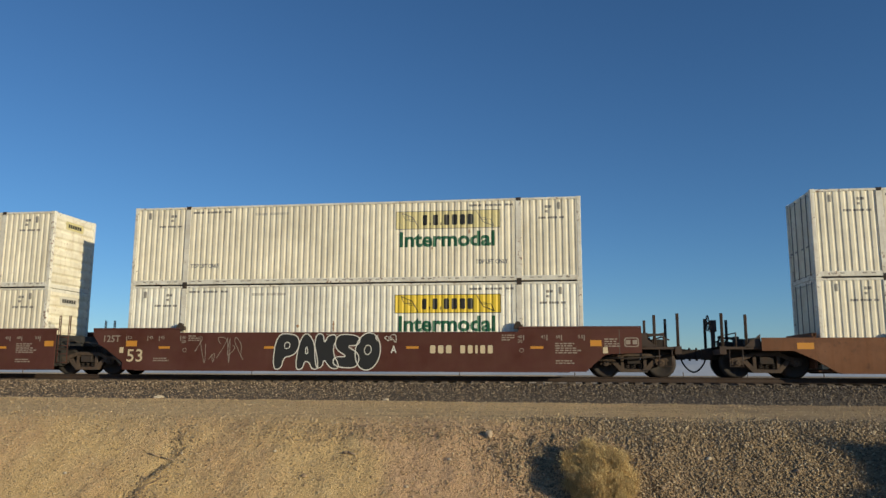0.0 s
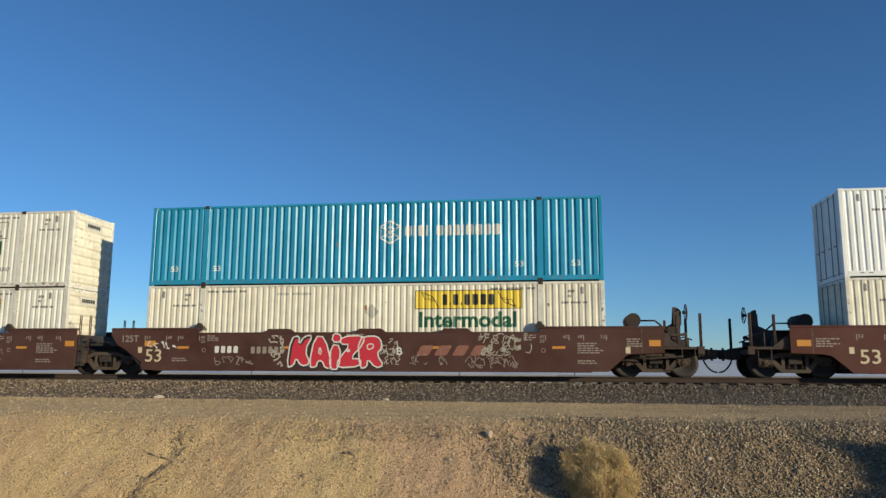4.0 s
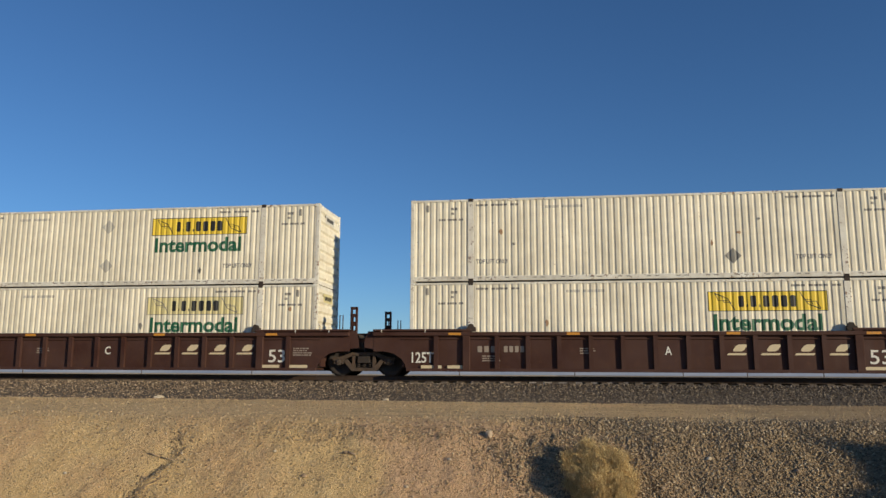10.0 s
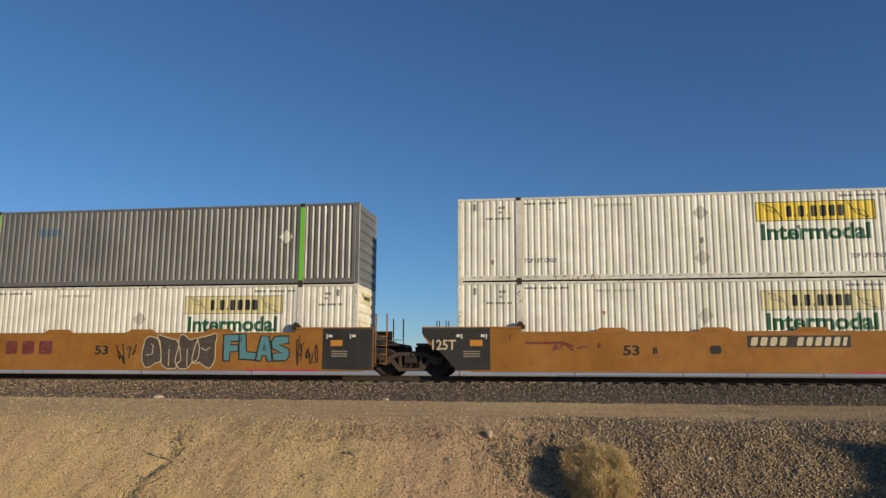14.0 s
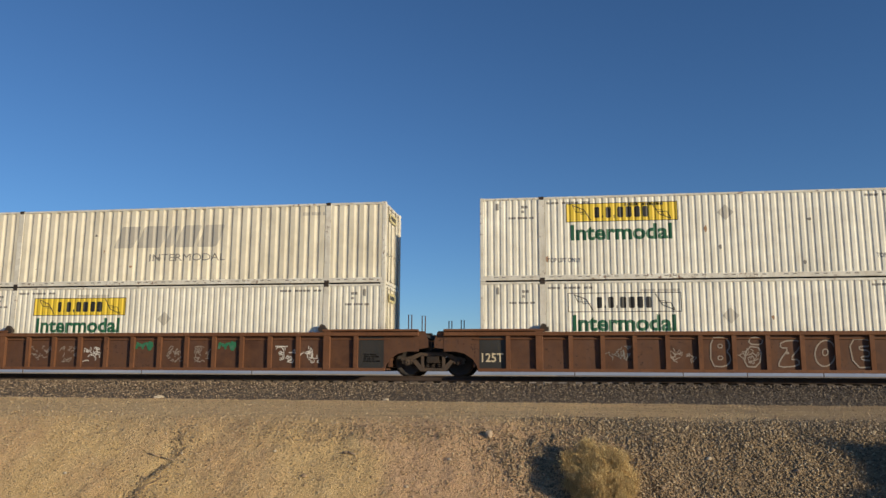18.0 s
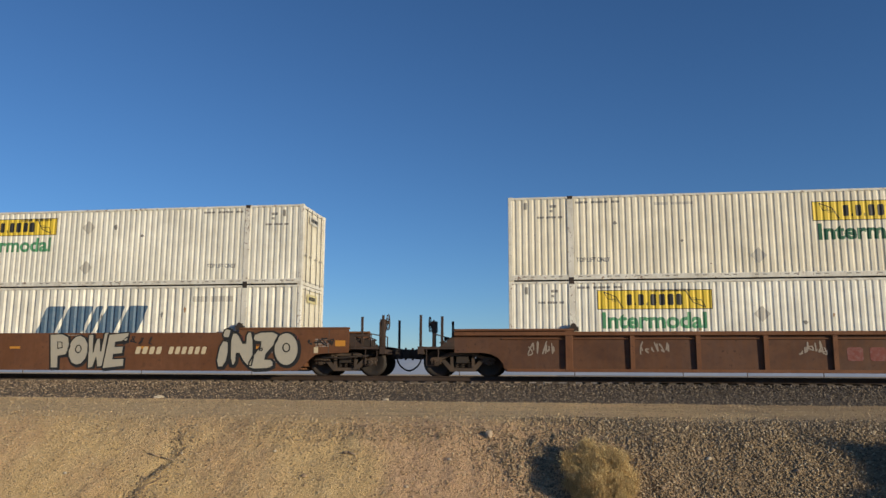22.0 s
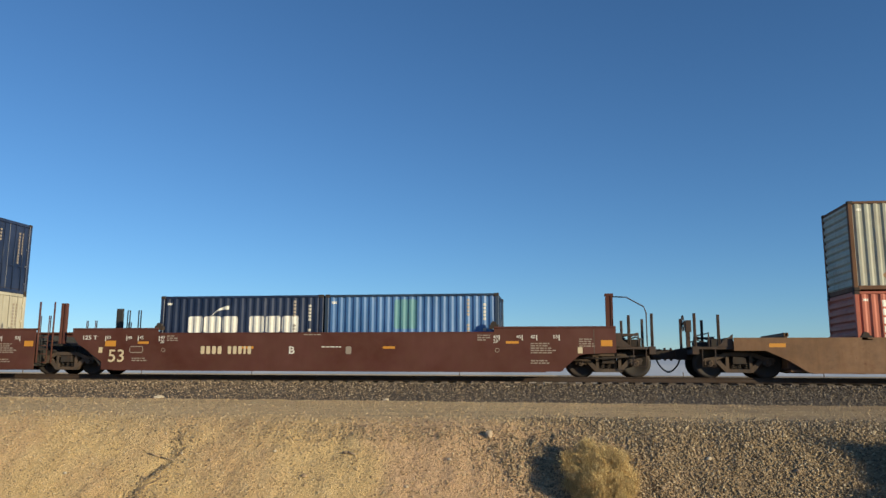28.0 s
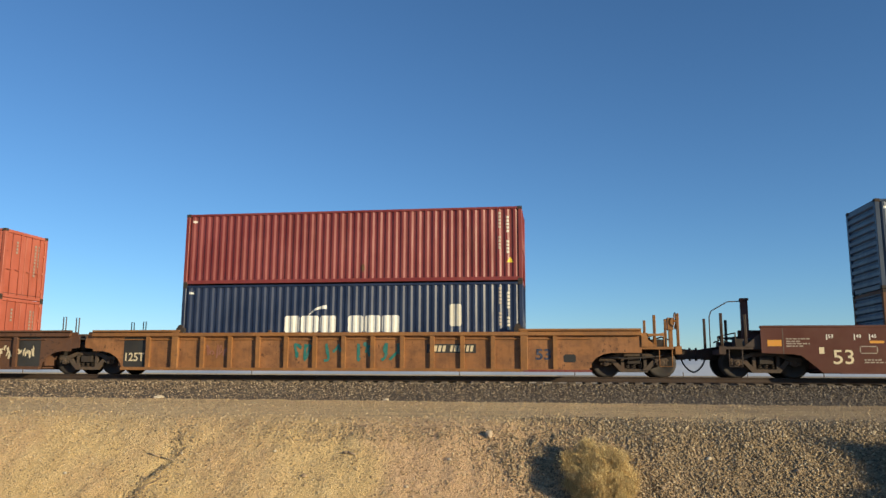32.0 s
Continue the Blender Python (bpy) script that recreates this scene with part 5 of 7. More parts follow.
def standard_marks(car, mat, big=None, z53=0.67, x53=-7.6, style="smooth", reflect=True, coupled=""):
    """The marks that most cars carry: 53, small notices, orange reflectors and length ticks."""
    big = big or mat
    car_words(car, "53", x53, z53, 0.44, big, 0.6, 0.008)
    if style == "smooth":
        patch(car, -9.5 if coupled == "l" else -7.75, 1.09, 0.42, 0.195, INK_ORANGE, label="orange reflector")
        patch(car, 9.6 if coupled == "r" else 8.45, 1.09, 0.36, 0.195, INK_ORANGE, label="orange reflector")
        patch(car, -8.12, 0.86, 0.15, 0.2, INK_CREAM, "notice", "cream notice plate")
        for x, words in ((-7.95, "53"), (-7.14, "48"), (-6.7, "45"), (-5.9, "40"), (6.12, "40"), (6.88, "45"), (7.35, "48"), (8.08, "53")):
            def mark(bm):
                quad(bm, -0.016, -0.09, 0.016, 0.09)
                u = 0.045 if x < 0 else -0.195
                text_faces(bm, words, u, -0.025, u + 0.15, 0.085, 0.01)
                if words == "40":
                    text_faces(bm, "20", u, -0.165, u + 0.15, -0.055, 0.01)
            on_car(car, "length_mark", ("mark", words, x < 0), mark, mat, x, 1.27, "", 0.006)
        for x in (-5.78, 6.0):
            on_car(car, "round_mark", ("ring",), lambda bm: stroke(bm, [(0.065 * math.cos(k * 0.5236), 0.065 * math.sin(k * 0.5236)) for k in range(13)], 0.018), INK_DUSTY, x + 0.05, 0.86)
        small_print(car, -5.62, 1.33, 0.42, 3, INK_DUSTY, 21)
        small_print(car, 5.4, 1.33, 0.42, 3, INK_DUSTY, 22)
        small_print(car, 7.15, 1.06, 0.85, 5, INK_DUSTY, 3)
        small_print(car, 7.15, 0.5, 0.6, 2, INK_DUSTY, 24)
        small_print(car, -6.9, 0.55, 0.6, 2, INK_DUSTY, 4)
        small_print(car, -0.6, 1.37, 0.75, 1, INK_DUSTY, 25)
        if coupled == "l":
            small_print(car, -9.15, 1.2, 0.7, 4, INK_DUSTY, 26)
            on_car(car, "panel_seam", ("seam",), lambda bm: quad(bm, -0.012, -0.4, 0.012, 0.4), INK_SOOT, -9.24, 1.15, "dark panel seam")
        if coupled in ("r", "n"):
            small_print(car, 8.72, 1.2, 0.5, 4, INK_DUSTY, 27)
            patch(car, 8.75, 0.86, 0.15, 0.2, INK_CREAM, "notice", "cream notice plate")
            on_car(car, "panel_seam", ("seam",), lambda bm: quad(bm, -0.012, -0.4, 0.012, 0.4), INK_SOOT, 9.2, 1.15, "dark panel seam")
    if reflect:
        for x in (-6.5, -2.6, 2.4, 6.55):
            patch(car, x, (1.12 if abs(x) > 6 and mat is INK_WHITE else 0.95) if style == "smooth" else 1.40, 0.42, 0.08, INK_ORANGE, label="orange reflector", lift=0.004 if style == "smooth" else 0.138)

# ---- ground ----
def smooth_step(a, b, x):
    t = max(0.0, min(1.0, (x - a) / (b - a)))
    return t * t * (3 - 2 * t)


def fbm(x, y, n=4, seed=0.0):
    return sum(noise.noise((x * 2 ** k + seed, y * 2 ** k, seed * 0.7)) / 2 ** k for k in range(n))


def bank_edge(x, y=16.75):
    """Where the road breaks off; the crest is ragged, the slope below it smoother."""
    ragged = math.exp(-max(0.0, 16.6 - y) / 0.3)
    return 16.75 + 0.2 * noise.noise((x * 0.16, 3.1, 0)) + ragged * (0.18 * noise.noise((x * 0.9, 7.7, 0)) + 0.06 * noise.noise((x * 2.6, 1.7, 0)))


def ground_z(x, y):
    """Height of the dirt: a track bed road, a steep eroded bank down to a ditch, and the verge where the camera stands."""
    road = -0.755 - 0.0135 * max(0.0, 23.4 - y)
    if y > 24:
        far = -0.75 - 0.6 * smooth_step(31, 60, y) - 14.0 * smooth_step(60, 420, y) + 0.10 * noise.noise((x * 0.02, y * 0.02, 5)) * smooth_step(40, 120, y)
        return far
    e = bank_edge(x, y)
    z = road
    if y < e + 1.6:
        d = e - y
        drop = 0.95 * 0.28 * math.log1p(math.exp(d / 0.28)) if d < 6 else 0.95 * d
        rill = 0.006 * min(1.0, max(0.0, d * 2)) * fbm(x * 1.3, y * 0.7, 3, 4.0) + 0.042 * min(1.0, max(0.0, d * 3)) * fbm(x * 3.1, y * 3.6, 3, 6.0)
        rill += 0.04 * min(1.0, max(0.0, d * 2)) * fbm(x * 1.1, y * 1.3, 2, 11.0)
        gully = 0.05 * math.exp(-((x + 8.35 + 0.24 * d + 0.14 * math.sin(d * 5 + 1.0)) / 0.2) ** 2) * smooth_step(0, 0.3, d) * (1 - smooth_step(1.5, 2.4, d))
        z = road - max(0.0, drop) + rill - gully
    floor = -3.0 + 0.06 * noise.noise((x * 0.5, y * 0.5, 1))
    z = max(z, floor)
    rise = smooth_step(0.0, 1.0, (9.5 - y) / 5.5) if y < 9.5 else 0.0
    z = z + rise * (-1.39 - z)
    z += 0.018 * fbm(x * 1.3, y * 1.3, 3, 2.0) + 0.012 * fbm(x * 5, y * 5, 2, 8.0)
    return z


def axis(lo, hi, step, reach):
    a = list(np.arange(lo, hi, step))
    d, x = step, hi
    out = []
    while x < reach:
        out.append(x)
        d *= 1.35
        x += d
    d, x = step, lo - step
    low = []
    while x > -reach:
        low.append(x)
        d *= 1.35
        x -= d
    return low[::-1] + a + out + [reach]


def sheet(name, xs, ys, height, mat, label, category):
    verts = [(x, y, height(x, y)) for y in ys for x in xs]
    n = len(xs)
    faces = [(j * n + i, j * n + i + 1, (j + 1) * n + i + 1, (j + 1) * n + i) for j in range(len(ys) - 1) for i in range(n - 1)]
    me = bpy.data.meshes.new(name)
    me.from_pydata(verts, [], faces)
    me.polygons.foreach_set("use_smooth", [True] * len(faces))
    me.materials.append(mat)
    return tagged(new(name, me), label, category, kind="structure")


gx = [-4000.0] + axis(-14.0, 8.0, 0.075, 3900)
gy = [-4000.0] + axis(13.6, 18.0, 0.06, 3900)
gy = sorted(set(gy + list(np.arange(18.2, 24.0, 0.25)) + list(np.arange(2.0, 13.4, 0.5))))
sheet("ground", gx, gy, ground_z, DIRT, "tan gravelly desert dirt with an eroded bank", "ground")


def pebble(rng):
    """One angular stone of unit size: a jittered octahedron-like block."""
    base = [(1, 0, 0), (-1, 0, 0), (0, 1, 0), (0, -1, 0), (0, 0, 1), (0, 0, -1)]
    return np.array([[c * rng.uniform(0.65, 1.1) + rng.uniform(-0.25, 0.25) for c in p] for p in base])


PEB_FACES = np.array([(0, 2, 4), (2, 1, 4), (1, 3, 4), (3, 0, 4), (2, 0, 5), (1, 2, 5), (3, 1, 5), (0, 3, 5)])


def stones(name, places, mat, label, category, seed):
    """Many loose stones as one object: places are rows of x, y, z, size."""
    rng = np.random.RandomState(seed)
    r2 = random.Random(seed)
    kinds = np.array([pebble(r2) for _ in range(24)])
    n = len(places)
    p = np.array(places)
    k = kinds[rng.randint(0, 24, n)]
    a = rng.uniform(0, math.tau, n)
    ca, sa = np.cos(a)[:, None], np.sin(a)[:, None]
    x, y, z = k[:, :, 0], k[:, :, 1], k[:, :, 2] * 0.75
    s = p[:, 3][:, None]
    v = np.stack([p[:, 0][:, None] + s * (x * ca - y * sa), p[:, 1][:, None] + s * (x * sa + y * ca), p[:, 2][:, None] + s * z], axis=2).reshape(-1, 3)
    f = (PEB_FACES[None] + (np.arange(n) * 6)[:, None, None]).reshape(-1, 3)
    me = bpy.data.meshes.new(name)
    me.vertices.add(len(v))
    me.vertices.foreach_set("co", v.ravel())
    me.loops.add(f.size)
    me.loops.foreach_set("vertex_index", f.ravel())
    me.polygons.add(len(f))
    me.polygons.foreach_set("loop_start", np.arange(0, f.size, 3))
    me.update(calc_edges=True)
    me.materials.append(mat)
    return tagged(new(name, me), label, category, kind="stuff")


# ballast bed with its stones
def bed_z(y):
    d = abs(y - YC)
    return -0.255 if d < 1.55 else max(-0.80, -0.255 - (d - 1.55) * 0.365)


BED_YS = (YC - 3.1, YC - 1.55, YC + 1.55, YC + 3.1)


def bed_fill(bm):
    rows = [[bm.verts.new((x, y, bed_z(y))) for y in BED_YS] for x in (-700.0, -60.0, -30.0, 0.0, 30.0, 60.0, 700.0)]
    low = [[bm.verts.new((r[k].co.x, r[k].co.y, -1.0)) for k in (0, 3)] for r in rows]
    for a, b in zip(rows, rows[1:]):
        for k in range(3):
            bm.faces.new((a[k], b[k], b[k + 1], a[k + 1]))
    for a, b, c, d in zip(rows, rows[1:], low, low[1:]):
        bm.faces.new((a[0], c[0], d[0], b[0]))
        bm.faces.new((a[3], b[3], d[1], c[1]))


bed = tagged(part("track_bed", mesh_of(("track_bed",), bed_fill), BED, None), "grey-brown crushed stone track bed", "track bed", kind="structure")
rng = random.Random(5)
rows = []
for _ in range(34000):
    y = YC - rng.uniform(1.35, 3.25) - abs(rng.gauss(0, 0.12)) * (rng.random() < 0.35)
    x = rng.uniform(-24, 14)
    rows.append((x, y, max(bed_z(y), -0.775) + rng.uniform(-0.015, 0.02), rng.uniform(0.02, 0.05)))
for _ in range(9000):
    y = YC - rng.uniform(1.0, 1.6)
    rows.append((rng.uniform(-24, 14), y, -0.25 + rng.uniform(-0.03, 0.02), rng.uniform(0.02, 0.05)))
stones("ballast", rows, BALLAST, "loose angular grey-brown ballast stones", "ballast", 1)

# stones on the bank and the road
rows, crust = [], []
while len(rows) + len(crust) < 98000:
    x, y = rng.uniform(-13.5, 8.5), rng.uniform(14.3, 17.9)
    thick = smooth_step(-3.5, 1.5, x + 2.5 * noise.noise((x * 0.5, y * 0.8, 3)))
    crest = 0.55 * math.exp(-((y - bank_edge(x) + 0.2) / 0.25) ** 2) * smooth_step(-9, -4, x)
    fade = 1 - smooth_step(0.1, 0.9, y - bank_edge(x) + 0.5 * noise.noise((x * 0.7, y, 9)))
    if rng.random() < (0.2 + max(thick, crest)) * (0.06 + 0.94 * fade):
        s = 0.007 + (0.034 * rng.random() ** 2.2 if thick > 0.5 else 0.026 * rng.random() ** 3)
        (rows if thick > 0.45 or (crest > 0.2 and rng.random() < 0.6) else crust).append((x, y, ground_z(x, y) + s * 0.25, s))
for _ in range(16000):
    x, y = rng.uniform(-20, 12), 17.0 + 6.7 * rng.random() ** 0.8
    s = 0.006 + 0.024 * rng.random() ** 3
    crust.append((x, y, ground_z(x, y) + s * 0.2, s))
for _ in range(800):
    y = rng.uniform(14.9, 16.7)
    d = bank_edge(-8.5) - y
    x = -8.35 - 0.24 * d - 0.14 * math.sin(d * 5 + 1.0) + rng.gauss(0.08, 0.17) + 0.5 * (rng.random() < 0.3) * rng.random()
    s = 0.008 + 0.034 * rng.random() ** 2
    rows.append((x, y, ground_z(x, y) + s * 0.25, s))
stones("bank_gravel", rows, GRAVEL, "scattered tan and brown gravel on dirt", "gravel", 2)
stones("crust_pebbles", crust, PEBBLE, "small pale tan pebbles strewn over the crusted dirt", "pebbles", 3)


def rock(label, x, y, size, seed, mat, squash=0.6, lift=0.25):
    def fill(bm):
        bmesh.ops.create_icosphere(bm, subdivisions=2, radius=1)
        for v in bm.verts:
            v.co *= 1 + 0.28 * noise.noise(v.co * 1.3 + Vector((seed, 0, 0))) + 0.1 * noise.noise(v.co * 3 + Vector((0, seed, 0)))
            v.co = Vector((v.co.x * size, v.co.y * size * 0.8, v.co.z * size * squash))
    z = max(ground_z(x, y), bed_z(y) if abs(y - YC) < 3.1 else -9)
    r = part("rock", mesh_of(("rock", seed, size), fill), mat, None, at=(x, y, z + size * squash * lift), turn=(0, 0, seed * 50))
    return tagged(r, label, "rock", "rocks on the bank")


PALE_ROCK = paint("pale_stone", (0.5, 0.42, 0.31), 0.9, dirty=0.4, chips=0.95)
MID_ROCK = paint("tan_stone", (0.42, 0.33, 0.23), 0.9, dirty=0.4, chips=0.95)
BROWN_ROCK = paint("brown_stone", (0.3, 0.22, 0.14), 0.9, dirty=0.4, chips=0.95)
rock("pale flat rock lying on the ballast shoulder", -12.95, 23.7, 0.2, 1, PALE_ROCK, 0.35)
rock("pale angular rock on the bank's edge", -1.42, 16.45, 0.1, 2, MID_ROCK, 1.0, 0.4)
for k, (x, y, s) in enumerate(((-10.2, 23.4, 0.06), (-5.27, 23.6, 0.1), (-7.4, 15.9, 0.05), (-10.6, 15.6, 0.05), (0.6, 16.3, 0.06), (3.0, 16.1, 0.06), (2.0, 15.5, 0.06), (-2.2, 15.9, 0.05), (-5.2, 15.6, 0.06), (-6.0, 16.0, 0.05), (4.6, 15.9, 0.07), (-3.0, 15.4, 0.05), (5.4, 16.3, 0.06))):
    rock("small tan rock on the dirt", x, y, s, 3 + k, PALE_ROCK if k % 2 else BROWN_ROCK, 0.6)


def stick(label, pts, r, seed):
    def fill(bm):
        for (a, b), k in zip(zip(pts, pts[1:]), range(9)):
            rod(bm, a, b, r * (1 - 0.15 * k), 6, r * (0.85 - 0.15 * k))
    return tagged(part("dead_stick", mesh_of(("stick", seed), fill), BROWN_ROCK, None), label, "stick")


def on_ground(x, y, up=0.02):
    return (x, y, ground_z(x, y) + up)


stick("dark dead twig on the bank", [on_ground(-8.9, 16.0, 0.06), on_ground(-8.6, 15.96, 0.05), on_ground(-8.3, 15.93, 0.03)], 0.018, 1)
stick("dark broken root sticking out of the bank", [on_ground(-4.5, 16.02, 0.02), on_ground(-4.38, 15.98, 0.07), on_ground(-4.2, 15.96, 0.02)], 0.03, 2)
stick("thin dead branch along the gully", [on_ground(-8.8, 15.3), on_ground(-8.5, 15.4, 0.05), on_ground(-8.2, 15.6, 0.03)], 0.014, 3)


def bush(label, x, y, wide, tall, seed, n=2600, slope=0.6, skew=0.0, mat=None, group="dry bushes on the bank"):
    """A dry round desert shrub: stems that fork into many thin twigs."""
    rng = random.Random(seed)

    def twig(bm, p, q, w):
        d = (q - p).cross(Vector((rng.uniform(-1, 1), rng.uniform(-1, 1), rng.uniform(-1, 1))))
        if d.length < 1e-5:
            return
        d = d.normalized() * w
        e = d.cross(q - p).normalized() * w
        a = [bm.verts.new(p + o) for o in (d, -0.5 * d + 0.87 * e, -0.5 * d - 0.87 * e)]
        t = bm.verts.new(q)
        for k in range(3):
            bm.faces.new((a[k], a[(k + 1) % 3], t))

    def fill(bm):
        for _ in range(n):
            az, u = rng.uniform(0, math.tau), rng.uniform(-0.15, 1.0)
            lump = 0.78 + 0.42 * noise.noise((2 * math.cos(az) + seed, 2 * math.sin(az), 3 * u))
            flat_r = math.sqrt(max(0.0, 1 - u * u)) * wide / 2 * lump
            tip = Vector((flat_r * math.cos(az), flat_r * math.sin(az), max(0.02, tall * (0.22 + 0.78 * u) * lump)))
            tip.x -= skew * tip.y
            tip.z += slope * tip.y
            s = rng.uniform(0.25, 0.75)
            mid = tip * s + Vector((rng.uniform(-0.06, 0.06), rng.uniform(-0.06, 0.06), rng.uniform(-0.02, 0.1)))
            if rng.random() < 0.18:
                twig(bm, Vector((rng.uniform(-0.08, 0.08), rng.uniform(-0.08, 0.08), -0.05)), mid, 0.008)
            for _ in range(4):
                end = tip * rng.uniform(0.85, 1.06) + Vector((rng.gauss(0, 0.07), rng.gauss(0, 0.07), rng.gauss(0, 0.07)))
                twig(bm, mid, end, 0.0034)
            for _ in range(3):
                c = tip + Vector((rng.gauss(0, 0.06), rng.gauss(0, 0.06), rng.gauss(0, 0.05)))
                twig(bm, c, c + Vector((rng.gauss(0, 0.035), rng.gauss(0, 0.035), rng.uniform(0.02, 0.09))), 0.0045)
    b = tagged(new("dry_bush"), label, "bush", group)
    b.location = (x, y, ground_z(x, y) - 0.03)
    part("crown", mesh_of(("bush", seed), fill), mat or TWIG, b)
    for k in range(9):
        a = k * 0.7 + seed
        q = (0.3 * wide * math.cos(a), 0.3 * wide * math.sin(a), tall * (0.45 + 0.04 * k) + slope * 0.3 * wide * math.sin(a))
        part("stem", mesh_of(("bush_stem", seed, k), lambda bm: tube(bm, [(0.03 * math.cos(a), 0.03 * math.sin(a), -0.05), (q[0] * 0.45, q[1] * 0.45, q[2] * 0.6), q], 0.013, 5)), TWIG, b)
    return b


bush("golden-brown dry round shrub on the bank", 0.8, 15.47, 1.46, 0.82, 3, 12000, 0.45, 0.2)
bush("dry brown shrub on the bank", 7.05, 15.62, 1.2, 1.12, 4, 2500)
bush("dry brown shrub low on the bank", 6.95, 14.9, 1.3, 1.15, 5, 2500)


# ---- track ----
def rail_fill(bm):
    prof = [(-0.07, -0.17), (0.07, -0.17), (0.07, -0.158), (0.012, -0.14), (0.009, -0.045), (0.036, -0.035), (0.036, -0.006), (0.03, 0.0), (-0.03, 0.0), (-0.036, -0.006), (-0.036, -0.035), (-0.009, -0.045), (-0.012, -0.14), (-0.07, -0.158)]
    a = [bm.verts.new((-700, y, z)) for y, z in prof]
    b = [bm.verts.new((700, y, z)) for y, z in prof]
    for k in range(len(prof)):
        q = (k + 1) % len(prof)
        bm.faces.new((a[k], a[q], b[q], b[k]))


track = tagged(new("railway_track"), "rusty steel rails on weathered wooden ties", "track", kind="structure")
track.location = (0, YC, 0)
for s in (-1, 1):
    part("rail", mesh_of(("rail",), rail_fill), RAILSTEEL, track, at=(0, s * 0.755, 0))
tie_mesh = mbox("tie", -0.115, 0.115, -1.3, 1.3, -0.335, -0.172, 0.012)
plate_mesh = mbox("tie_plate", -0.09, 0.09, -0.17, 0.17, -0.174, -0.16)
for k in range(-44, 27):
    t = part("tie", tie_mesh, TIE, track, at=(k * 0.53, 0.03 * math.sin(k * 7.1), -0.01))
    for s in (-1, 1):
        part("tie_plate", plate_mesh, RAILSTEEL, t, at=(0, s * 0.755, 0))


def far_ties(bm):
    for k in list(range(-1100, -44, 2)) + list(range(27, 1100, 2)):
        box(bm, k * 0.53 - 0.115, k * 0.53 + 0.115, -1.3, 1.3, -0.335, -0.165)


part("far_ties", mesh_of(("far_ties",), far_ties), TIE, track)["kind"] = "stuff"

# ---- distance ----
def hills():
    xs = np.linspace(-3600, 3600, 240)
    verts, faces = [], []
    for i, x in enumerate(xs):
        h = 56 + 16 * noise.noise((x * 0.0011, 2.0, 0)) + 9 * fbm(x * 0.004, 1.0, 3, 6.0)
        for y, z in ((2600, -16), (2750, h * 0.45), (2950, h), (3300, -16)):
            verts.append((x, y + 60 * noise.noise((x * 0.003, y, 0)), z))
    for i in range(len(xs) - 1):
        for k in range(3):
            a = i * 4 + k
            faces.append((a, a + 4, a + 5, a + 1))
    me = bpy.data.meshes.new("distant_hills")
    me.from_pydata(verts, [], faces)
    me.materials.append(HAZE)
    return tagged(new("distant_hills", me), "low pale hazy hills on the horizon", "hills", kind="structure")


hills()


def palm(x, y, trunk_h):
    p = tagged(new("palm_tree"), "tall palm tree with ragged drooping fronds", "tree")
    p.location = (x, y, ground_z(x, y))

    def trunk_fill(bm):
        for k in range(14):
            rod(bm, (0.02 * math.sin(k), 0, trunk_h * k / 14), (0.02 * math.sin(k + 1), 0, trunk_h * (k + 1) / 14), 0.24 - 0.006 * k, 10, 0.225 - 0.006 * k)
    part("trunk", mesh_of(("palm_trunk",), trunk_fill), TRUNK, p)
    rng = random.Random(8)

    def frond_fill(bm):
        pts = [Vector((0.28 * k, 0, 0.10 * k - 0.032 * k * k)) for k in range(10)]
        for a, b in zip(pts, pts[1:]):
            rod(bm, a, b, 0.018, 4)
        for k in range(2, 10):
            for s in (-1, 1):
                for u in (0.0, 0.33, 0.66):
                    q = pts[k - 1].lerp(pts[k], u)
                    t = q + Vector((0.18, s * (0.5 - 0.035 * k), -0.12 - 0.02 * k))
                    side = Vector((0.03, 0, 0.012))
                    v = [bm.verts.new(c) for c in (q - side, q + side, t)]
                    bm.faces.new(v)
                    bm.faces.new([bm.verts.new(c + Vector((0, 0, -0.008))) for c in (t, q + side, q - side)])
    me = mesh_of(("frond",), frond_fill)
    for k in range(26):
        part("frond", me, FROND, p, at=(0, 0, trunk_h), turn=(0, rng.uniform(-55, 40), k * 360 / 26 * 2.6))
    return p


palm(-39.1, 44.0, 5.0)


def fence_post(x, y):
    p = tagged(part("fence_post", mesh_of(("fence_post",), lambda bm: [rod(bm, (0, 0, -0.3), (0, 0, 1.5), 0.05, 8), rod(bm, (0, 0, 1.5), (0, 0, 1.54), 0.06, 8, 0.02)] and None), TIE, None), "thin weathered wooden fence post in the desert", "fence post", "far fence posts")
    p.location = (x, y, ground_z(x, y))


for x in (-60.7, -46.0, -33.0, -10.0, 2.0, 12.8, 19.0, 26.2):
    fence_post(x, 80.0)
SCRUB = paint("dusty_green_scrub", (0.06, 0.075, 0.035), 0.8, dirty=0.4, dirt=(0.16, 0.13, 0.07), chips=0.9)
for k, (x, y, w) in enumerate(((23.9, 80.5, 2.0), (26.9, 81.5, 1.5), (-25.0, 84.0, 1.6), (8.4, 83.0, 1.2))):
    bush("dusty green desert shrub far behind the track", x, y, w, 1.35, 30 + k, 260, 0.0, 0.0, SCRUB, "far shrubs")


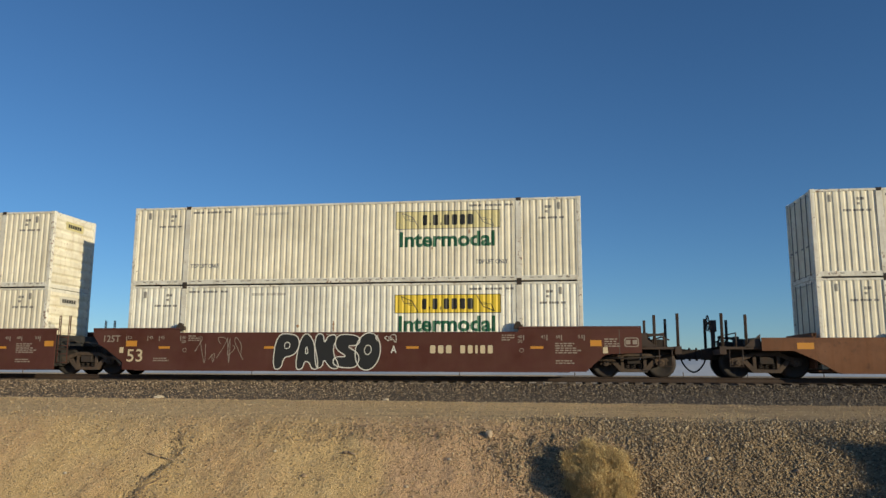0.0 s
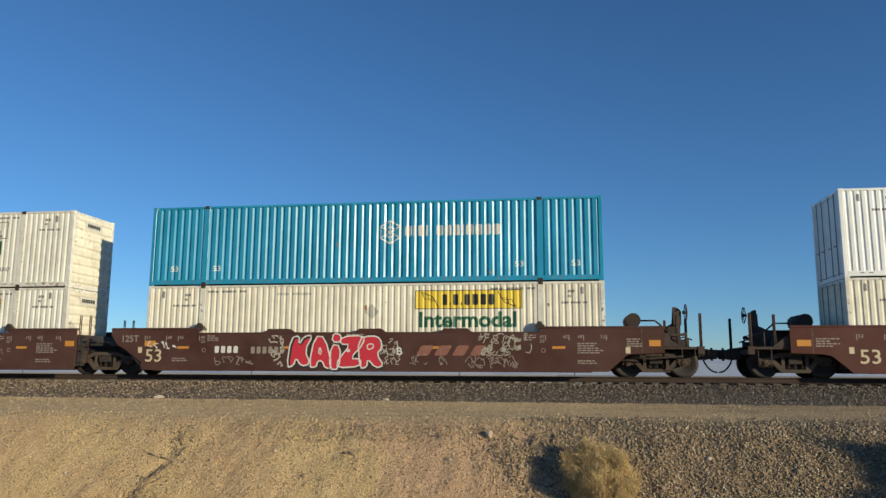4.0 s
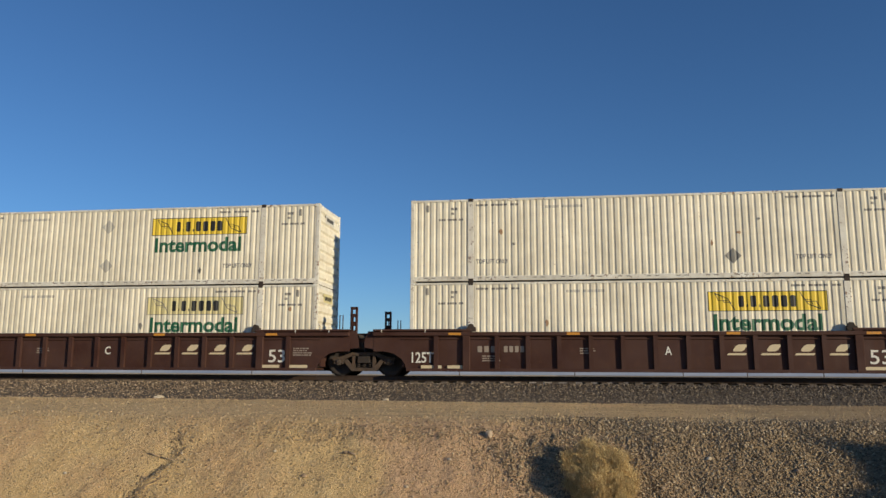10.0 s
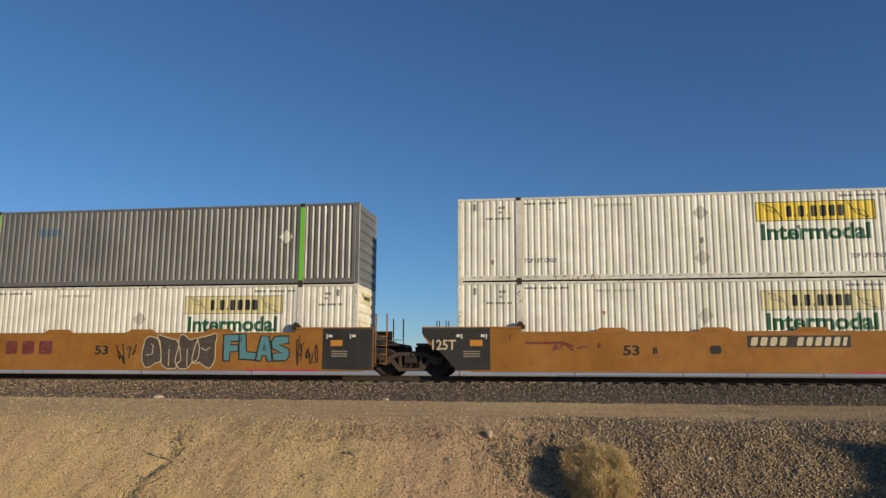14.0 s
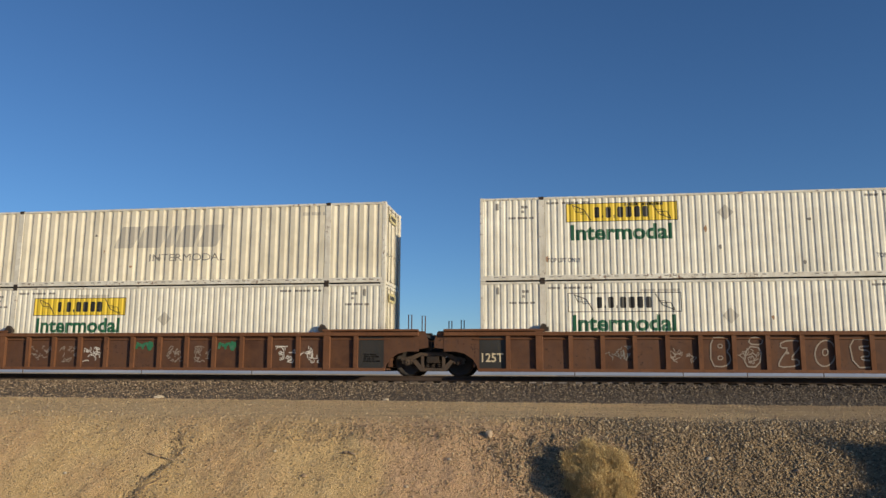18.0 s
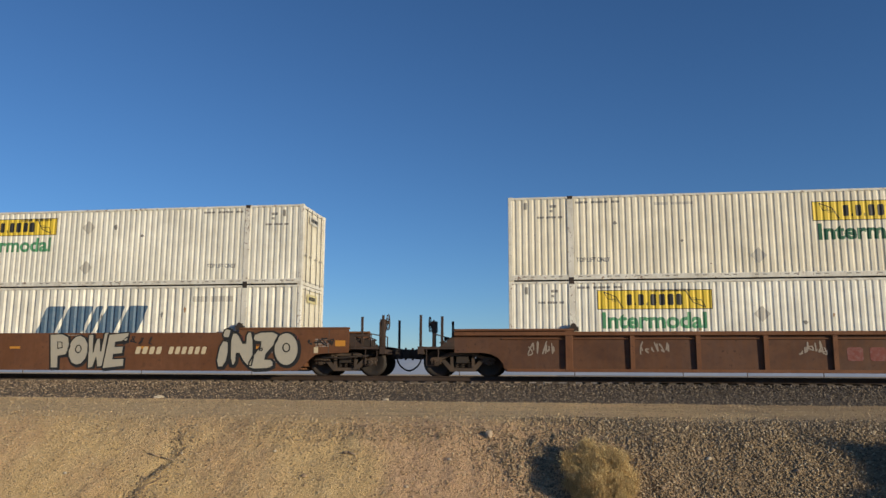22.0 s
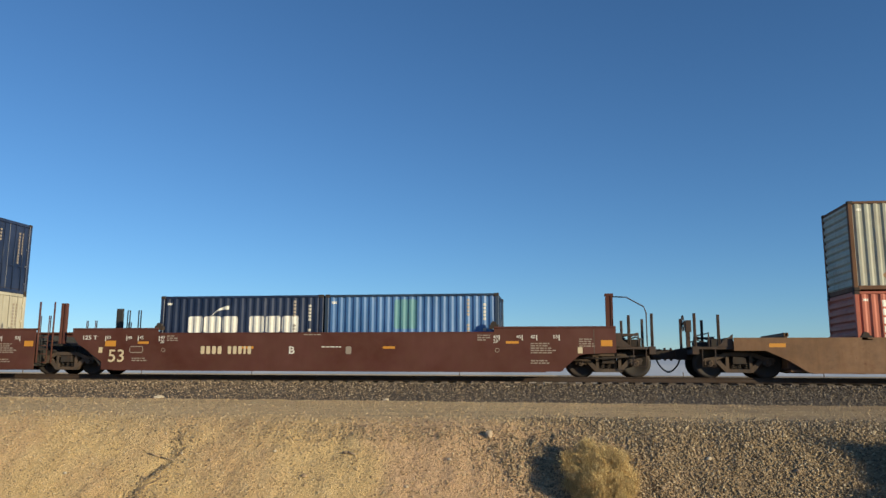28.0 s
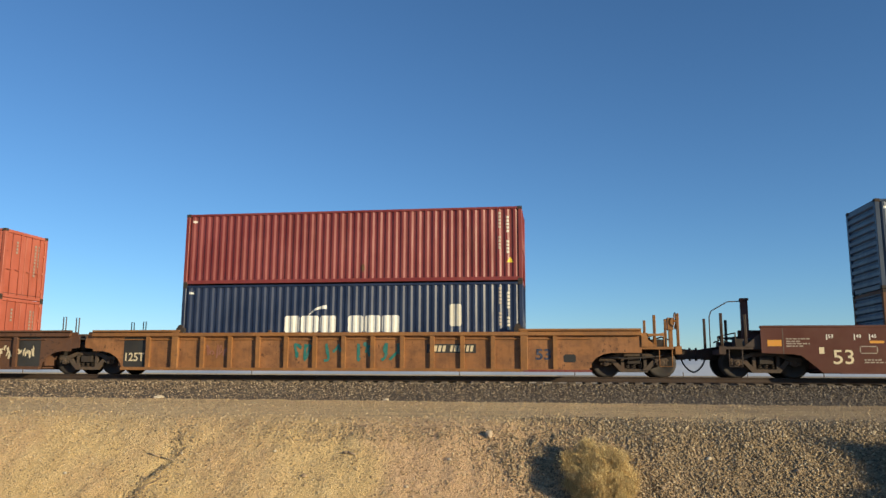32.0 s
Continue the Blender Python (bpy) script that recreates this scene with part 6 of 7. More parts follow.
def mound(x, y, wide, deep, tall, seed):
    """A low heap of tan dirt."""
    xs, ys = np.linspace(-wide / 2, wide / 2, 25), np.linspace(-deep / 2, deep / 2, 9)
    base = ground_z(x, y) - 0.06

    def height(u, v):
        r = min(1.0, math.hypot(2 * u / wide, 2 * v / deep))
        return base + tall * (1 - r * r) ** 1.5 * (1 + 0.3 * noise.noise((u * 0.7, v, seed)))
    me = bpy.data.meshes.new("dirt_mound")
    me.from_pydata([(u, v, height(u, v)) for v in ys for u in xs], [], [(j * 25 + i, j * 25 + i + 1, (j + 1) * 25 + i + 1, (j + 1) * 25 + i) for j in range(8) for i in range(24)])
    me.materials.append(DIRT)
    m = tagged(new("dirt_mound", me), "low heap of tan dirt beyond the track", "dirt mound")
    m.location = (x, y, 0)


mound(-36.5, 71.0, 13.0, 6.0, 1.05, 1.0)
mound(-6.0, 76.0, 9.0, 5.0, 0.95, 2.0)
mound(31.0, 78.0, 10.0, 5.0, 1.0, 3.0)

# ---- the train, car by car ----
CARS = []        # (thing, x on the track at the start, y, z)


def ride(car, centre, *boxes):
    """Set a car on the track and its containers into its well."""
    CARS.append((car, centre, 0.0))
    for b in boxes:
        dx = b["dx"] if "dx" in b else 0.0
        CARS.append((b, centre + dx, b["base"]))


R, LFT = 1.65, -5.22     # where the haulier's boards begin

# single rusty car, white boxes
c = well_car("rusty orange low-sided well car", 16.34, RUSTORANGE, "low", "c", "c", {"kit_l": "wheel"})
patch(c, -8.6, 1.0, 0.5, 0.2, INK_ORANGE)
ride(c, 16.34, box53(0, "dusty white corrugated container in a well car", CREAM, seed=1), box53(1, "dusty white corrugated container stacked on another", CREAM, seed=2))

# brown articulated set
BOLD_NUM = (0.9, 0.9, 0.9, 0, 0.8, 0.8, 0.4, 0.8, 0.8)
c = well_car("brown smooth-sided well car with white bubble graffiti", -7.13, MAROON, "smooth", "a", "c", {"kit_r": "", "kit_l": ""})
standard_marks(c, INK_DUSTY, INK_CREAM, coupled="n")
car_words(c, "125T", -8.5, 1.26, 0.24, INK_DUSTY, 0.62)
car_words(c, "A", 1.76, 0.89, 0.25, INK_WHITE, 0.2)
car_bars(c, BOLD_NUM, 4.05, 0.89, 2.1, 0.27, INK_CREAM)
piece(c, -0.57, 0.8, 3.6, 1.2, "PAKSO", INK_BLACK, INK_WHITE, 2, 0.035, None, "black sprayed bubble letters with white outlines", 11, 1.25)
scribble(c, 1.5, 1.25, 0.7, 0.25, 3, INK_WHITE, 4)
scribble(c, -4.4, 0.85, 1.9, 0.95, 5, INK_DUSTY, 5)
patch(c, 9.58, 1.12, 0.46, 0.3, INK_DUSTY, "notice_frame")
patch(c, 9.58, 1.12, 0.4, 0.24, MAROON, "notice", "", 0.007)
for x in (9.47, 9.69):
    patch(c, x, 1.12, 0.15, 0.14, INK_DUSTY, "notice_bar", "", 0.01)
b0 = box53(0, "white corrugated container with a yellow sign panel", WHITE, seed=3)
haul_sign(b0, R, 1.84)
b1 = box53(1, "white corrugated container with a bleached sign panel", CREAM, seed=4)
haul_sign(b1, R, 1.86, "pale")
ride(c, -7.13, b0, b1)

c = well_car("brown smooth-sided well car with a small sprayed drawing", -26.54, MAROON)
standard_marks(c, INK_DUSTY, INK_CREAM)
car_words(c, "125T", -8.5, 1.26, 0.24, INK_DUSTY, 0.62)
car_words(c, "C", -3.1, 0.86, 0.25, INK_WHITE, 0.2)
scribble(c, -5.3, 0.95, 0.9, 0.75, 4, INK_DUSTY, 7, 0.03)
b0 = box53(0, "white corrugated container with a half-missing yellow sign", CREAM, seed=5)
haul_sign(b0, R, 1.84, cut=1.95)
b1 = box53(1, "white corrugated container with rusty scrapes", CREAM, seed=6)
haul_sign(b1, R, 1.84)
for k, x in enumerate((-3.6, -3.35, -3.1, -2.8, -2.5)):
    blot(b1, x, 0.42, 0.12, 0.25, k)
blot(b1, -4.0, 0.1, 1.6, 0.07, 9)
blot(b1, -0.4, 0.75, 0.22, 0.1, 3)
blot(b1, -3.2, 0.14, 2.6, 0.09, 8)
ride(c, -26.54, b0, b1)

c = well_car("brown smooth-sided well car with white outline graffiti", -45.98, MAROON, "smooth", "c", "a", {"kit_l": "tank wheel"})
standard_marks(c, INK_DUSTY, INK_CREAM, coupled="l")
car_words(c, "B", 0.1, 0.85, 0.25, INK_WHITE, 0.2)
car_bars(c, BOLD_NUM, -3.3, 0.85, 2.1, 0.27, INK_CREAM)
piece(c, 3.4, 0.8, 3.6, 1.2, "BRKSO", None, INK_DUSTY, 2, 0.032, seed=12, over=1.3)
scribble(c, -1.3, 1.2, 2.6, 0.35, 7, INK_DUSTY, 8)
scribble(c, 7.2, 0.95, 1.4, 0.35, 5, INK_DUSTY, 9)
scribble(c, 1.8, 0.9, 0.8, 0.6, 3, INK_DUSTY, 10)
b0 = box53(0, "cream corrugated container with a yellow sign panel", CREAM, seed=7)
haul_sign(b0, R, 1.84)
b1 = box53(1, "clean white corrugated container with a framed yellow sign", BRIGHT, seed=8)
haul_sign(b1, 1.55, 1.33, framed=True)
ride(c, -45.98, b0, b1)

# dark brown articulated set with graffiti
LOGO4 = (1, 1, 0.95, 0.9)
c = well_car("dark brown smooth-sided well car with red bubble graffiti", -69.6, BROWN, "smooth", "a", "c", {"kit_r": "tank wheel"})
standard_marks(c, INK_DUSTY, INK_CREAM, coupled="r")
car_words(c, "125T", -8.5, 1.26, 0.24, INK_DUSTY, 0.62)
car_bars(c, (0.9, 0.9, 0.9, 0.9), -4.9, 0.88, 0.85, 0.24, INK_WHITE)
car_bars(c, (0.9, 0.9, 0.9, 0.9, 0.9, 0.9), -3.4, 0.86, 1.2, 0.24, INK_DUSTY)
piece(c, -0.98, 0.82, 3.2, 1.12, "KAIZR", INK_RED, INK_WHITE, 1, 0.05, INK_BLACK, "red sprayed letters with white outlines", 13, 1.2)
thicket(c, -3.0, 0.8, 0.35, 1.0, 9, INK_SILVER, 200, 0.05)
thicket(c, 0.95, 0.75, 0.5, 0.9, 14, INK_SILVER, 201, 0.03)
car_words(c, "B", 1.25, 0.83, 0.25, INK_WHITE, 0.2)
car_bars(c, LOGO4, 3.0, 0.85, 2.4, 0.34, INK_PINK, 0.2, label="faded orange slanted bars")
thicket(c, 4.75, 1.05, 1.5, 0.65, 46, INK_SILVER, 202, 0.028)
thicket(c, 4.3, 0.48, 1.6, 0.35, 22, INK_DUSTY, 203, 0.026)
thicket(c, 2.2, 0.55, 1.1, 0.3, 9, INK_DUSTY, 204, 0.025)
scribble(c, -7.3, 1.05, 1.1, 0.3, 5, INK_WHITE, 14, 0.03)
scribble(c, -4.6, 0.5, 1.4, 0.3, 6, INK_DUSTY, 15)
b0 = box53(0, "cream corrugated container with a yellow sign panel", CREAM, seed=9)
haul_sign(b0, 1.76, 1.98)
placard(b0, 0.2, 1.9)
b1 = box53(1, "glossy teal corrugated container with white emblem", TEAL, 0.27, 0.038, seed=10, stencils=False)
bars_on(b1, (0.8, 0.25, 0.8, 0.25, 0, 0.8, 0.8, 0.8, 0.3, 0.9, 0.8, 0.8, 0.9), 1.45, 1.62, 3.3, 0.38, INK_WHITE, label="white bars of a painted name")


def hexagon(bm):
    ring = [(0.4 * math.cos(k * math.pi / 3 + math.pi / 6), 0.4 * math.sin(k * math.pi / 3 + math.pi / 6)) for k in range(7)]
    stroke(bm, ring, 0.06)
    for k in range(6):
        stroke(bm, [(0, 0), ring[k]], 0.035)
    stroke(bm, [(0.5 * x, 0.5 * z) for x, z in ring], 0.05)


on_side(b1, "emblem", ("hexagon",), hexagon, INK_WHITE, 0.8, 1.78, "white hexagonal emblem")
for x in (-7.2, -5.6, 5.2, 7.0):
    words_on(b1, "53", x, 0.5, 0.3, 0.2, INK_WHITE)
ride(c, -69.6, b0, b1)

c = well_car("dark brown smooth-sided well car covered in tags", -88.91, BROWN)
standard_marks(c, INK_DUSTY, INK_CREAM)
bubbles(c, -3.8, 0.8, 1.5, 1.1, 2, INK_GREENTAG, INK_DUSTY, 14, "dark green sprayed blob")
car_bars(c, LOGO4, 1.2, 0.88, 2.4, 0.34, INK_PINK, 0.2, label="faded orange slanted bars")
car_bars(c, BOLD_NUM, -3.6, 0.86, 2.2, 0.25, INK_DUSTY)
for k in range(6):
    thicket(c, (-0.4, 0.3, 4.9, 5.4, -6.0, -5.6)[k], 0.85, 0.8, 0.8, 9, INK_DUSTY, 30 + k, 0.026)
on_car(c, "graffiti_fill", ("pinkpost",), lambda bm: flat(bm, ((-0.35, -0.5), (0.35, -0.5), (0.3, -0.25), (0.2, 0.5), (-0.1, 0.5))), INK_PINK, 3.6, 0.78, "pink sprayed shape")
b0 = box53(0, "white corrugated container with a yellow sign panel", WHITE, seed=11)
haul_sign(b0, R, 1.84)
placard(b0, 0.0, 1.7)
b1 = box53(1, "white corrugated container with an outlined sign", WHITE, seed=12)
haul_sign(b1, R, 1.86, "outline")
for k in range(5):
    blot(b1, 1.2 + k * 0.5, 0.72, 0.12, 0.1, k)
ride(c, -88.91, b0, b1)

c = well_car("dark brown smooth-sided well car with pale graffiti", -108.35, BROWN, "smooth", "c", "a", {"kit_l": "wheel"})
standard_marks(c, INK_DUSTY, INK_CREAM, coupled="l")
car_words(c, "A", -0.7, 0.92, 0.26, INK_WHITE, 0.2)
piece(c, -1.15, 0.85, 1.9, 1.05, "REY", INK_PINK, INK_SILVER, 1, 0.03, None, "dull pink sprayed letters", 15, 1.25)
bubbles(c, -2.6, 0.85, 0.8, 0.9, 1, INK_GREENTAG, INK_DUSTY, 16, "green sprayed blob")
piece(c, -4.77, 0.95, 0.9, 0.9, "SK", INK_SILVER, INK_DUSTY, 2, 0.025, None, "silver sprayed letters", 40, 1.2)
for k in range(6):
    on_car(c, "graffiti_fill", ("tri",), lambda bm: flat(bm, ((-0.18, 0.15), (0.0, -0.18), (0.18, 0.15))), INK_DUSTY, -6.3 + 0.4 * k, 0.55, "dusty sprayed triangle")
car_bars(c, LOGO4, -3.8, 0.9, 1.5, 0.3, INK_PINK, 0.2)
car_bars(c, BOLD_NUM, 3.4, 0.88, 2.8, 0.25, INK_PINK)
thicket(c, 5.5, 0.8, 1.5, 1.0, 30, INK_CREAM, 17, 0.028)
scribble(c, 0.9, 0.9, 1.6, 0.5, 8, INK_DUSTY, 41)
scribble(c, 6.9, 0.95, 0.8, 0.2, 4, INK_WHITE, 42, 0.03)
b0 = box53(0, "white corrugated container with a bright yellow sign", WHITE, seed=13)
haul_sign(b0, R, 1.82)
placard(b0, 0.0, 1.7)
b1 = box53(1, "white corrugated container with an outlined sign", WHITE, seed=14)
haul_sign(b1, R, 1.84, "outline")
ride(c, -108.35, b0, b1)

# single faded orange ribbed car
c = well_car("faded orange ribbed well car, brown with dirt", -131.82, OCHRE, "ribbed", "c", "c", {"kit_l": "wheel", "kit_r": "wheel", "trim": OCHRETRIM, "gear": OCHRE})
standard_marks(c, INK_DUSTY, INK_BLACK, 0.87, 5.6, "ribbed", False)
car_bars(c, (1, 1, 1), 4.1, 0.85, 1.3, 0.34, INK_PINK, 0.1)
car_bars(c, (0.9, 0.9, 0.9, 0, 0.9, 0.9, 0.9, 0.9, 0.9), -4.9, 0.95, 1.5, 0.2, INK_DUSTY)
scribble(c, 2.6, 0.95, 0.7, 0.5, 3, INK_DUSTY, 43)
b0 = box53(0, "cream corrugated container with a yellow sign panel", CREAM, seed=15)
haul_sign(b0, R, 1.84)
b1 = box53(1, "cream corrugated container with a yellow sign panel", CREAM, seed=16)
haul_sign(b1, R, 1.84)
placard(b1, 0.0, 2.3)
placard(b1, 0.0, 0.8)
blot(b1, 0.7, 0.8, 0.1, 0.12, 1, INK_BLACK)
blot(b1, -0.5, 0.6, 0.25, 0.1, 2)
ride(c, -131.82, b0, b1)

# dark brown ribbed articulated set
for centre, lft, rgt, letter, seed in ((-155.17, "a", "c", "A", 20), (-174.61, "a", "a", "C", 30), (-193.94, "c", "a", "B", 40)):
    c = well_car("dark brown ribbed well car with slanted white bars", centre, DARKBROWN, "ribbed", lft, rgt, {"kit_r": "post", "kit_l": "post wheel", "posts": True})
    standard_marks(c, INK_WHITE, INK_WHITE, 0.66, 6.72, "ribbed")
    car_words(c, letter, 0.4, 0.85, 0.28, INK_WHITE, 0.22)
    for k in range(4):
        car_bars(c, (1,), 2.6 + 1.02 * k, 0.94, 0.5, 0.22, INK_CREAM, 0.16, label="slanted cream bar of a logo")
        car_bars(c, (1,), 2.5 + 1.02 * k, 0.745, 0.62, 0.065, INK_CREAM, 0.05, label="cream underline of a logo")
    car_bars(c, (0.9, 0.9, 0.9), -5.45, 0.9, 0.6, 0.2, INK_DUSTY)
    car_bars(c, (0.9, 0.9, 0.9, 0.9, 0.9), -4.45, 0.9, 0.85, 0.2, INK_DUSTY)
    if lft == "a":
        car_words(c, "125T", -7.6, 0.62, 0.36, INK_WHITE, 0.75)
    for x in (-7.3, -6.4, 6.5, 7.5):
        patch(c, x, 0.28, 0.7, 0.16, INK_CREAM, "sill_patch", "pale worn patch along the sill", 0.06)
    small_print(c, -5.6, 0.65, 0.6, 3, INK_DUSTY, 5)
    small_print(c, -2.4, 0.9, 0.5, 3, INK_DUSTY, 6)
    small_print(c, 7.3, 0.9, 0.7, 4, INK_DUSTY, 7)
    for x in (-9.0, -7.5, 7.4, 8.6):
        patch(c, x, 1.5, 0.03, 0.1, INK_WHITE, "length_tick", "", 0.13)
    b0 = box53(0, "cream corrugated container with a yellow sign panel", CREAM, seed=seed)
    haul_sign(b0, R, 1.84, "pale" if centre < -174 and centre > -175 else "yellow")
    if letter == "A":
        b1 = box53(1, "plain cream corrugated container with a grey placard", CREAM, seed=seed + 1)
        placard(b1, 2.5, 0.75, INK_DARK)
    elif letter == "C":
        b1 = box53(1, "cream corrugated container with a yellow sign panel", CREAM, seed=seed + 1)
        haul_sign(b1, R, 1.84)
        placard(b1, 0.0, 2.2)
        placard(b1, 0.0, 0.75)
    else:
        b1 = box53(1, "white corrugated container with dark slanted bars", WHITE, 0.24, 0.036, seed=seed + 1, stencils=False)
        bars_on(b1, (0.8, 1.0, 0.3, 0.75, 0.8), -2.4, 1.4, 4.5, 0.82, INK_NAVY, 0.35, 0.14, "dark slanted bars of a haulier's name")
        words_on(b1, "INTERMODAL", -0.95, 0.9, 3.0, 0.26, INK_DARK, 0.0)
        words_on(b1, "53ft", -7.2, 0.45, 0.5, 0.3, INK_DARK)
        bars_on(b1, SMALL, 5.0, 2.4, 1.0, 0.1, INK_DARK)
    ride(c, centre, b0, b1)

# clean orange articulated set
for centre, lft, rgt, n in ((-217.0, "a", "c", 0), (-236.62, "a", "a", 1), (-256.16, "c", "a", 2)):
    c = well_car(("bright orange smooth-sided well car", "bright orange well car with black panels and graffiti", "bright orange well car with a black end panel")[n], centre, ORANGE, "smooth", lft, rgt, {"kit_r": "wheel", "kit_l": "wheel", "gear": OCHRE})
    for s, kind in ((-1, lft), (1, rgt)):
        if kind == "a":
            on_car(c, "black_panel", ("blackpanel", s), lambda bm: flat(bm, [(s * x, z) for x, z in (((6.95, 0.22), (8.06, 0.2), (9.18, 1.38), (9.22, 1.44), (9.22, 1.6), (6.95, 1.6)) if s < 0 else ((6.95, 0.22), (8.68, 0.2), (8.68, 1.6), (6.95, 1.6)))]), BLACK, 0, 0, "black painted end panel", 0.017)
            patch(c, s * 7.42, 1.1, 0.42, 0.2, INK_ORANGE, lift=0.022)
            for x, q in ((6.98, 0.1), (7.8, 0.1)):
                patch(c, s * (x + 0.1), 1.32, 0.04, 0.16, INK_WHITE, "length_tick", "", 0.022)
                patch(c, s * (x + 0.22), 1.34, 0.14, 0.09, INK_WHITE, "length_tick", "", 0.022)
            on_car(c, "small_print", ("bp",), lambda bm: [quad(bm, -0.3, -0.08 * k, 0.25, 0.04 - 0.08 * k) for k in range(3)] and None, INK_DUSTY, s * 7.55, 0.8, "", 0.022)
            if s < 0:
                on_car(c, "stencil", ("w125",), lambda bm: text_faces(bm, "125T", -0.4, -0.17, 0.4, 0.17, 0.018), INK_CREAM, -8.5, 1.04, "", 0.022)
    for x in (-6.3, 6.1, 5.4):
        patch(c, x, 1.28, 0.05, 0.18, INK_MAROON, "length_tick")
    patch(c, 5.5, 0.185, 2.6, 0.05, INK_RED, "red_sill_paint", "red sill paint", 0.006)
    if n == 0:
        car_words(c, "53", -2.4, 0.86, 0.32, INK_BLACK, 0.5)
        car_words(c, "B", -1.65, 0.85, 0.2, INK_BLACK, 0.14)
        car_bars(c, (0.9, 0.9, 0.9, 0.9, 0, 0.8, 0.8, 0.8, 0.8, 0.8, 0.5), 2.7, 1.14, 2.9, 0.27, INK_CREAM, 0.06, back=BLACK)
        scribble(c, -4.2, 1.0, 1.6, 0.3, 4, INK_MAROON, 50, 0.05)
        patch(c, 0.2, 0.88, 0.34, 0.26, INK_BLACK, "notice_frame")
        patch(c, -5.2, 1.1, 1.2, 0.08, INK_MAROON, "stripe")
    elif n == 1:
        car_bars(c, (1, 1, 1.1), -4.1, 0.95, 1.85, 0.48, INK_MAROON)
        car_words(c, "53", -1.23, 0.86, 0.32, INK_BLACK, 0.5)
        scribble(c, -0.3, 0.7, 0.8, 0.7, 4, INK_BLACK, 51, 0.035)
        bubbles(c, 1.68, 0.82, 2.7, 1.15, 4, INK_SOOT, INK_CREAM, 18, "dark grey sprayed bubble shapes with cream outlines", 0.035)
        piece(c, 4.55, 0.93, 2.35, 0.9, "FLAS", INK_CYAN, INK_BLACK, 0, 0.045, None, "pale blue sprayed letters outlined in black", 19, 1.12)
        scribble(c, 6.4, 0.75, 0.8, 0.9, 5, INK_BLACK, 52, 0.03)
    else:
        car_bars(c, (0.9, 0.9, 0.9, 0.9, 0, 0.8, 0.8, 0.8, 0.8, 0.8, 0.5), -4.1, 1.14, 2.7, 0.27, INK_CREAM, 0.06, back=BLACK)
        car_words(c, "53", -2.0, 0.86, 0.32, INK_BLACK, 0.5)
        car_words(c, "A", -1.4, 0.82, 0.2, INK_BLACK, 0.14)
        car_bars(c, (0.8, 0.8, 0.8), 3.6, 1.05, 0.7, 0.25, INK_MAROON, 0.1)
        small_print(c, 4.7, 0.9, 0.9, 4, INK_MAROON, 8)
        patch(c, -0.8, 0.85, 0.25, 0.1, INK_CREAM)
    b0 = box53(0, "white corrugated container with a bleached sign" if n < 2 else "white corrugated container with a yellow sign", WHITE, seed=60 + n)
    haul_sign(b0, R, 1.86, ("pale", "pale", "yellow")[n])
    placard(b0, -0.1, 1.7)
    if n == 1:
        b1 = box53(1, "dull grey metallic container with lime green posts", GREY, 0.225, 0.03, seed=65, stencils=False)
        for x in (-5.985, 5.985):
            part("lime_stripe", mbox("lime_stripe", -0.085, 0.085, -0.004, 0.0, 0.14, 2.74), INK_LIME, b1, "lime green painted post", at=(x, -1.2995, 0))
        bars_on(b1, (1, 1, 1, 1), -4.2, 1.9, 0.9, 0.3, INK_STEELBLUE)
        placard(b1, 5.3, 1.7, INK_GHOST)
    else:
        b1 = box53(1, "white corrugated container with a yellow sign panel" if n == 0 else "white corrugated container with an outlined sign", WHITE, seed=66 + n)
        haul_sign(b1, R, 1.86, "yellow" if n == 0 else "outline", INK_FADEDGREEN if n else None)
        placard(b1, 0.0, 2.2)
        placard(b1, 0.0, 0.7)
    ride(c, centre, b0, b1)

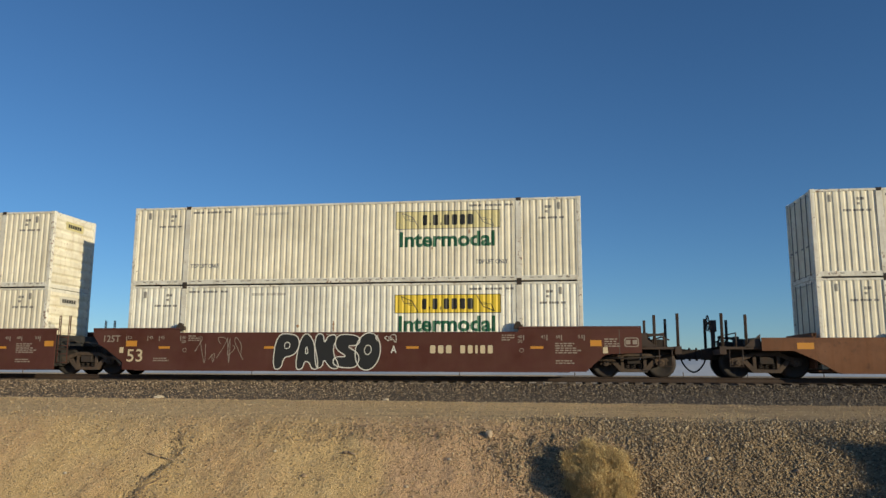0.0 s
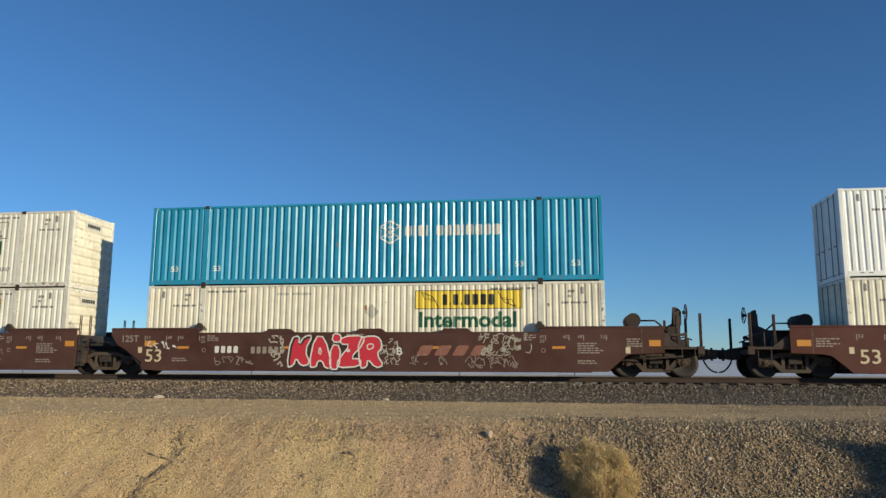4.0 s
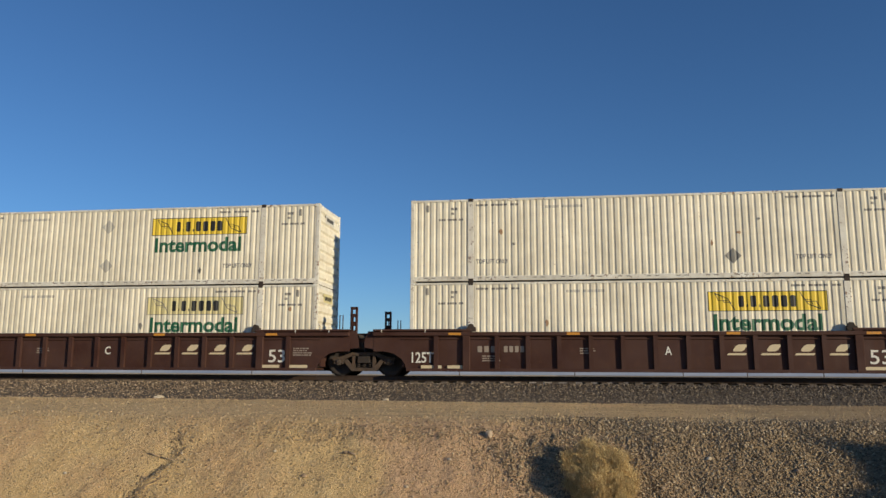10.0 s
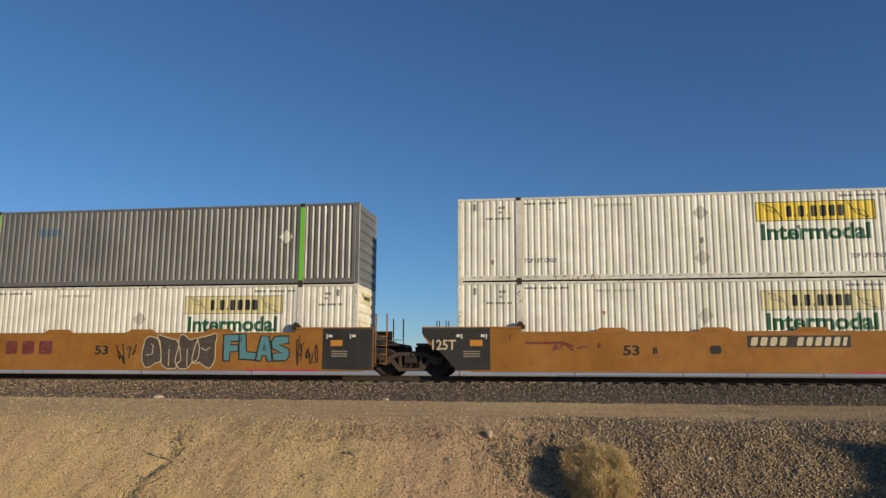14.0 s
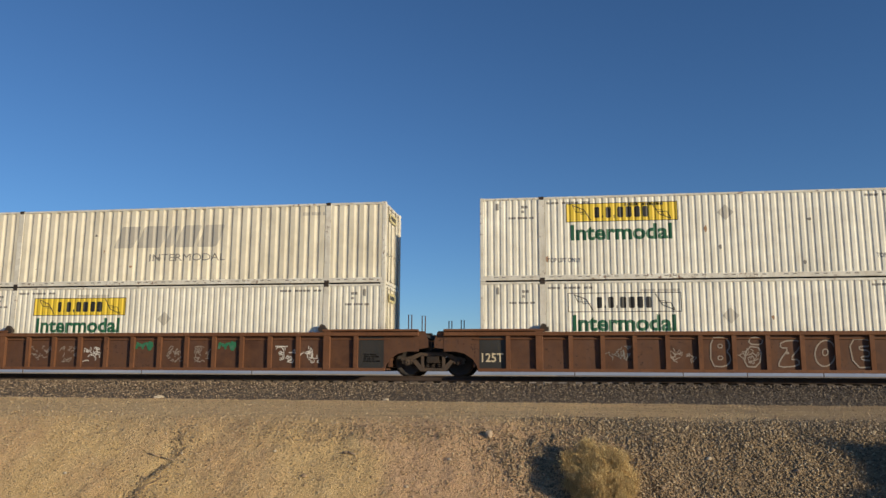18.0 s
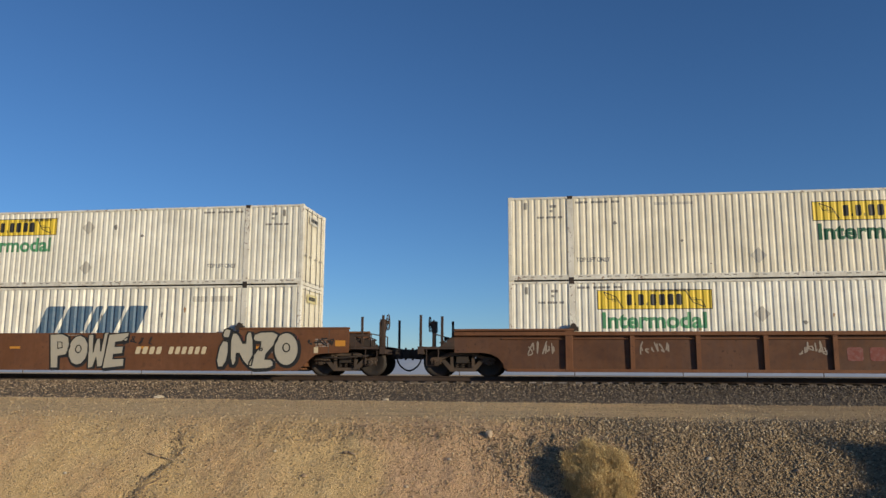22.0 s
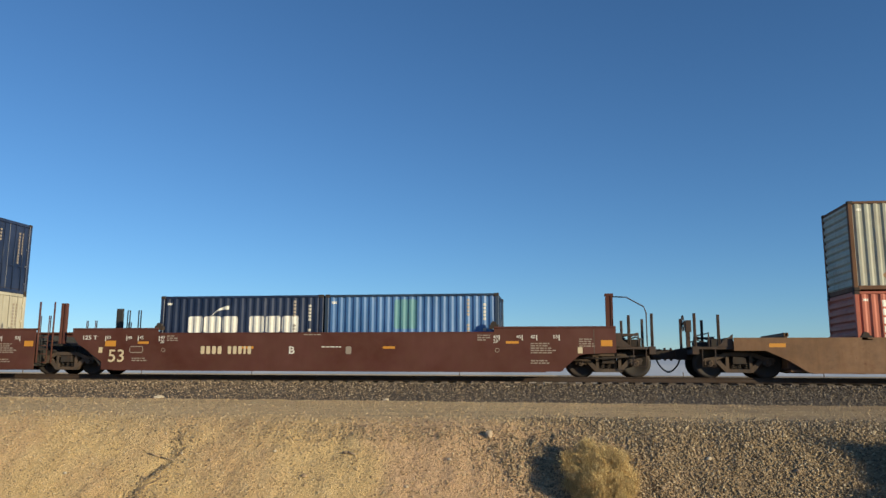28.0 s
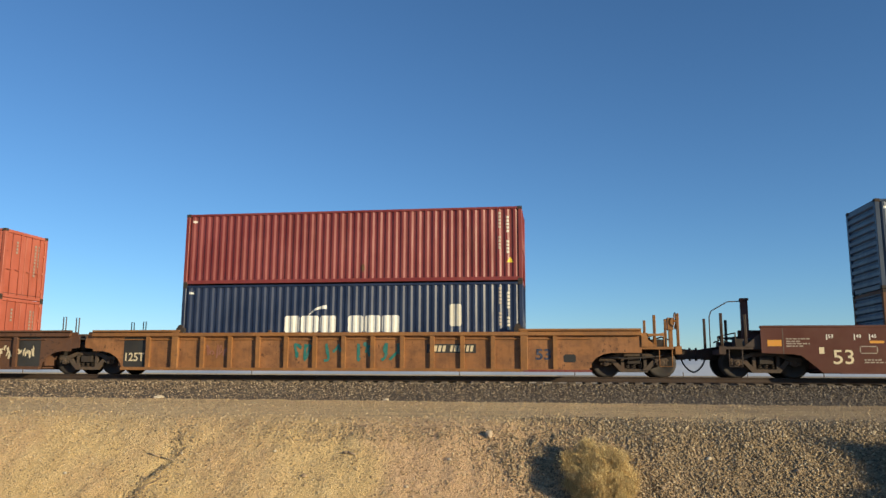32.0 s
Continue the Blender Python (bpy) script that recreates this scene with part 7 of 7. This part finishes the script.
# rusty ribbed articulated set
BIZ = (-0.4, 0.58, 1.67, 2.72, 3.79)
for centre, lft, rgt, n in ((-279.57, "a", "c", 0), (-299.02, "a", "a", 1), (-318.57, "c", "a", 2)):
    c = well_car("rusty ribbed well car with chalky graffiti tags", centre, RUST, "ribbed", lft, rgt, {"kit_r": "wheel", "kit_l": "wheel", "trim": RUSTORANGE})
    if lft == "a":
        on_car(c, "black_panel", ("bpr",), lambda bm: quad(bm, -8.1, 0.27, -7.22, 1.33), BLACK, 0, 0, "black painted panel")
        on_car(c, "stencil", ("w125r",), lambda bm: text_faces(bm, "125T", -0.36, -0.15, 0.36, 0.15, 0.018), INK_CREAM, -7.66, 0.62, "", 0.008)
    if rgt == "a":
        on_car(c, "black_panel", ("bpl",), lambda bm: quad(bm, 7.22, 0.27, 8.1, 1.33), BLACK, 0, 0, "black painted panel")
        small_print(c, 7.4, 0.7, 0.6, 4, INK_DUSTY, 9)
    bays = {0: ((-1.5, INK_DUSTY), (0.5, INK_DUSTY), (-3.6, INK_DARK)), 1: ((-4.6, INK_DUSTY), (-3.6, INK_DUSTY), (-2.5, INK_WHITE), (0.5, INK_DUSTY), (1.5, INK_DUSTY), (4.6, INK_WHITE), (5.6, INK_WHITE)), 2: ((-1.5, INK_WHITE), (0.5, INK_WHITE), (3.6, INK_WHITE), (4.6, INK_WHITE))}[n]
    for k, (x, m) in enumerate(bays):
        thicket(c, x, 0.72, 0.6, 0.5, 11, m, 60 + 10 * n + k, 0.028)
    if n == 0:
        for k in range(5):
            piece(c, BIZ[k], 0.78, 0.62, 0.85, "BIZOE"[k], None, INK_DUSTY, 1, 0.045, seed=170 + k, over=1.0)
    for x in ((), (-0.6, 2.5), (6.6,))[n]:
        scribble(c, x, 1.0, 0.7, 0.3, 6, INK_GREENTAG, 90 + n, 0.08)
    b0 = box53(0, "white corrugated container with a sign panel", WHITE, doors="right", seed=70 + n)
    haul_sign(b0, LFT if n < 2 else R, 1.84, ("outline", "yellow", "yellow")[n], INK_GREEN)
    placard(b0, -0.1, 1.7)
    if n == 0:
        b1 = box53(1, "white corrugated container with a yellow sign panel", WHITE, doors="right", seed=75)
        haul_sign(b1, LFT, 1.98)
        placard(b1, 0.0, 2.2)
    elif n == 1:
        b1 = box53(1, "cream corrugated container with bleached lettering", CREAM, 0.36, 0.04, "right", 76, stencils=False)
        bars_on(b1, (0.8, 1.0, 0.3, 0.75, 0.8), -2.1, 1.4, 4.3, 0.8, INK_FAINT, 0.3, 0.14, "bleached slanted bars")
        words_on(b1, "INTERMODAL", -0.7, 0.9, 2.9, 0.26, INK_DARK, 0.0)
        bars_on(b1, SMALL, 5.0, 2.45, 0.9, 0.12, INK_FAINT)
    else:
        b1 = box53(1, "clean white container with a framed yellow sign", BRIGHT, doors="right", seed=77)
        haul_sign(b1, LFT, 1.36, framed=True)
        placard(b1, 0.0, 2.2)
        placard(b1, 0.0, 0.8)
    ride(c, centre, b0, b1)

# single rusty car with wide bays
c = well_car("rusty well car with widely spaced ribs", -341.79, RUST, "ribbed", "c", "c", {"step": 2.05, "kit_l": "wheel", "kit_r": "wheel", "trim": RUSTORANGE})
for k, (x, m) in enumerate(((-3.4, INK_DUSTY), (1.4, INK_DUSTY), (-7.0, INK_DUSTY))):
    scribble(c, x, 0.95, 0.9, 0.45, 6, m, 95 + k, 0.04)
car_bars(c, (1, 1, 0.6), 3.2, 0.75, 1.6, 0.42, INK_MAROON)
bubbles(c, 4.8, 0.72, 0.6, 0.95, 1, INK_SOOT, INK_DUSTY, 25, "dark sprayed oval with a pale outline")
car_words(c, "53", 5.5, 0.85, 0.36, INK_MAROON, 0.5)
b0 = box53(0, "white corrugated container with a yellow sign panel", WHITE, doors="right", seed=80)
haul_sign(b0, LFT, 1.92, "yellow", INK_FADEDGREEN)
placard(b0, 0.0, 1.75)
b1 = box53(1, "cream corrugated container with a yellow sign panel", CREAM, doors="right", seed=81)
haul_sign(b1, R, 1.84)
placard(b1, 0.0, 0.75)
blot(b1, 2.6, 0.1, 0.7, 0.05, 4)
ride(c, -341.79, b0, b1)

# rust-orange articulated set with bold graffiti
NUM_DT = (0.9, 0.9, 0.9, 0.9, 0, 0.8, 0.8, 0.8, 0.8, 0.8, 0.8)
for centre, lft, rgt, n in ((-365.2, "a", "c", 0), (-384.59, "a", "a", 1), (-403.97, "c", "a", 2)):
    c = well_car("rust-orange smooth-sided well car with bold graffiti", centre, RUSTORANGE, "smooth", lft, rgt, {"kit_r": "wheel", "kit_l": "tank wheel"})
    standard_marks(c, INK_MAROON, INK_BLACK, coupled="l" if lft == "c" else "r" if rgt == "c" else "")
    if lft == "a":
        car_words(c, "125T", -8.5, 1.26, 0.2, INK_DUSTY, 0.5)
        on_car(c, "grimy_panel", ("grime_l",), lambda bm: flat(bm, ((-8.0, 0.19), (-8.0, 1.6), (-9.22, 1.6), (-9.22, 1.42), (-9.18, 1.33), (-8.99, 1.07), (-8.74, 0.94), (-8.05, 0.45), (-8.03, 0.19))), GRIME, 0, 0, "dark grimy end panel", 0.002)
    if rgt == "a":
        on_car(c, "grimy_panel", ("grime_r",), lambda bm: flat(bm, ((8.2, 0.19), (8.68, 0.19), (8.68, 1.6), (8.28, 1.6))), GRIME, 0, 0, "dark grimy end panel", 0.002)
    scribble(c, -7.2, 1.05, 1.0, 0.25, 5, INK_DUSTY, 100 + n, 0.03)
    if n == 0:
        piece(c, 0.28, 0.85, 2.9, 1.15, "POWE", INK_SILVER, INK_BLACK, 0, 0.05, INK_BLACK, "silver sprayed letters outlined in black", 26, 1.1)
        car_bars(c, NUM_DT, 3.45, 0.85, 2.7, 0.26, INK_CREAM, 0.06)
        piece(c, 6.65, 0.88, 2.9, 1.25, "INZO", INK_SILVER, INK_BLACK, 1, 0.055, INK_BLACK, "silver sprayed letters outlined in black", 27, 1.12)
        scribble(c, 2.2, 1.2, 1.2, 0.3, 4, INK_BLACK, 110, 0.04)
        scribble(c, 8.9, 1.15, 0.9, 0.3, 4, INK_BLACK, 111, 0.04)
    elif n == 1:
        piece(c, -4.45, 0.84, 2.05, 1.1, "POLO", INK_SILVER, INK_BLACK, 2, 0.045, None, "silver sprayed bubble letters", 28, 1.25)
        car_words(c, "C", -3.1, 0.9, 0.22, INK_BLACK, 0.16)
        bubbles(c, -2.2, 0.85, 0.7, 0.9, 2, None, INK_PINK, 29, thick=0.03)
        car_bars(c, (1, 1, 1.1), 0.1, 0.72, 2.1, 0.36, INK_CREAM, 0.1, gap=0.16, back=BLACK)
        scribble(c, -0.3, 1.25, 1.8, 0.25, 7, INK_BLACK, 112, 0.035)
        piece(c, 3.7, 0.82, 2.1, 1.1, "OSY", None, INK_BLACK, 2, 0.02, seed=113, over=1.3)
        piece(c, 7.3, 0.9, 1.9, 1.2, "IAS", INK_SILVER, INK_BLACK, 2, 0.06, INK_BLACK, "silver sprayed bubble letters", 30, 1.2)
    else:
        car_bars(c, NUM_DT, -3.3, 0.88, 3.0, 0.27, INK_CREAM, 0.06)
        car_words(c, "B", -1.0, 0.85, 0.22, INK_NAVY, 0.16)
        piece(c, 6.0, 0.82, 4.1, 1.25, "INSER", None, INK_SILVER, 1, 0.07, None, "rusty pink sprayed letters with silver outlines", 31, 1.15)
        bubbles(c, 3.5, 0.95, 0.6, 0.6, 1, None, INK_SILVER, 33, thick=0.05)
        scribble(c, 8.2, 1.3, 0.6, 0.25, 4, INK_SILVER, 114, 0.04)
    dr = "right" if n < 2 else "left"
    if n == 0:
        b0 = box53(0, "white corrugated container with faded blue slanted bars", WHITE, 0.29, 0.045, "right", 85, stencils=False)
        bars_on(b0, (0.8, 1.0, 0.3, 0.75, 0.8), -2.1, 1.2, 4.4, 0.98, INK_STEELBLUE, 0.4, 0.14, "faded blue slanted bars")
        bars_on(b0, (1, 1, 1, 1, 0, 1, 1, 1, 1, 1, 1), 4.1, 2.3, 1.5, 0.2, INK_FAINT)
        b1 = box53(1, "white corrugated container with a yellow sign panel", WHITE, doors="right", seed=86)
        haul_sign(b1, LFT, 1.96, "yellow", INK_FADEDGREEN)
        placard(b1, -0.2, 2.2)
        placard(b1, -0.2, 0.7)
    elif n == 1:
        b0 = box53(0, "white corrugated container with a yellow sign panel", WHITE, doors="right", seed=87)
        haul_sign(b0, LFT, 1.80)
        placard(b0, 0.1, 1.7)
        b1 = box53(1, "silver metallic container with big blue bars", SILVER, 0.205, 0.034, "right", seed=88, stencils=False)
        bars_on(b1, (1.25, 0.9, 0.6, 0.85, 0.95, 0.9), -3.65, 0.95, 7.3, 1.3, INK_BLUE, 0, 0.12, "big blue bars of a line's name", tall=(1.0, 0.74, 0.94, 0.74, 0.74, 0.74))
        for x in (-7.3, 6.6):
            words_on(b1, "53'", x, 1.45, 0.62, 0.42, INK_BLACK, 0.005)
    else:
        b0 = box53(0, "white corrugated container with a bleached sign", WHITE, seed=89)
        haul_sign(b0, R, 1.84, "pale", INK_FADEDGREEN)
        b1 = box53(1, "white corrugated container with a yellow sign panel", WHITE, seed=90)
        haul_sign(b1, R, 1.92)
        placard(b1, 0.0, 2.2)
        placard(b1, 0.0, 0.75)
    ride(c, centre, b0, b1)

# single dull brown car with mixed boxes
c = well_car("dull brown low-sided well car with pink graffiti", -427.43, DULLBROWN, "low", "c", "c", {"kit_r": "wheel", "kit_l": "wheel"})
piece(c, 2.7, 0.68, 2.9, 1.0, "SAPSK", INK_PINK, INK_MAROON, 2, 0.04, None, "dull pink sprayed bubble letters", 32, 1.25)
for x in (-8.6, -5.0, 0.0, 4.4, 6.8, 8.7):
    patch(c, x, 1.02, 0.5, 0.12, INK_ORANGE)
car_bars(c, (0.9, 0.9, 0.9, 0, 0.9, 0.9, 0.9, 0.9), -3.3, 1.02, 1.7, 0.2, INK_BLACK)
b0 = box20("brick red twenty-foot container with white column of bars", BRICKRED, 0.14, -3.075, seed=91)
on_side(b0, "owner_mark", ("tall",), lambda bm: [quad(bm, 0, -0.27 * k, 0.26, 0.2 - 0.27 * k) for k in range(6)] and None, INK_WHITE, -2.25, 2.1, "white column of bars")
b1 = box20("navy blue twenty-foot container with white emblem", NAVY, 0.14, 3.075, seed=92)
swoosh(b1, -1.95, 1.1)
b2 = box40("grey-white forty-foot container with rusty posts", GREYWHITE, 2.745, post_mat=POSTRUST, seed=93)
bars_on(b2, (1.0, 0.9, 0.8, 0.8, 0.8, 0.8, 0, 0.7, 0.3, 0.9, 0.8), -4.85, 2.1, 3.6, 0.34, INK_NAVY, label="dark bars of a line's name")
for k in range(6):
    blot(b2, (-5.1, -4.6, -1.4, -1.0, -0.6, 0.1)[k], (0.45, 0.4, 0.3, 0.3, 0.3, 0.75)[k], 0.2, 0.22, k)
ride(c, -427.43, b0, b1, b2)

# maroon articulated set
for centre, lft, rgt, letter in ((-450.87, "a", "c", "B"), (-470.28, "a", "a", "C"), (-489.69, "c", "a", "A")):
    c = well_car("clean maroon smooth-sided well car with white marks", centre, MAROON, "smooth", lft, rgt, {"kit_r": "column hook", "kit_l": "column hook", "columns": True})
    standard_marks(c, INK_WHITE, INK_CREAM, 0.66, -7.5, coupled="l" if lft == "c" else "r" if rgt == "c" else "")
    car_bars(c, (0.9, 0.9, 0.9, 0.9, 0, 0.8, 0.8, 0.8, 0.5, 0.8), -3.4, 0.86, 1.85, 0.27, INK_CREAM)
    car_words(c, letter, -1.0, 0.86, 0.25, INK_WHITE, 0.2)
    if lft == "a":
        car_words(c, "125 T", -8.55, 1.3, 0.15, INK_WHITE, 0.55)
    patch(c, -6.75, 0.88, 0.52, 0.24, INK_DUSTY, "notice_frame")
    patch(c, -6.75, 0.88, 0.46, 0.18, MAROON, "notice", "", 0.007)
    patch(c, 1.0, 0.86, 0.2, 0.26, INK_DUSTY, "notice_frame")
    small_print(c, 0.05, 0.95, 1.1, 1, INK_WHITE, 14)
    if letter == "B":
        bx = [box20("navy blue twenty-foot container with white emblem", NAVY, 0.2, -3.06, seed=94), box20("faded blue twenty-foot container", BLUE, 0.2, 3.06, post_mat=SLATE, seed=95)]
        swoosh(bx[0], -1.9, 1.28)
        on_side(bx[1], "pale_patch", ("pp",), lambda bm: quad(bm, 0, 0, 0.8, 1.0), INK_CYAN, -0.6, 1.4, "pale faded patch")
    elif letter == "C":
        bx = [box40("sand-coloured forty-foot container with a blue emblem", SAND, 0.27, seed=96), box40("glossy navy forty-foot container with orange bars", NAVY, 3.17, seed=97, height=2.85)]
        star_sign(bx[0], -4.65, 1.0)
        bars_on(bx[0], (1.2, 1.0, 0.9, 0.9, 0.9, 0.9), -2.6, 1.0, 7.3, 1.0, INK_BLACK, 0, 0.16, "big black bars of a line's name")
        bars_on(bx[1], (0.9, 0.9, 0.9, 0.9, 0.9), -5.5, 2.25, 1.4, 0.34, INK_ORANGE, label="orange bars of a leasing name")
    else:
        bx = [box20("slate blue twenty-foot container with white emblem", SLATE, 0.2, -3.06, post_mat=POSTRUST, seed=98), box20("slate blue twenty-foot container with white emblem", SLATE, 0.2, 3.06, post_mat=POSTRUST, seed=99), box40("slate blue forty-foot container with orange bars", SLATE, 2.81, seed=100)]
        swoosh(bx[0], -2.0, 1.2)
        swoosh(bx[1], -2.0, 1.2)
        bars_on(bx[2], (0.9, 0.9, 0.9, 0.9, 0.9), -5.5, 2.25, 1.35, 0.34, INK_ORANGE, label="orange bars of a leasing name")
        scribble(c, -2.9, 1.25, 4.0, 0.3, 14, INK_TEAL, 120, 0.03)
    ride(c, centre, *bx)

# orange ribbed pair at the tail
for centre, lft, rgt, n in ((-513.14, "a", "c", 0), (-532.6, "c", "a", 1)):
    c = well_car("orange-brown ribbed well car with teal letters sprayed" if n == 0 else "dark weathered ribbed well car", centre, TAILORANGE if n == 0 else RUST, "ribbed", lft, rgt, {"kit_r": "wheel", "kit_l": "wheel", "trim": OCHRETRIM if n == 0 else RUST, "gear": OCHRETRIM if n == 0 else RUST})
    if n == 0:
        for k in range(4):
            scribble(c, -1.5 + 1.02 * k, 0.8, 0.7, 0.6, 2, INK_TEAL, 130 + k, 0.09)
        on_car(c, "black_panel", ("bpr",), lambda bm: quad(bm, -8.1, 0.27, -7.22, 1.33), BLACK, 0, 0, "black painted panel")
        on_car(c, "stencil", ("w125r",), lambda bm: text_faces(bm, "125T", -0.36, -0.15, 0.36, 0.15, 0.018), INK_CREAM, -7.66, 0.62, "", 0.008)
        car_words(c, "53", 6.75, 0.73, 0.36, INK_NAVY, 0.5)
        car_bars(c, NUM_DT, 3.7, 0.92, 1.5, 0.2, INK_CREAM, 0.04, back=BLACK)
        patch(c, 7.6, 0.6, 0.4, 0.26, INK_BLACK, "notice_frame")
        patch(c, 7.2, 0.2, 2.2, 0.07, INK_MAROON, "red_sill_paint", "red sill paint", 0.12)
        scribble(c, -4.6, 0.85, 0.7, 0.6, 5, INK_PINK, 135, 0.04)
        bx = [box40("navy blue forty-foot container with white emblem", NAVY, 0.28, seed=101), box40("dark red forty-foot container", RED, 3.19, 2.591, seed=102)]
        swoosh(bx[0], -2.1, 1.2)
        on_side(bx[0], "pale_patch", ("pp2",), lambda bm: quad(bm, 0, 0, 0.4, 0.75), INK_FAINT, 3.6, 1.4, "pale faded patch")
    else:
        on_car(c, "black_panel", ("bpl",), lambda bm: quad(bm, 7.22, 0.27, 8.1, 1.33), BLACK, 0, 0, "black painted panel")
        for k in range(2):
            scribble(c, 6.6 + 0.9 * k, 0.8, 0.7, 0.5, 6, INK_CREAM, 140 + k, 0.05)
        bx = [box40("brick red forty-foot container with white bars", BRICKRED, 0.27, 2.591, seed=103), box40("brick red forty-foot container", BRICKRED, 2.87, 2.591, seed=104)]
    ride(c, centre, *bx)


# ---- movement ----
def motions():
    times = list(range(0, 33, 2))
    for ob, x, z in CARS:
        walk(ob, [(t, pose(x + run(t), YC, z)) for t in times])
    for ws, centre, xw, local in WHEELSETS:
        seen = [k for k in range(0, 961) if abs(centre + xw + run(k / 30) + 3.5) < 21]
        if not seen:
            continue
        rows = []
        for k in range(seen[0], seen[-1] + 1):
            rows.append((k / 30, pose(local, 0, WHEEL_R, 0, math.degrees((run(k / 30) - run(seen[0] / 30)) / WHEEL_R) % 360.0, 0)))
        if seen[0] > 0:
            rows.insert(0, (0, rows[0][1]))
        if seen[-1] < 960:
            rows.append((32, rows[-1][1]))
        walk(ws, rows)


motions()
